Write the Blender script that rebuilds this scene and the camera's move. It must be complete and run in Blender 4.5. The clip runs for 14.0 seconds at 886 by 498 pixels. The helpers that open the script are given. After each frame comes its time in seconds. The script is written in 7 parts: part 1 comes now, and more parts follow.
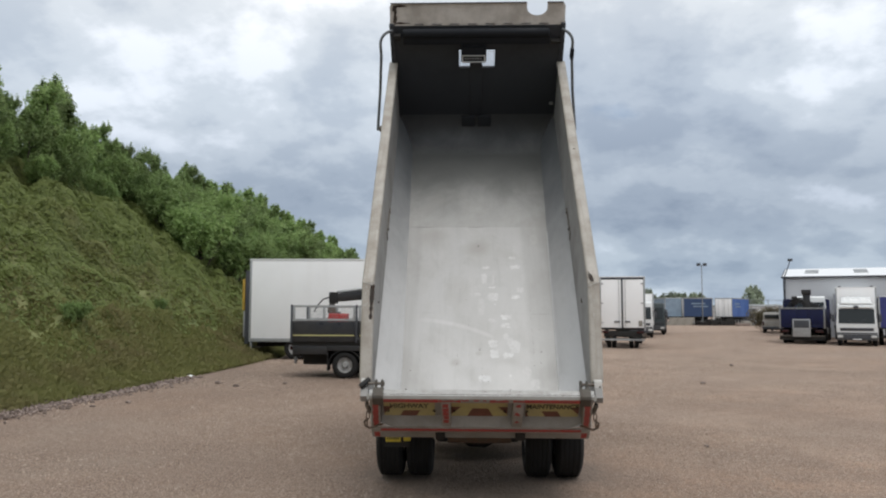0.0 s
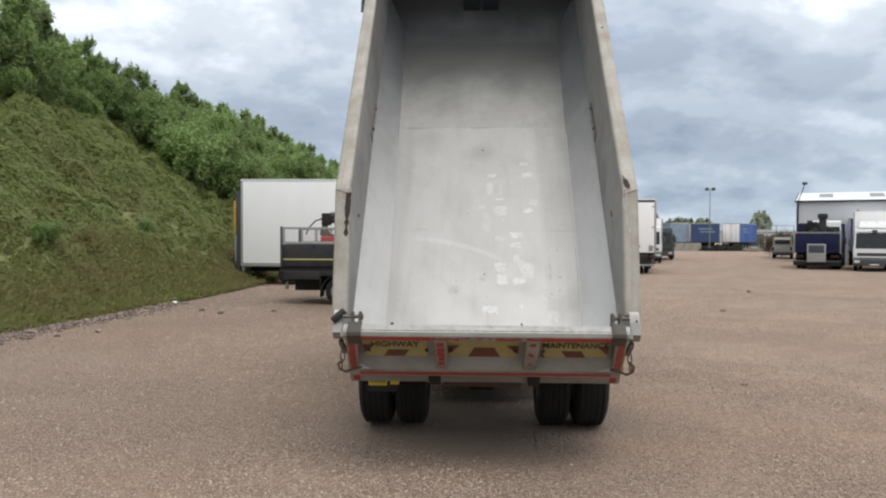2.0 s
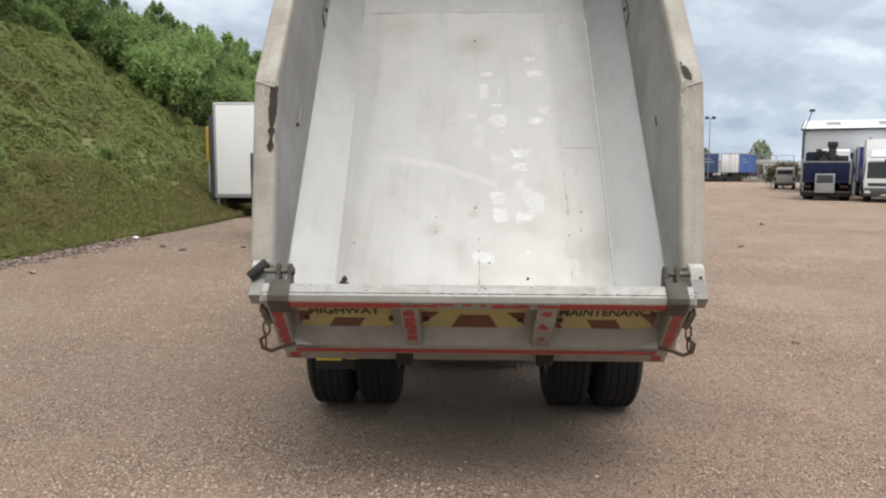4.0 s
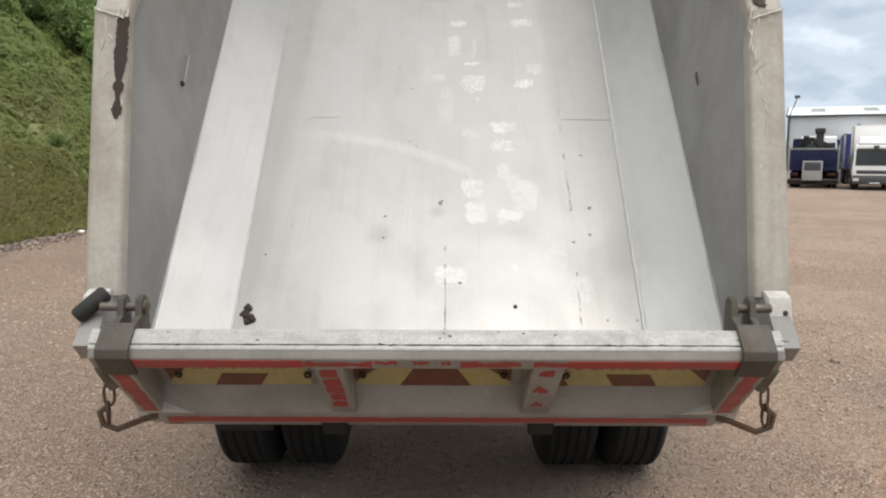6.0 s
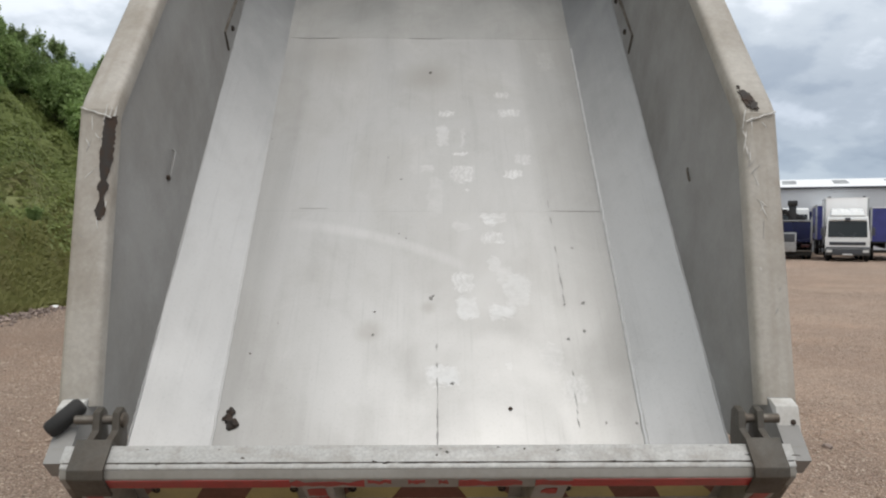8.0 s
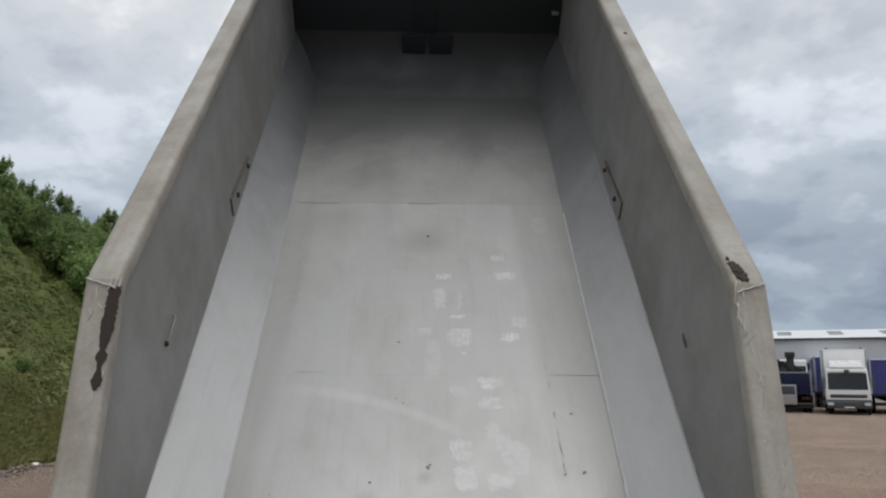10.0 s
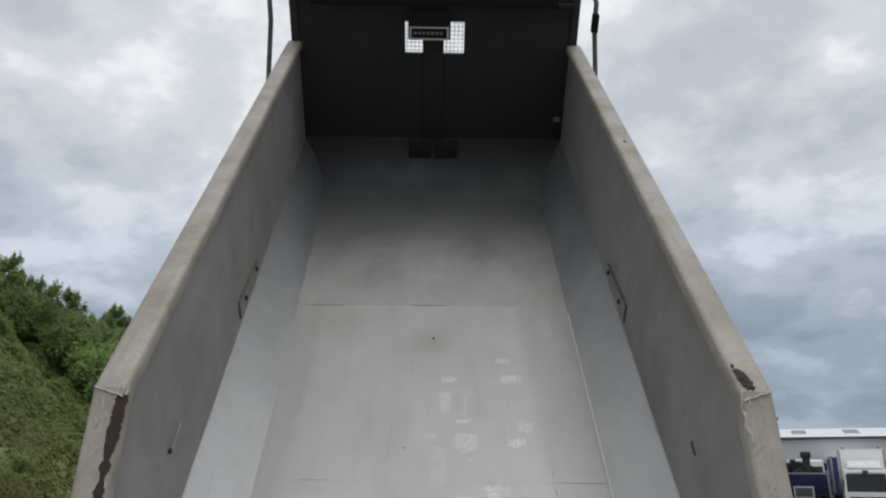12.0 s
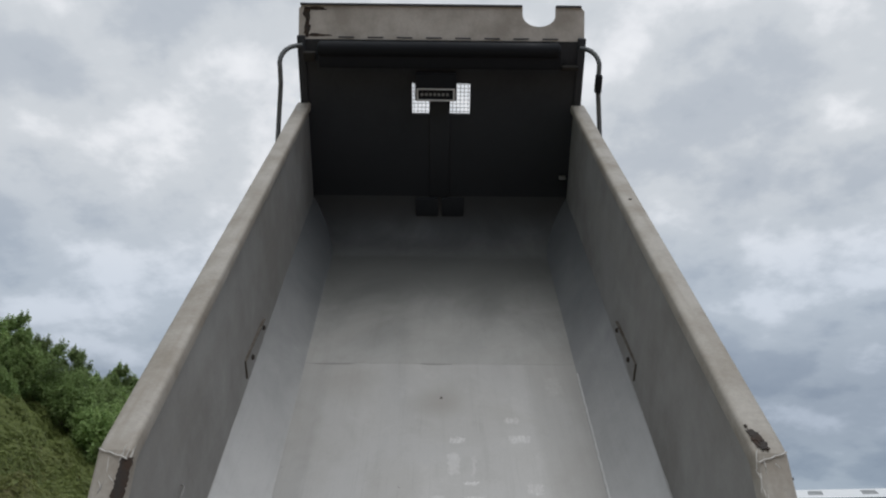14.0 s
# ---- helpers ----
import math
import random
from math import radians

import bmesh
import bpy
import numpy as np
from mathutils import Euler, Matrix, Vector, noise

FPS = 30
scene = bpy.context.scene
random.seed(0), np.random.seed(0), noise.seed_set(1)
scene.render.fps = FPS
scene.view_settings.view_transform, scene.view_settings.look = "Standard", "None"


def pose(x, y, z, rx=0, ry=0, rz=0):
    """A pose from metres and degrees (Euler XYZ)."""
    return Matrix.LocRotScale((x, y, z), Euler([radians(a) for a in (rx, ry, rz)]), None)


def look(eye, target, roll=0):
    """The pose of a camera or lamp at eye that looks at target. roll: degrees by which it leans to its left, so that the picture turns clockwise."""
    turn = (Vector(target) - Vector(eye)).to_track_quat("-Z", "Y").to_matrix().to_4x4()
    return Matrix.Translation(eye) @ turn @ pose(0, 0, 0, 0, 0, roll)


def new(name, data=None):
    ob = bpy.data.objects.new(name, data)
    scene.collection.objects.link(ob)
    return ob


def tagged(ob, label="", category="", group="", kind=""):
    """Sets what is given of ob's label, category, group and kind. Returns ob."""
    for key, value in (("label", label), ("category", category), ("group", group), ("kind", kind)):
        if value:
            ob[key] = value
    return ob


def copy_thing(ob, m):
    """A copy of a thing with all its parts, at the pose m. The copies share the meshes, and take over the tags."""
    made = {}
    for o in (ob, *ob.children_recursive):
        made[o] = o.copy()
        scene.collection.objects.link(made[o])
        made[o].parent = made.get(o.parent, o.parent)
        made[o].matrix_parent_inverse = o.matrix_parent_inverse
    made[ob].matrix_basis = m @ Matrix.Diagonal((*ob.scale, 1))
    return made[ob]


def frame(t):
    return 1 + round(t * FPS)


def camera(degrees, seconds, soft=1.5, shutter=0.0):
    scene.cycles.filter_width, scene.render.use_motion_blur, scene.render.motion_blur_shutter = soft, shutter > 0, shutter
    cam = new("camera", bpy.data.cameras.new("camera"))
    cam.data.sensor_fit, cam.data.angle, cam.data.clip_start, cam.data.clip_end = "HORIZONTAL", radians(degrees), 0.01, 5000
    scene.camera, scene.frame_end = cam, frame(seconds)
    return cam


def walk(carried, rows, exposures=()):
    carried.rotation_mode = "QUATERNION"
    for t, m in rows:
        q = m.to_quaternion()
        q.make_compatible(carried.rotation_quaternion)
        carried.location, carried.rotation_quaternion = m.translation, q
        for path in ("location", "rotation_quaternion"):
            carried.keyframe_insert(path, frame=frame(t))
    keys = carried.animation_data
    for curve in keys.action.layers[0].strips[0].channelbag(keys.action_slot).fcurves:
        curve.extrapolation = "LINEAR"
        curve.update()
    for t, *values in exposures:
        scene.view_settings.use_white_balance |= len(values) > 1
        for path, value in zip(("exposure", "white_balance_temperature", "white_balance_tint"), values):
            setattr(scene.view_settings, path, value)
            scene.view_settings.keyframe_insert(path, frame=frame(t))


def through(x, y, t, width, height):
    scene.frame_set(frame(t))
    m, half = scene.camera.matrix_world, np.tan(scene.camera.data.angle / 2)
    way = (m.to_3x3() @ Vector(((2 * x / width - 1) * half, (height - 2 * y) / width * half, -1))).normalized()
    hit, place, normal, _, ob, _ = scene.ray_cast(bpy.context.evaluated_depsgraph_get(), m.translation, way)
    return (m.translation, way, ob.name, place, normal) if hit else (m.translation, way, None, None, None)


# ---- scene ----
cam = camera(61.16, 14.0, soft=2.1)
PATH = [
    (0.0, pose(-0.126, -7.828, 1.990, 94.72, -0.20, 1.93)),
    (0.5, pose(-0.147, -7.483, 1.985, 94.11, -0.11, 2.23)),
    (1.0, pose(-0.113, -7.032, 1.970, 93.48, -0.17, 2.28)),
    (1.5, pose(-0.128, -6.588, 1.916, 91.76, -0.17, 2.22)),
    (2.0, pose(-0.107, -6.152, 1.897, 89.06, -0.25, 2.23)),
    (2.5, pose(-0.061, -5.673, 1.890, 86.90, -0.24, 2.03)),
    (3.0, pose(-0.078, -5.186, 1.874, 85.45, -0.24, 1.89)),
    (5.5, pose(0.015, -2.985, 1.748, 83.05, -0.11, 0.96)),
    (6.0, pose(0.036, -2.747, 1.767, 82.96, -0.12, 0.32)),
    (6.5, pose(0.042, -2.641, 1.795, 83.09, -0.11, -0.17)),
    (7.0, pose(0.011, -2.631, 1.832, 83.35, -0.16, -0.50)),
    (7.5, pose(-0.006, -2.641, 1.860, 84.96, -0.15, -0.96)),
    (8.0, pose(-0.018, -2.655, 1.881, 88.23, -0.17, -1.27)),
    (8.5, pose(-0.020, -2.663, 1.902, 91.57, -0.22, -1.54)),
    (11.0, pose(-0.039, -2.709, 1.972, 103.67, -0.26, -1.59)),
    (11.5, pose(-0.041, -2.727, 1.981, 105.36, -0.33, -1.43)),
    (12.0, pose(-0.032, -2.739, 1.989, 106.85, -0.31, -1.23)),
    (12.5, pose(-0.029, -2.745, 1.992, 108.30, -0.30, -1.04)),
    (13.0, pose(-0.039, -2.743, 1.995, 109.53, -0.30, -0.98)),
    (13.5, pose(-0.040, -2.735, 1.996, 110.45, -0.25, -0.80)),
    (14.0, pose(-0.037, -2.746, 1.996, 111.18, -0.24, -0.68)),
]
walk(cam, PATH, [(0.0, 0.06, 6500, 10), (1.5, 0.21, 6550, 10), (3.0, 0.42, 6700, 10), (5.5, 0.56, 6780, 10), (6.5, 0.52, 6780, 10), (7.5, 0.36, 6720, 10), (8.5, -0.03, 6520, 10), (11.0, -0.32, 6420, 10), (14.0, -0.42, 6360, 10)])

# ---- sky and sun: bright overcast, broken cloud ----
world = bpy.data.worlds.new("world")
scene.world = world
world.use_nodes = True
wn, wl = world.node_tree.nodes, world.node_tree.links
wn.clear()


def wnode(kind, **values):
    n = wn.new(kind)
    for k, v in values.items():
        n.inputs[k].default_value = v
    return n


SUN_ELEVATION, SUN_BEARING = 65.0, 156.0   # bearing: degrees from +y, clockwise from above
w_out = wn.new("ShaderNodeOutputWorld")
w_bg = wn.new("ShaderNodeBackground")
w_bg.inputs["Strength"].default_value = 0.127
w_sky = wn.new("ShaderNodeTexSky")
w_sky.sky_type = "NISHITA"
w_sky.sun_disc = False
w_sky.sun_elevation = radians(SUN_ELEVATION)
w_sky.sun_rotation = radians(SUN_BEARING)
w_sky.dust_density = 2.0
w_tc = wn.new("ShaderNodeTexCoord")
w_sep = wn.new("ShaderNodeSeparateXYZ")
wl.new(w_tc.outputs["Generated"], w_sep.inputs[0])
w_add = wn.new("ShaderNodeMath"); w_add.operation = "MAXIMUM"; w_add.inputs[1].default_value = 0.0
wl.new(w_sep.outputs["Z"], w_add.inputs[0])
w_ofs = wn.new("ShaderNodeMath"); w_ofs.operation = "ADD"; w_ofs.inputs[1].default_value = 0.42
wl.new(w_add.outputs[0], w_ofs.inputs[0])
w_comb = wn.new("ShaderNodeCombineXYZ")
for axis in "XY":
    d = wn.new("ShaderNodeMath"); d.operation = "DIVIDE"
    wl.new(w_sep.outputs[axis], d.inputs[0]); wl.new(w_ofs.outputs[0], d.inputs[1])
    wl.new(d.outputs[0], w_comb.inputs[axis])
w_comb.inputs["Z"].default_value = 58.87


def wnoise(scale, detail, rough, distort=0.0):
    n = wn.new("ShaderNodeTexNoise")
    n.inputs["Scale"].default_value, n.inputs["Detail"].default_value = scale, detail
    n.inputs["Roughness"].default_value, n.inputs["Distortion"].default_value = rough, distort
    wl.new(w_comb.outputs[0], n.inputs["Vector"])
    return n


def wramp(source, stops):
    r = wn.new("ShaderNodeValToRGB")
    while len(r.color_ramp.elements) < len(stops):
        r.color_ramp.elements.new(0.5)
    for e, (p, c) in zip(r.color_ramp.elements, stops):
        e.position, e.color = p, (*c, 1)
    r.color_ramp.interpolation = "EASE"
    wl.new(source, r.inputs[0])
    return r


n_big = wnoise(2.0, 6, 0.47, 0.0)
n_puff = wnoise(5.2, 8, 0.54, 0.0)
w_mixn = wn.new("ShaderNodeMix"); w_mixn.data_type = "FLOAT"; w_mixn.inputs[0].default_value = 0.5
wl.new(n_big.outputs["Fac"], w_mixn.inputs[2]); wl.new(n_puff.outputs["Fac"], w_mixn.inputs[3])
# grey undersides to bright tops
cloud = wramp(w_mixn.outputs[0], [(0.37, (4.0, 4.45, 5.1)), (0.46, (5.2, 5.6, 6.1)), (0.53, (6.5, 6.8, 7.1)), (0.61, (8.8, 8.9, 9.1))])
# a few thin places where the blue shows
gap = wramp(n_big.outputs["Fac"], [(0.20, (1, 1, 1)), (0.28, (0, 0, 0))])
w_mix = wn.new("ShaderNodeMix"); w_mix.data_type = "RGBA"
wl.new(gap.outputs[0], w_mix.inputs[0])
# thicker, bluer cloud low down, a pale strip above the skyline
low = wramp(w_sep.outputs["Z"], [(0.0, (0.74, 0.80, 0.86)), (0.05, (0.59, 0.66, 0.73)), (0.14, (0.51, 0.57, 0.65)), (0.27, (0.75, 0.80, 0.86)), (0.45, (1.0, 1.0, 1.0))])
w_dim = wn.new("ShaderNodeMix"); w_dim.data_type, w_dim.blend_type = "RGBA", "MULTIPLY"
w_dim.inputs[0].default_value = 1.0
wl.new(cloud.outputs[0], w_dim.inputs[6]); wl.new(low.outputs[0], w_dim.inputs[7])
wl.new(w_dim.outputs[2], w_mix.inputs[6])
wl.new(w_sky.outputs[0], w_mix.inputs[7])
wl.new(w_mix.outputs[2], w_bg.inputs["Color"])
wl.new(w_bg.outputs[0], w_out.inputs["Surface"])

sun = new("sun", bpy.data.lights.new("sun", "SUN"))
sun.data.energy, sun.data.angle, sun.data.color = 1.46, radians(38), (1.0, 0.975, 0.94)
sb, se = radians(SUN_BEARING), radians(SUN_ELEVATION)
sun.matrix_world = look((30 * math.sin(sb) * math.cos(se), 30 * math.cos(sb) * math.cos(se), 30 * math.sin(se)), (0, 0, 0))


# ---- materials ----
def material(name, color, rough=0.5, metal=0.0, second=None, scale=3.0, stain=0.5, grain=40.0, grain_mix=0.12, bump=0.1,
             bump_scale=None, rough_vary=0.15, spread=(0.4, 0.65), streak=None, random_mix=0.0, island=False, stretch=(1, 1, 1), shade=None):
    """Two scales of variation: broad stains towards the second colour, and fine grain; bump from the grain."""
    m = bpy.data.materials.new(name)
    m.use_nodes = True
    nt = m.node_tree
    nodes, links = nt.nodes, nt.links
    bsdf = nodes["Principled BSDF"]
    tc = nodes.new("ShaderNodeTexCoord")
    mp = nodes.new("ShaderNodeMapping")
    mp.inputs["Scale"].default_value = stretch
    links.new(tc.outputs["Object"], mp.inputs[0])

    def tex(sc, detail=6.0, rg=0.6):
        n = nodes.new("ShaderNodeTexNoise")
        n.inputs["Scale"].default_value, n.inputs["Detail"].default_value, n.inputs["Roughness"].default_value = sc, detail, rg
        links.new(mp.outputs[0], n.inputs["Vector"])
        return n

    def mixer(fac, a, b, blend="MIX"):
        x = nodes.new("ShaderNodeMix")
        x.data_type, x.blend_type = "RGBA", blend
        for sock, v in ((0, fac), (6, a), (7, b)):
            if isinstance(v, bpy.types.NodeSocket):
                links.new(v, x.inputs[sock])
            else:
                x.inputs[sock].default_value = v if sock == 0 else (*v, 1)
        return x.outputs[2]

    def ranged(sock, lo, hi, a=0.0, b=1.0):
        r = nodes.new("ShaderNodeMapRange")
        r.inputs[1].default_value, r.inputs[2].default_value, r.inputs[3].default_value, r.inputs[4].default_value = lo, hi, a, b
        links.new(sock, r.inputs[0])
        return r.outputs[0]

    second = second or tuple(c * 0.7 for c in color)
    big = tex(scale)
    fine = tex(grain, 4.0, 0.7)
    out = mixer(ranged(big.outputs["Fac"], spread[0], spread[1], 0, stain), color, second)
    out = mixer(ranged(fine.outputs["Fac"], 0.35, 0.7, 0, grain_mix), out, tuple(c * 0.35 for c in color))
    if streak:
        w = nodes.new("ShaderNodeTexNoise")
        sm = nodes.new("ShaderNodeMapping")
        sm.inputs["Scale"].default_value = streak[1]
        links.new(tc.outputs["Object"], sm.inputs[0])
        links.new(sm.outputs[0], w.inputs["Vector"])
        w.inputs["Scale"].default_value, w.inputs["Detail"].default_value = 1.0, 5.0
        out = mixer(ranged(w.outputs["Fac"], 0.5, 0.72, 0, streak[2]), out, streak[0])
    if shade:
        # painted shade up to a ragged height: axis, from, to, colour
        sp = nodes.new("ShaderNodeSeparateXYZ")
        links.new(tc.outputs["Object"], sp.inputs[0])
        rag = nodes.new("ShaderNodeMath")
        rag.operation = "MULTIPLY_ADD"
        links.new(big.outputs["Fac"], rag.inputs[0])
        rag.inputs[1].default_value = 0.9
        links.new(sp.outputs[shade[0]], rag.inputs[2])
        out = mixer(ranged(rag.outputs[0], shade[1], shade[2], 0.9, 0.0), out, shade[3])
    if random_mix:
        src = nodes.new("ShaderNodeNewGeometry").outputs["Random Per Island"] if island else nodes.new("ShaderNodeObjectInfo").outputs["Random"]
        out = mixer(ranged(src, 0, 1, 0, random_mix), out, second)
    links.new(out, bsdf.inputs["Base Color"])
    bsdf.inputs["Metallic"].default_value = metal
    links.new(ranged(big.outputs["Fac"], 0.3, 0.7, max(rough - rough_vary, 0.05), min(rough + rough_vary, 1.0)), bsdf.inputs["Roughness"])
    if bump:
        b = nodes.new("ShaderNodeBump")
        b.inputs["Strength"].default_value, b.inputs["Distance"].default_value = bump, 0.01
        src = tex(bump_scale, 5.0, 0.6) if bump_scale else fine
        links.new(src.outputs["Fac"], b.inputs["Height"])
        links.new(b.outputs[0], bsdf.inputs["Normal"])
    return m


# boot prints and rubbed marks on the floor: across, along, half width, half length, strength, ribs (1 lengthwise, 2 across)
PRINTS_FAR = [(0.100, 2.529, .040, .026, .8, 1), (0.072, 2.317, .030, .085, .45, 0), (0.188, 2.300, .010, .080, .35, 0), (0.167, 2.155, .042, .013, .8, 0), (0.178, 1.986, .060, .062, .75, 1),
              (0.197, 1.853, .009, .012, .8, 0), (-0.017, 2.032, .030, .030, .35, 0), (0.03, 1.80, .035, .13, .22, 0)]
PRINTS_MID = [(0.443, 2.731, .042, .036, .6, 1), (0.470, 2.546, .054, .033, .7, 1), (0.511, 2.111, .040, .042, .7, 1), (0.456, 1.985, .042, .028, .9, 1), (0.328, 1.629, .058, .036, .95, 2),
              (0.312, 1.490, .048, .034, .95, 1), (0.162, 1.566, .042, .028, .4, 0), (0.305, 1.313, .026, .034, .5, 0), (0.756, 3.112, .042, .10, .22, 1)]
PRINTS_NEAR = [(0.156, 1.196, .043, .054, .95, 1), (0.172, 1.036, .044, .060, .95, 0), (0.329, 1.016, .046, .044, 1.0, 0), (0.405, 1.150, .052, .085, .65, 0), (0.352, 1.235, .034, .05, .4, 0),
               (0.052, 0.668, .060, .044, .9, 0), (0.525, 0.764, .040, .055, .4, 2), (0.605, 0.603, .044, .065, .4, 1), (0.333, 0.713, .015, .022, .5, 0)]


def bed_material(name, color, second, rough, metal, worn, shade=None):
    """Scoured bed plate: drawn-out streaks, broad dirt stains and, where worn, white scuffs and one swept arc; can
    darken forwards as painted shade.
    """
    m = bpy.data.materials.new(name)
    m.use_nodes = True
    nodes, links = m.node_tree.nodes, m.node_tree.links
    bsdf = nodes["Principled BSDF"]
    tc = nodes.new("ShaderNodeTexCoord")
    at = tc.outputs["Object"]

    def feed(sock, v):
        if isinstance(v, bpy.types.NodeSocket):
            links.new(v, sock)
        else:
            sock.default_value = v

    def calc(op, x, y=0.0):
        n = nodes.new("ShaderNodeMath")
        n.operation = op
        feed(n.inputs[0], x)
        feed(n.inputs[1], y)
        return n.outputs[0]

    def tex(sc, detail=5.0, rg=0.6, stretch=(1, 1, 1), distort=0.0):
        mp = nodes.new("ShaderNodeMapping")
        mp.inputs["Scale"].default_value = stretch
        links.new(at, mp.inputs[0])
        n = nodes.new("ShaderNodeTexNoise")
        n.inputs["Scale"].default_value, n.inputs["Detail"].default_value = sc, detail
        n.inputs["Roughness"].default_value, n.inputs["Distortion"].default_value = rg, distort
        links.new(mp.outputs[0], n.inputs["Vector"])
        return n.outputs["Fac"]

    def ranged(v, lo, hi, p=0.0, q=1.0):
        r = nodes.new("ShaderNodeMapRange")
        r.interpolation_type = "SMOOTHSTEP"
        feed(r.inputs[0], v)
        for k, w in zip((1, 2, 3, 4), (lo, hi, p, q)):
            r.inputs[k].default_value = w
        return r.outputs[0]

    def mixer(fac, p, q):
        x = nodes.new("ShaderNodeMix")
        x.data_type = "RGBA"
        feed(x.inputs[0], fac)
        feed(x.inputs[6], p if isinstance(p, bpy.types.NodeSocket) else (*p, 1))
        feed(x.inputs[7], q if isinstance(q, bpy.types.NodeSocket) else (*q, 1))
        return x.outputs[2]

    streak = tex(1.0, 6, 0.6, (9, 0.55, 1))
    hair = tex(1.0, 3, 0.6, (70, 1.6, 1))
    cloudy = tex(1.4, 6, 0.6, (1, 0.7, 1), 0.6)
    fine = tex(90, 3, 0.7)
    out = mixer(ranged(cloudy, 0.42, 0.66, 0, 0.75), color, second)
    patchy = tex(3.2, 6, 0.65, (1, 0.8, 1), 0.4)
    out = mixer(ranged(patchy, 0.50, 0.70, 0, 0.4), out, tuple(c * 0.90 for c in second))
    out = mixer(calc("MULTIPLY", ranged(streak, 0.48, 0.72, 0, 0.45), ranged(patchy, 0.35, 0.6)), out, tuple(c * 0.84 for c in second))
    out = mixer(ranged(patchy, 0.44, 0.28, 0, 0.4), out, tuple(min(1, c * 1.14) for c in color))
    out = mixer(ranged(hair, 0.56, 0.75, 0, 0.16), out, tuple(c * 0.6 for c in second))
    out = mixer(ranged(fine, 0.52, 0.75, 0, 0.22), out, tuple(c * 0.55 for c in second))
    if shade:
        # shade towards the headboard, put into the colour with a ragged edge
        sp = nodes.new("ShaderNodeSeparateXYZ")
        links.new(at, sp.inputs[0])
        edge = calc("ADD", sp.outputs["Y"], calc("MULTIPLY", calc("SUBTRACT", tex(1.7, 7, 0.62, (1, 0.8, 1), 0.8), 0.5), shade[3]))
        out = mixer(ranged(edge, shade[0], shade[1], 0, 0.9), out, shade[2])
    gloss = ranged(cloudy, 0.3, 0.7, rough - 0.07, rough + 0.09)
    shine = metal
    if worn:
        sep = nodes.new("ShaderNodeSeparateXYZ")
        links.new(at, sep.inputs[0])
        x, u = sep.outputs["X"], sep.outputs["Y"]
        # soil left in a few places
        for cx, cu, r, k in ((0.0, 2.92, 0.22, 0.6), (-0.65, 3.2, 0.3, 0.35), (-0.27, 0.90, 0.07, 0.5), (-0.01, 1.04, 0.045, 0.5)):
            d = nodes.new("ShaderNodeVectorMath")
            d.operation = "DISTANCE"
            links.new(at, d.inputs[0])
            d.inputs[1].default_value = (cx, cu, 0)
            ring = calc("ADD", d.outputs["Value"], calc("MULTIPLY", calc("SUBTRACT", cloudy, 0.5), r * 2.0))
            out = mixer(ranged(ring, r * 1.1, r * 0.2, 0, k), out, (0.30, 0.285, 0.26))
        # greyer bands along both creases, streaked
        for edge in (ranged(x, 0.55, 0.64), ranged(x, -0.70, -0.80)):
            out = mixer(calc("MULTIPLY", calc("MULTIPLY", edge, ranged(streak, 0.25, 0.55, 0.35, 1.0)), 0.30), out, (0.27, 0.265, 0.25))
        mask = None
        wx = calc("ADD", x, calc("MULTIPLY", calc("SUBTRACT", tex(16, 5, 0.65), 0.5), 0.105))
        wu = calc("ADD", u, calc("MULTIPLY", calc("SUBTRACT", tex(14, 5, 0.65, (1, 1, 1), 0.6), 0.5), 0.12))
        worn_in = calc("MULTIPLY", ranged(tex(30, 3, 0.6), 0.34, 0.56, 0.62, 1.0), ranged(tex(9, 3, 0.6), 0.36, 0.58, 0.5, 1.0))
        ribs = [None, ranged(calc("SINE", calc("MULTIPLY", wx, 230.0)), -0.9, 0.3, 0.45, 1.0), ranged(calc("SINE", calc("MULTIPLY", wu, 200.0)), -0.9, 0.3, 0.5, 1.0)]
        for cx, cu, rx, ru, power, rib in PRINTS_FAR + PRINTS_MID + PRINTS_NEAR:
            ex = calc("DIVIDE", calc("SUBTRACT", wx, cx), rx)
            ey = calc("DIVIDE", calc("SUBTRACT", wu, cu), ru)
            ex, ey = calc("MULTIPLY", ex, ex), calc("MULTIPLY", ey, ey)
            far = calc("ADD", calc("MULTIPLY", ex, ex), calc("MULTIPLY", ey, ey))
            f = calc("MULTIPLY", ranged(far, 2.6, 0.25, 0.0, power), worn_in)
            if rib:
                f = calc("MULTIPLY", f, ribs[rib])
            mask = f if mask is None else calc("MAXIMUM", mask, f)
        along = calc("MINIMUM", calc("MAXIMUM", calc("DIVIDE", calc("ADD", x, 0.76), 0.92), 0.0), 1.0)
        line = calc("SUBTRACT", 1.585, calc("MULTIPLY", calc("POWER", along, 1.9), 0.29))
        off = calc("ABSOLUTE", calc("SUBTRACT", u, calc("ADD", line, calc("MULTIPLY", calc("SUBTRACT", cloudy, 0.5), 0.06))))
        ends = calc("MULTIPLY", ranged(x, -0.84, -0.40), ranged(x, 0.19, 0.14))
        arc = calc("MULTIPLY", calc("MULTIPLY", ranged(off, 0.055, 0.006), ends), calc("ADD", ranged(hair, 0.35, 0.6, 0.17, 0.27), 0.02))
        mask = calc("MAXIMUM", mask, arc)
        out = mixer(calc("MULTIPLY", mask, 0.49), out, (0.86, 0.86, 0.85))
        gloss = calc("ADD", gloss, calc("MULTIPLY", mask, 0.12))
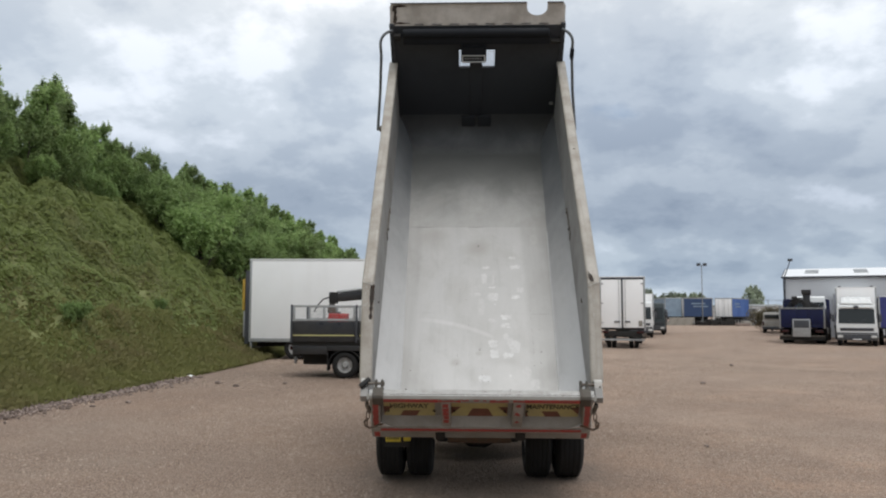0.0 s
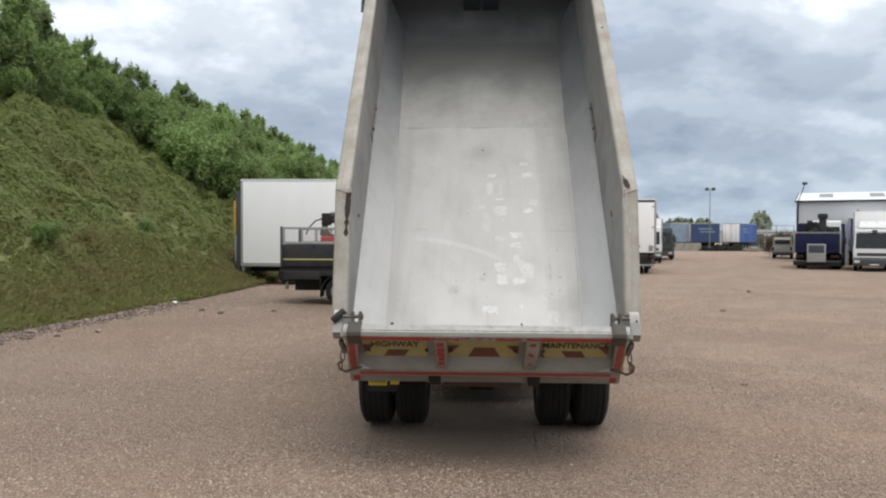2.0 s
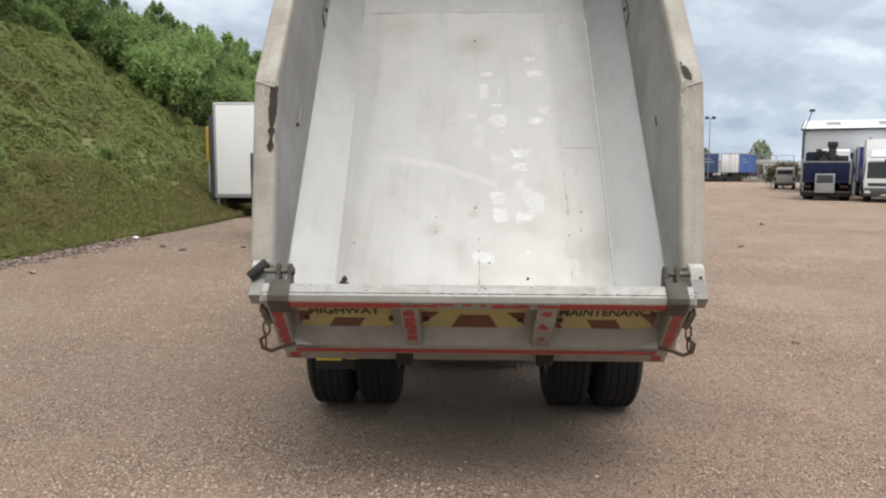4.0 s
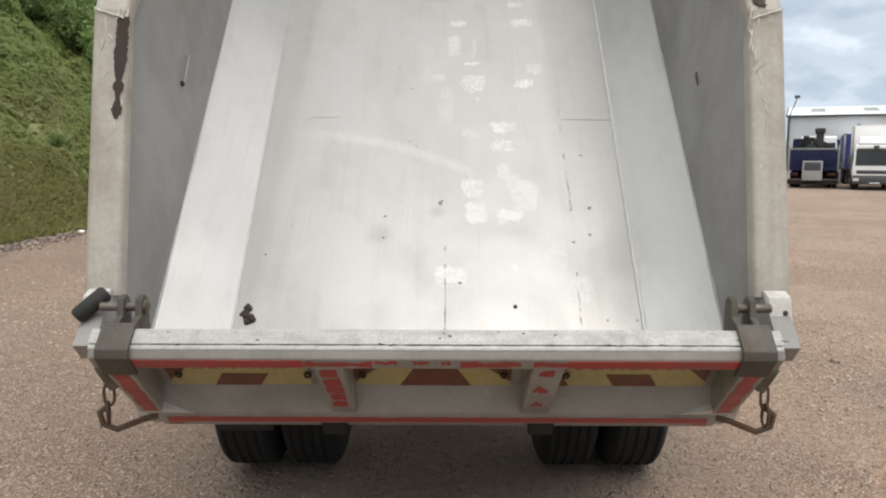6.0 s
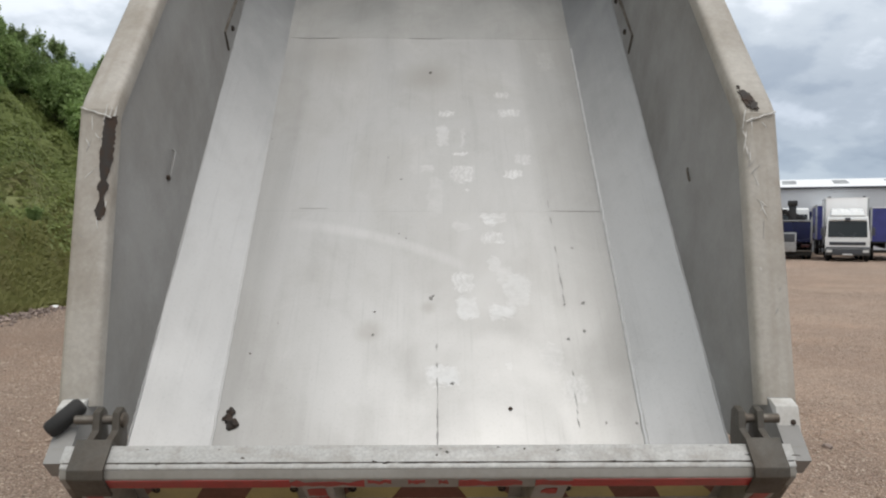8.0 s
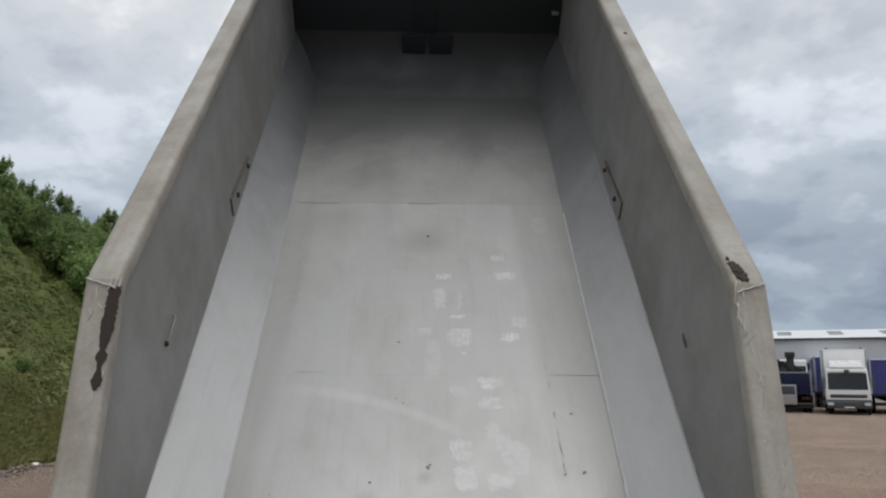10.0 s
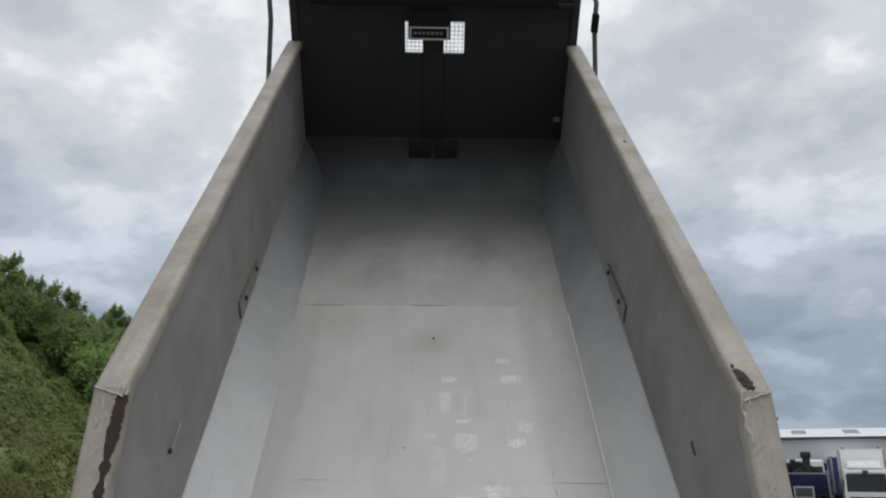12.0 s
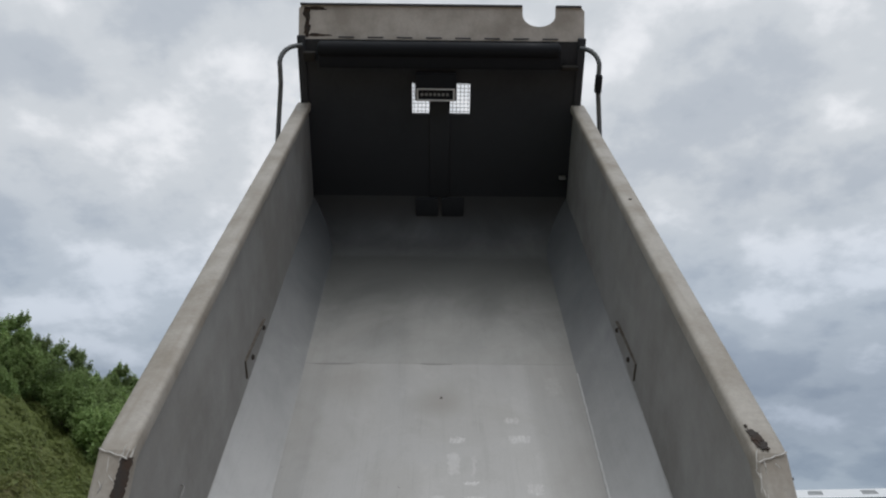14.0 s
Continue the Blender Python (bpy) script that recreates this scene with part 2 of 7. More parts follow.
        shine = calc("MULTIPLY", calc("SUBTRACT", 1.0, calc("MULTIPLY", mask, 0.75)), metal)
    links.new(out, bsdf.inputs["Base Color"])
    feed(bsdf.inputs["Metallic"], shine)
    links.new(gloss, bsdf.inputs["Roughness"])
    bp = nodes.new("ShaderNodeBump")
    bp.inputs["Strength"].default_value, bp.inputs["Distance"].default_value = 0.10, 0.01
    links.new(tex(6, 4, 0.55), bp.inputs["Height"])
    b2 = nodes.new("ShaderNodeBump")
    b2.inputs["Strength"].default_value, b2.inputs["Distance"].default_value = 0.06, 0.004
    links.new(hair, b2.inputs["Height"])
    links.new(bp.outputs[0], b2.inputs["Normal"])
    links.new(b2.outputs[0], bsdf.inputs["Normal"])
    return m


FLOOR_PAINT = bed_material("worn_bed_steel", (0.424, 0.418, 0.407), (0.372, 0.363, 0.345), 0.43, 0.33, True)
# these three carry painted shade that deepens towards the headboard
FRONT_PLATE = bed_material("front_bed_steel_shaded", (0.375, 0.371, 0.357), (0.325, 0.317, 0.298), 0.46, 0.34, False, (3.2, 4.9, (0.118, 0.122, 0.116), 1.3))
FRONT_COVE = bed_material("front_cove_shaded", (0.165, 0.169, 0.163), (0.140, 0.143, 0.139), 0.6, 0.25, False, (5.2, 5.72, (0.030, 0.032, 0.034), 0.5))
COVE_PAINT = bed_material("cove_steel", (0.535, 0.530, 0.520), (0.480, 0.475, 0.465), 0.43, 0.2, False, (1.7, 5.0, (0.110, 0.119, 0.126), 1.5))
SIDE_PAINT = material("scuffed_side_paint", (0.298, 0.293, 0.283), 0.5, 0.0, (0.194, 0.182, 0.165), 1.5, 0.7, 50, 0.15, 0.08, 12,
                      streak=((0.27, 0.26, 0.24), (1.2, 0.4, 8), 0.5))
RAIL_PAINT = material("dirty_cream_paint", (0.43, 0.40, 0.355), 0.55, 0.0, (0.29, 0.257, 0.212), 4.0, 0.85, 60, 0.25, 0.1, 18,
                      streak=((0.25, 0.212, 0.165), (22, 1.1, 0.7), 0.42))
TAIL_PAINT = material("grimy_white_paint", (0.295, 0.283, 0.258), 0.5, 0.0, (0.21, 0.195, 0.170), 4.0, 0.7, 50, 0.18, 0.08, 20)
TAIL_TOP = material("worn_rail_edge", (0.45, 0.445, 0.425), 0.45, 0.0, (0.33, 0.31, 0.28), 15.0, 0.8, 110, 0.45, 0.2, 30, spread=(0.46, 0.68), streak=((0.30, 0.28, 0.25), (5, 40, 40), 0.6))
# dark grimy paint, with the shade at the headboard's foot painted in
HEAD_DARK = material("grimy_headboard_shaded_low", (0.052, 0.058, 0.067), 0.6, 0.0, (0.038, 0.042, 0.048), 2.0, 0.8, 40, 0.2, 0.08, shade=("Z", 1.0, 2.2, (0.018, 0.020, 0.023)))
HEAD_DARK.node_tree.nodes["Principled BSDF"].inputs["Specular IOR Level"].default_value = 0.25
CANOPY_PAINT = material("canopy_paint", (0.56, 0.53, 0.49), 0.5, 0.0, (0.30, 0.27, 0.235), 3.0, 0.7, 40, 0.2, 0.06)
BLACK_SHEET = material("black_vinyl", (0.016, 0.018, 0.022), 0.7, 0.0, (0.018, 0.020, 0.024), 4, 0.6, 60, 0.2, 0.12)
BLACK_SHEET.node_tree.nodes["Principled BSDF"].inputs["Specular IOR Level"].default_value = 0.15
CHIP = material("bare_rust_chip", (0.028, 0.022, 0.018), 0.8, 0.0, (0.06, 0.035, 0.022), 25, 0.8, 120, 0.3, 0.3)
SCRATCH = material("pale_scratch", (0.54, 0.53, 0.50), 0.5, 0.0, (0.6, 0.58, 0.55), 40, 0.7, 150, 0.1, 0.0)
WELD = material("painted_weld", (0.59, 0.59, 0.58), 0.42, 0.1, (0.48, 0.475, 0.465), 9, 0.6, 70, 0.15, 0.12)
DULL_MARK = material("dull_mark", (0.16, 0.155, 0.145), 0.6, 0.0, (0.27, 0.26, 0.245), 35, 0.9, 150, 0.2, 0.0)
GREY_MARK = material("grey_mark", (0.29, 0.285, 0.275), 0.6, 0.0, (0.36, 0.35, 0.33), 35, 0.9, 150, 0.2, 0.0)
RED_TAPE = material("red_reflective_tape", (0.37, 0.036, 0.032), 0.45, 0.0, (0.27, 0.07, 0.058), 14, 0.9, 120, 0.3, 0.06)
YELLOW_TAPE = material("yellow_board", (0.41, 0.35, 0.14), 0.45, 0.0, (0.34, 0.30, 0.16), 9, 0.7, 80, 0.15, 0.04)
BROWN_TAPE = material("faded_red_board", (0.15, 0.05, 0.03), 0.5, 0.0, (0.11, 0.055, 0.035), 10, 0.7, 80, 0.2, 0.04)
LETTER = material("black_lettering", (0.045, 0.04, 0.025), 0.5, 0.0, (0.05, 0.04, 0.02), 30, 0.4, 80, 0.1, 0.0)
STRAP = material("rusty_strap_steel", (0.082, 0.073, 0.060), 0.6, 0.3, (0.085, 0.068, 0.052), 12, 0.8, 80, 0.3, 0.2)
STEEL = material("greasy_steel", (0.20, 0.18, 0.155), 0.5, 0.6, (0.10, 0.075, 0.055), 14, 0.8, 90, 0.3, 0.2)
CHAIN = material("rusted_chain", (0.10, 0.075, 0.055), 0.65, 0.5, (0.16, 0.085, 0.045), 20, 0.8, 90, 0.3, 0.2)
BLOCK_PAINT = material("chipped_white_block", (0.58, 0.57, 0.54), 0.5, 0.0, (0.40, 0.37, 0.33), 11, 0.7, 80, 0.25, 0.1)
RUBBER = material("black_rubber", (0.016, 0.016, 0.016), 0.72, 0.0, (0.035, 0.031, 0.027), 8, 0.6, 80, 0.2, 0.2)
TYRE = material("dusty_tyre_rubber", (0.006, 0.0059, 0.0057), 0.9, 0.0, (0.02, 0.018, 0.016), 5, 0.6, 60, 0.15, 0.2)
CHASSIS = material("black_chassis_grime", (0.010, 0.011, 0.010), 0.8, 0.0, (0.03, 0.023, 0.018), 5, 0.8, 50, 0.2, 0.15)
GALV = material("galvanised_tube", (0.33, 0.34, 0.34), 0.45, 0.6, (0.20, 0.20, 0.19), 8, 0.6, 60, 0.15, 0.05)
DARK_TUBE = material("dark_grey_tube", (0.14, 0.15, 0.155), 0.45, 0.3, (0.08, 0.085, 0.085), 8, 0.6, 60, 0.15, 0.05)
RIM = material("painted_rim", (0.36, 0.36, 0.35), 0.5, 0.2, (0.16, 0.145, 0.13), 8, 0.7, 60, 0.2, 0.05)
WHITE_GRP = material("white_box_panel", (0.92, 0.92, 0.91), 0.42, 0.0, (0.87, 0.868, 0.855), 0.9, 0.5, 40, 0.05, 0.02,
                     streak=((0.70, 0.69, 0.66), (2, 2, 0.3), 0.10))
BRIGHT_ALU = material("bright_alloy", (0.72, 0.73, 0.73), 0.4, 0.15, (0.5, 0.5, 0.49), 5, 0.5, 50, 0.1, 0.04)
ALU = material("aluminium_trim", (0.42, 0.43, 0.43), 0.45, 0.5, (0.30, 0.30, 0.29), 5, 0.5, 50, 0.15, 0.04)
WHITE_PAINT = material("white_cab_paint", (0.72, 0.73, 0.72), 0.3, 0.0, (0.60, 0.59, 0.56), 2.5, 0.4, 50, 0.05, 0.01)
BLACK_PAINT = material("black_body_paint", (0.016, 0.016, 0.018), 0.4, 0.0, (0.04, 0.037, 0.033), 3, 0.6, 50, 0.1, 0.03)
BLUE_PAINT = material("dark_blue_paint", (0.005, 0.009, 0.052), 0.5, 0.0, (0.008, 0.010, 0.030), 3, 0.7, 50, 0.15, 0.03)
BLUE_PAINT.node_tree.nodes["Principled BSDF"].inputs["Specular IOR Level"].default_value = 0.3
BLUE_CURTAIN = material("blue_curtain", (0.045, 0.12, 0.36), 0.55, 0.0, (0.04, 0.09, 0.26), 1.2, 0.6, 30, 0.1, 0.06, 3, stretch=(1, 1, 0.3))
NAVY_CURTAIN = material("navy_curtain", (0.03, 0.06, 0.14), 0.55, 0.0, (0.04, 0.08, 0.17), 1.2, 0.6, 30, 0.1, 0.06, 3, stretch=(1, 1, 0.3))
PALE_CURTAIN = material("pale_blue_curtain", (0.24, 0.32, 0.40), 0.6, 0.0, (0.17, 0.22, 0.28), 1.2, 0.7, 30, 0.1, 0.06, 3)
PURPLE_CURTAIN = material("violet_blue_curtain", (0.04, 0.045, 0.20), 0.55, 0.0, (0.03, 0.035, 0.13), 1.5, 0.6, 30, 0.1, 0.06, 3)
PALE_STRIPE = material("pale_yellow_tape", (0.50, 0.46, 0.20), 0.45, 0.0, (0.38, 0.34, 0.16), 5, 0.6, 50, 0.15, 0.03)
YELLOW_PAINT = material("worn_yellow_paint", (0.52, 0.33, 0.04), 0.5, 0.0, (0.30, 0.20, 0.05), 5, 0.7, 50, 0.2, 0.05)
RED_PAINT = material("faded_red_plastic", (0.55, 0.055, 0.05), 0.45, 0.0, (0.40, 0.06, 0.05), 6, 0.5, 50, 0.1, 0.03)
CONCRETE = material("stained_concrete", (0.34, 0.32, 0.28), 0.85, 0.0, (0.22, 0.20, 0.17), 0.8, 0.8, 12, 0.2, 0.2)
CLADDING = material("grey_cladding", (0.56, 0.58, 0.60), 0.5, 0.0, (0.50, 0.515, 0.53), 0.4, 0.5, 20, 0.05, 0.02)
WHITE_ROOF = material("white_roof_sheet", (0.82, 0.83, 0.83), 0.45, 0.0, (0.72, 0.73, 0.73), 0.4, 0.5, 20, 0.04, 0.02)
ROOFLIGHT = material("grey_rooflight", (0.26, 0.27, 0.27), 0.5, 0.0, (0.20, 0.21, 0.21), 1.0, 0.5, 20, 0.1, 0.02)
DARK_TRIM = material("dark_trim", (0.05, 0.055, 0.065), 0.5, 0.0, (0.08, 0.08, 0.085), 2, 0.5, 30, 0.1, 0.02)
GREY_BUMPER = material("grey_bumper_plastic", (0.06, 0.06, 0.061), 0.55, 0.0, (0.04, 0.039, 0.038), 4, 0.6, 40, 0.15, 0.04)
GREY_CAR = material("grey_vehicle_paint", (0.31, 0.295, 0.265), 0.4, 0.1, (0.23, 0.215, 0.19), 2, 0.6, 30, 0.1, 0.02)
PLATE = material("yellow_plate", (0.62, 0.47, 0.03), 0.4, 0.0, (0.5, 0.37, 0.05), 12, 0.5, 60, 0.1, 0.02)
LAMP_RED = material("red_lens", (0.035, 0.005, 0.005), 0.2, 0.0, (0.03, 0.005, 0.005), 8, 0.4, 60, 0.05, 0.0)
LAMP_CLEAR = material("clear_lens", (0.62, 0.62, 0.60), 0.15, 0.0, (0.45, 0.45, 0.43), 8, 0.4, 60, 0.05, 0.0)
BARK = material("bark", (0.085, 0.065, 0.045), 0.9, 0.0, (0.05, 0.045, 0.035), 3, 0.7, 30, 0.3, 0.5, stretch=(1, 1, 0.3))
LITTER = material("white_litter", (0.8, 0.8, 0.78), 0.6, 0.0, (0.6, 0.58, 0.55), 8, 0.5, 40, 0.1, 0.05)

GLASS = bpy.data.materials.new("dark_glass")
GLASS.use_nodes = True
GLASS.node_tree.nodes["Principled BSDF"].inputs["Base Color"].default_value = (0.012, 0.016, 0.016, 1)
GLASS.node_tree.nodes["Principled BSDF"].inputs["Roughness"].default_value = 0.05
GLASS.node_tree.nodes["Principled BSDF"].inputs["IOR"].default_value = 1.5


def leafy(name, dark, light, dry, patch=0.25, dry_mix=0.5, through=0.42):
    """Leaves: a colour of its own for each leaf, broad patches of drier growth, light let through."""
    m = bpy.data.materials.new(name)
    m.use_nodes = True
    nodes, links = m.node_tree.nodes, m.node_tree.links
    bsdf = nodes["Principled BSDF"]
    geo = nodes.new("ShaderNodeNewGeometry")
    info = nodes.new("ShaderNodeObjectInfo")
    tc = nodes.new("ShaderNodeTexCoord")
    nz = nodes.new("ShaderNodeTexNoise")
    nz.inputs["Scale"].default_value, nz.inputs["Detail"].default_value = patch, 4.0
    links.new(tc.outputs["Object"], nz.inputs["Vector"])
    ramp = nodes.new("ShaderNodeMix"); ramp.data_type = "RGBA"
    ramp.inputs[6].default_value, ramp.inputs[7].default_value = (*dark, 1), (*light, 1)
    links.new(geo.outputs["Random Per Island"], ramp.inputs[0])
    r = nodes.new("ShaderNodeMapRange")
    r.inputs[1].default_value, r.inputs[2].default_value, r.inputs[4].default_value = 0.5, 0.68, dry_mix
    links.new(nz.outputs["Fac"], r.inputs[0])
    mix = nodes.new("ShaderNodeMix"); mix.data_type = "RGBA"
    mix.inputs[7].default_value = (*dry, 1)
    links.new(r.outputs[0], mix.inputs[0]); links.new(ramp.outputs[2], mix.inputs[6])
    hue = nodes.new("ShaderNodeHueSaturation")
    hr = nodes.new("ShaderNodeMapRange")
    hr.inputs[3].default_value, hr.inputs[4].default_value = 0.62, 1.22
    links.new(info.outputs["Random"], hr.inputs[0]); links.new(hr.outputs[0], hue.inputs["Value"])
    links.new(mix.outputs[2], hue.inputs["Color"])
    links.new(hue.outputs[0], bsdf.inputs["Base Color"])
    bsdf.inputs["Roughness"].default_value = 0.6
    bsdf.inputs["Specular IOR Level"].default_value = 0.25
    tr = nodes.new("ShaderNodeBsdfTranslucent")
    links.new(hue.outputs[0], tr.inputs[0])
    sh = nodes.new("ShaderNodeMixShader"); sh.inputs[0].default_value = through
    links.new(bsdf.outputs[0], sh.inputs[1]); links.new(tr.outputs[0], sh.inputs[2])
    links.new(sh.outputs[0], nodes["Material Output"].inputs["Surface"])
    return m


TREE_LEAF = leafy("tree_leaves", (0.255, 0.36, 0.14), (0.38, 0.50, 0.205), (0.37, 0.43, 0.22), 0.5, 0.5, 0.5)
BUSH_LEAF = leafy("bush_leaves", (0.225, 0.32, 0.12), (0.32, 0.43, 0.17), (0.29, 0.35, 0.15), 0.5, 0.4, 0.5)
SCRUB_LEAF = leafy("scrub_leaves", (0.11, 0.095, 0.06), (0.19, 0.165, 0.10), (0.15, 0.12, 0.08), 0.5, 0.4)
# paler, greyer green: the haze of distance is put into the leaf colour
FAR_LEAF = leafy("far_leaves_hazed", (0.37, 0.42, 0.31), (0.45, 0.50, 0.37), (0.40, 0.43, 0.33), 0.5, 0.4)
BANK_LEAF = leafy("bank_growth", (0.196, 0.234, 0.082), (0.250, 0.294, 0.104), (0.224, 0.208, 0.092), 0.22, 0.65, 0.55)
GRASS_LEAF = leafy("bank_grass", (0.24, 0.243, 0.09), (0.30, 0.30, 0.115), (0.30, 0.24, 0.13), 0.3, 0.8, 0.6)
BANK_SOIL = material("bank_soil_and_moss", (0.20, 0.24, 0.085), 0.95, 0.0, (0.20, 0.175, 0.085), 0.35, 0.8, 8, 0.4, 0.4, 4)


def gravel_material():
    """Packed reddish hardcore: pale stones in brown fines, broad wheel-worn patches."""
    m = bpy.data.materials.new("packed_gravel")
    m.use_nodes = True
    nodes, links = m.node_tree.nodes, m.node_tree.links
    bsdf = nodes["Principled BSDF"]
    tc = nodes.new("ShaderNodeTexCoord")

    def noise_tex(sc, detail, rg=0.6):
        n = nodes.new("ShaderNodeTexNoise")
        n.inputs["Scale"].default_value, n.inputs["Detail"].default_value, n.inputs["Roughness"].default_value = sc, detail, rg
        links.new(tc.outputs["Object"], n.inputs["Vector"])
        return n.outputs["Fac"]

    def ranged(sock, lo, hi, a=0.0, b=1.0):
        r = nodes.new("ShaderNodeMapRange")
        r.inputs[1].default_value, r.inputs[2].default_value, r.inputs[3].default_value, r.inputs[4].default_value = lo, hi, a, b
        links.new(sock, r.inputs[0])
        return r.outputs[0]

    def mixer(fac, a, b):
        x = nodes.new("ShaderNodeMix"); x.data_type = "RGBA"
        for sock, v in ((0, fac), (6, a), (7, b)):
            if isinstance(v, bpy.types.NodeSocket):
                links.new(v, x.inputs[sock])
            else:
                x.inputs[sock].default_value = v if sock == 0 else (*v, 1)
        return x.outputs[2]

    broad, mid, fine = noise_tex(0.16, 5), noise_tex(1.1, 6), noise_tex(14, 6, 0.7)
    base = mixer(ranged(broad, 0.38, 0.62), (0.64, 0.415, 0.28), (0.52, 0.42, 0.335))
    base = mixer(ranged(mid, 0.46, 0.66, 0, 0.55), base, (0.37, 0.27, 0.205))
    base = mixer(ranged(noise_tex(0.45, 5), 0.50, 0.66, 0, 0.7), base, (0.66, 0.49, 0.37))
    base = mixer(ranged(noise_tex(0.26, 7, 0.65), 0.48, 0.62, 0, 0.62), base, (0.29, 0.215, 0.167))
    base = mixer(ranged(fine, 0.42, 0.62, 0, 0.62), base, (0.20, 0.145, 0.112))
    # damp, churned ground behind the lorry; drier and paler beyond
    gap_node = nodes.new("ShaderNodeVectorMath")
    gap_node.operation = "DISTANCE"
    links.new(tc.outputs["Object"], gap_node.inputs[0])
    gap_node.inputs[1].default_value = (-5.5, 1.0, 0)
    ragged = nodes.new("ShaderNodeMath")
    ragged.operation = "MULTIPLY_ADD"
    links.new(broad, ragged.inputs[0])
    ragged.inputs[1].default_value = 14.0
    links.new(gap_node.outputs["Value"], ragged.inputs[2])
    base = mixer(ranged(ragged.outputs[0], 10.5, 17.0, 0.42, 0.0), base, (0.21, 0.158, 0.125))
    base = mixer(ranged(ragged.outputs[0], 14.0, 24.0, 0.0, 0.5), base, (0.58, 0.43, 0.33))
    # fine trodden mud, with few stones, behind and under the lorry
    spot = nodes.new("ShaderNodeVectorMath")
    spot.operation = "DISTANCE"
    links.new(tc.outputs["Object"], spot.inputs[0])
    spot.inputs[1].default_value = (0.1, 1.7, 0)
    edge = nodes.new("ShaderNodeMath")
    edge.operation = "MULTIPLY_ADD"
    links.new(noise_tex(0.9, 6), edge.inputs[0])
    edge.inputs[1].default_value = 2.4
    links.new(spot.outputs["Value"], edge.inputs[2])
    mud = ranged(edge.outputs[0], 2.3, 3.2, 0.85, 0.0)
    base = mixer(mud, base, (0.235, 0.185, 0.150))
    loose = ranged(noise_tex(0.55, 5, 0.6), 0.40, 0.58, 0.5, 1.0)
    few = nodes.new("ShaderNodeMath"); few.operation = "MULTIPLY"
    links.new(ranged(mud, 0.0, 0.85, 1.0, 0.15), few.inputs[0]); links.new(loose, few.inputs[1])
    stony = few.outputs[0]
    # darker ground by the foot of the bank, near the parked lorries
    dark_spot = nodes.new("ShaderNodeVectorMath")
    dark_spot.operation = "DISTANCE"
    links.new(tc.outputs["Object"], dark_spot.inputs[0])
    dark_spot.inputs[1].default_value = (-6.5, 16.0, 0)
    dark_edge = nodes.new("ShaderNodeMath")
    dark_edge.operation = "MULTIPLY_ADD"
    links.new(noise_tex(0.3, 7, 0.65), dark_edge.inputs[0])
    dark_edge.inputs[1].default_value = 12.0
    links.new(dark_spot.outputs["Value"], dark_edge.inputs[2])
    base = mixer(ranged(dark_edge.outputs[0], 9.0, 17.0, 0.72, 0.0), base, (0.165, 0.125, 0.098))
    bumps = []
    for sc, amount, dark in ((18.0, 0.45, 0.25), (38.0, 0.85, 0.4), (66.0, 1.0, 0.6)):
        v = nodes.new("ShaderNodeTexVoronoi")
        v.inputs["Scale"].default_value = sc
        links.new(tc.outputs["Object"], v.inputs["Vector"])
        bw = nodes.new("ShaderNodeSeparateColor")
        links.new(v.outputs["Color"], bw.inputs[0])
        pick = ranged(bw.outputs[0], 0.30, 0.52)
        near = ranged(v.outputs["Distance"], 0.26, 0.48, 1.0, 0.0)
        f = nodes.new("ShaderNodeMath"); f.operation = "MULTIPLY"
        links.new(pick, f.inputs[0]); links.new(near, f.inputs[1])
        g = nodes.new("ShaderNodeMath"); g.operation = "MULTIPLY"; g.inputs[1].default_value = amount
        links.new(f.outputs[0], g.inputs[0])
        q = nodes.new("ShaderNodeMath"); q.operation = "MULTIPLY"
        links.new(g.outputs[0], q.inputs[0]); links.new(stony, q.inputs[1])
        tone = mixer(bw.outputs[1], (0.88, 0.735, 0.60), (0.44, 0.30, 0.22))
        base = mixer(q.outputs[0], base, tone)
        gaps = ranged(v.outputs["Distance"], 0.38, 0.58, 0.0, dark)
        deep = nodes.new("ShaderNodeMath"); deep.operation = "MULTIPLY"
        links.new(gaps, deep.inputs[0]); links.new(stony, deep.inputs[1])
        base = mixer(deep.outputs[0], base, (0.20, 0.138, 0.104))
        bumps.append(near)
    links.new(base, bsdf.inputs["Base Color"])
    bsdf.inputs["Roughness"].default_value = 0.92
    bsdf.inputs["Specular IOR Level"].default_value = 0.3
    previous = None
    for h, dist in ((fine, 0.025), (bumps[0], 0.018), (bumps[1], 0.012), (bumps[2], 0.010)):
        b = nodes.new("ShaderNodeBump")
        b.inputs["Strength"].default_value, b.inputs["Distance"].default_value = 0.8, dist
        links.new(h, b.inputs["Height"])
        if previous:
            links.new(previous, b.inputs["Normal"])
        previous = b.outputs[0]
    links.new(previous, bsdf.inputs["Normal"])
    return m


GRAVEL = gravel_material()
PEBBLE = material("loose_stones", (0.64, 0.52, 0.42), 0.9, 0.0, (0.32, 0.225, 0.165), 3, 0.5, 90, 0.2, 0.15, random_mix=0.8, island=True)
RUBBLE = material("rubble_stones", (0.42, 0.33, 0.28), 0.9, 0.0, (0.10, 0.072, 0.06), 3, 0.5, 40, 0.2, 0.3, random_mix=0.9, island=True)

# ---- building helpers ----
PLACED = {}


def thing(name, label, category, m=None, group="", kind=""):
    ob = new(name)
    ob.empty_display_size = 0.3
    m = m or Matrix()
    ob.matrix_world = m
    PLACED[ob] = m
    return tagged(ob, label, category, group, kind)


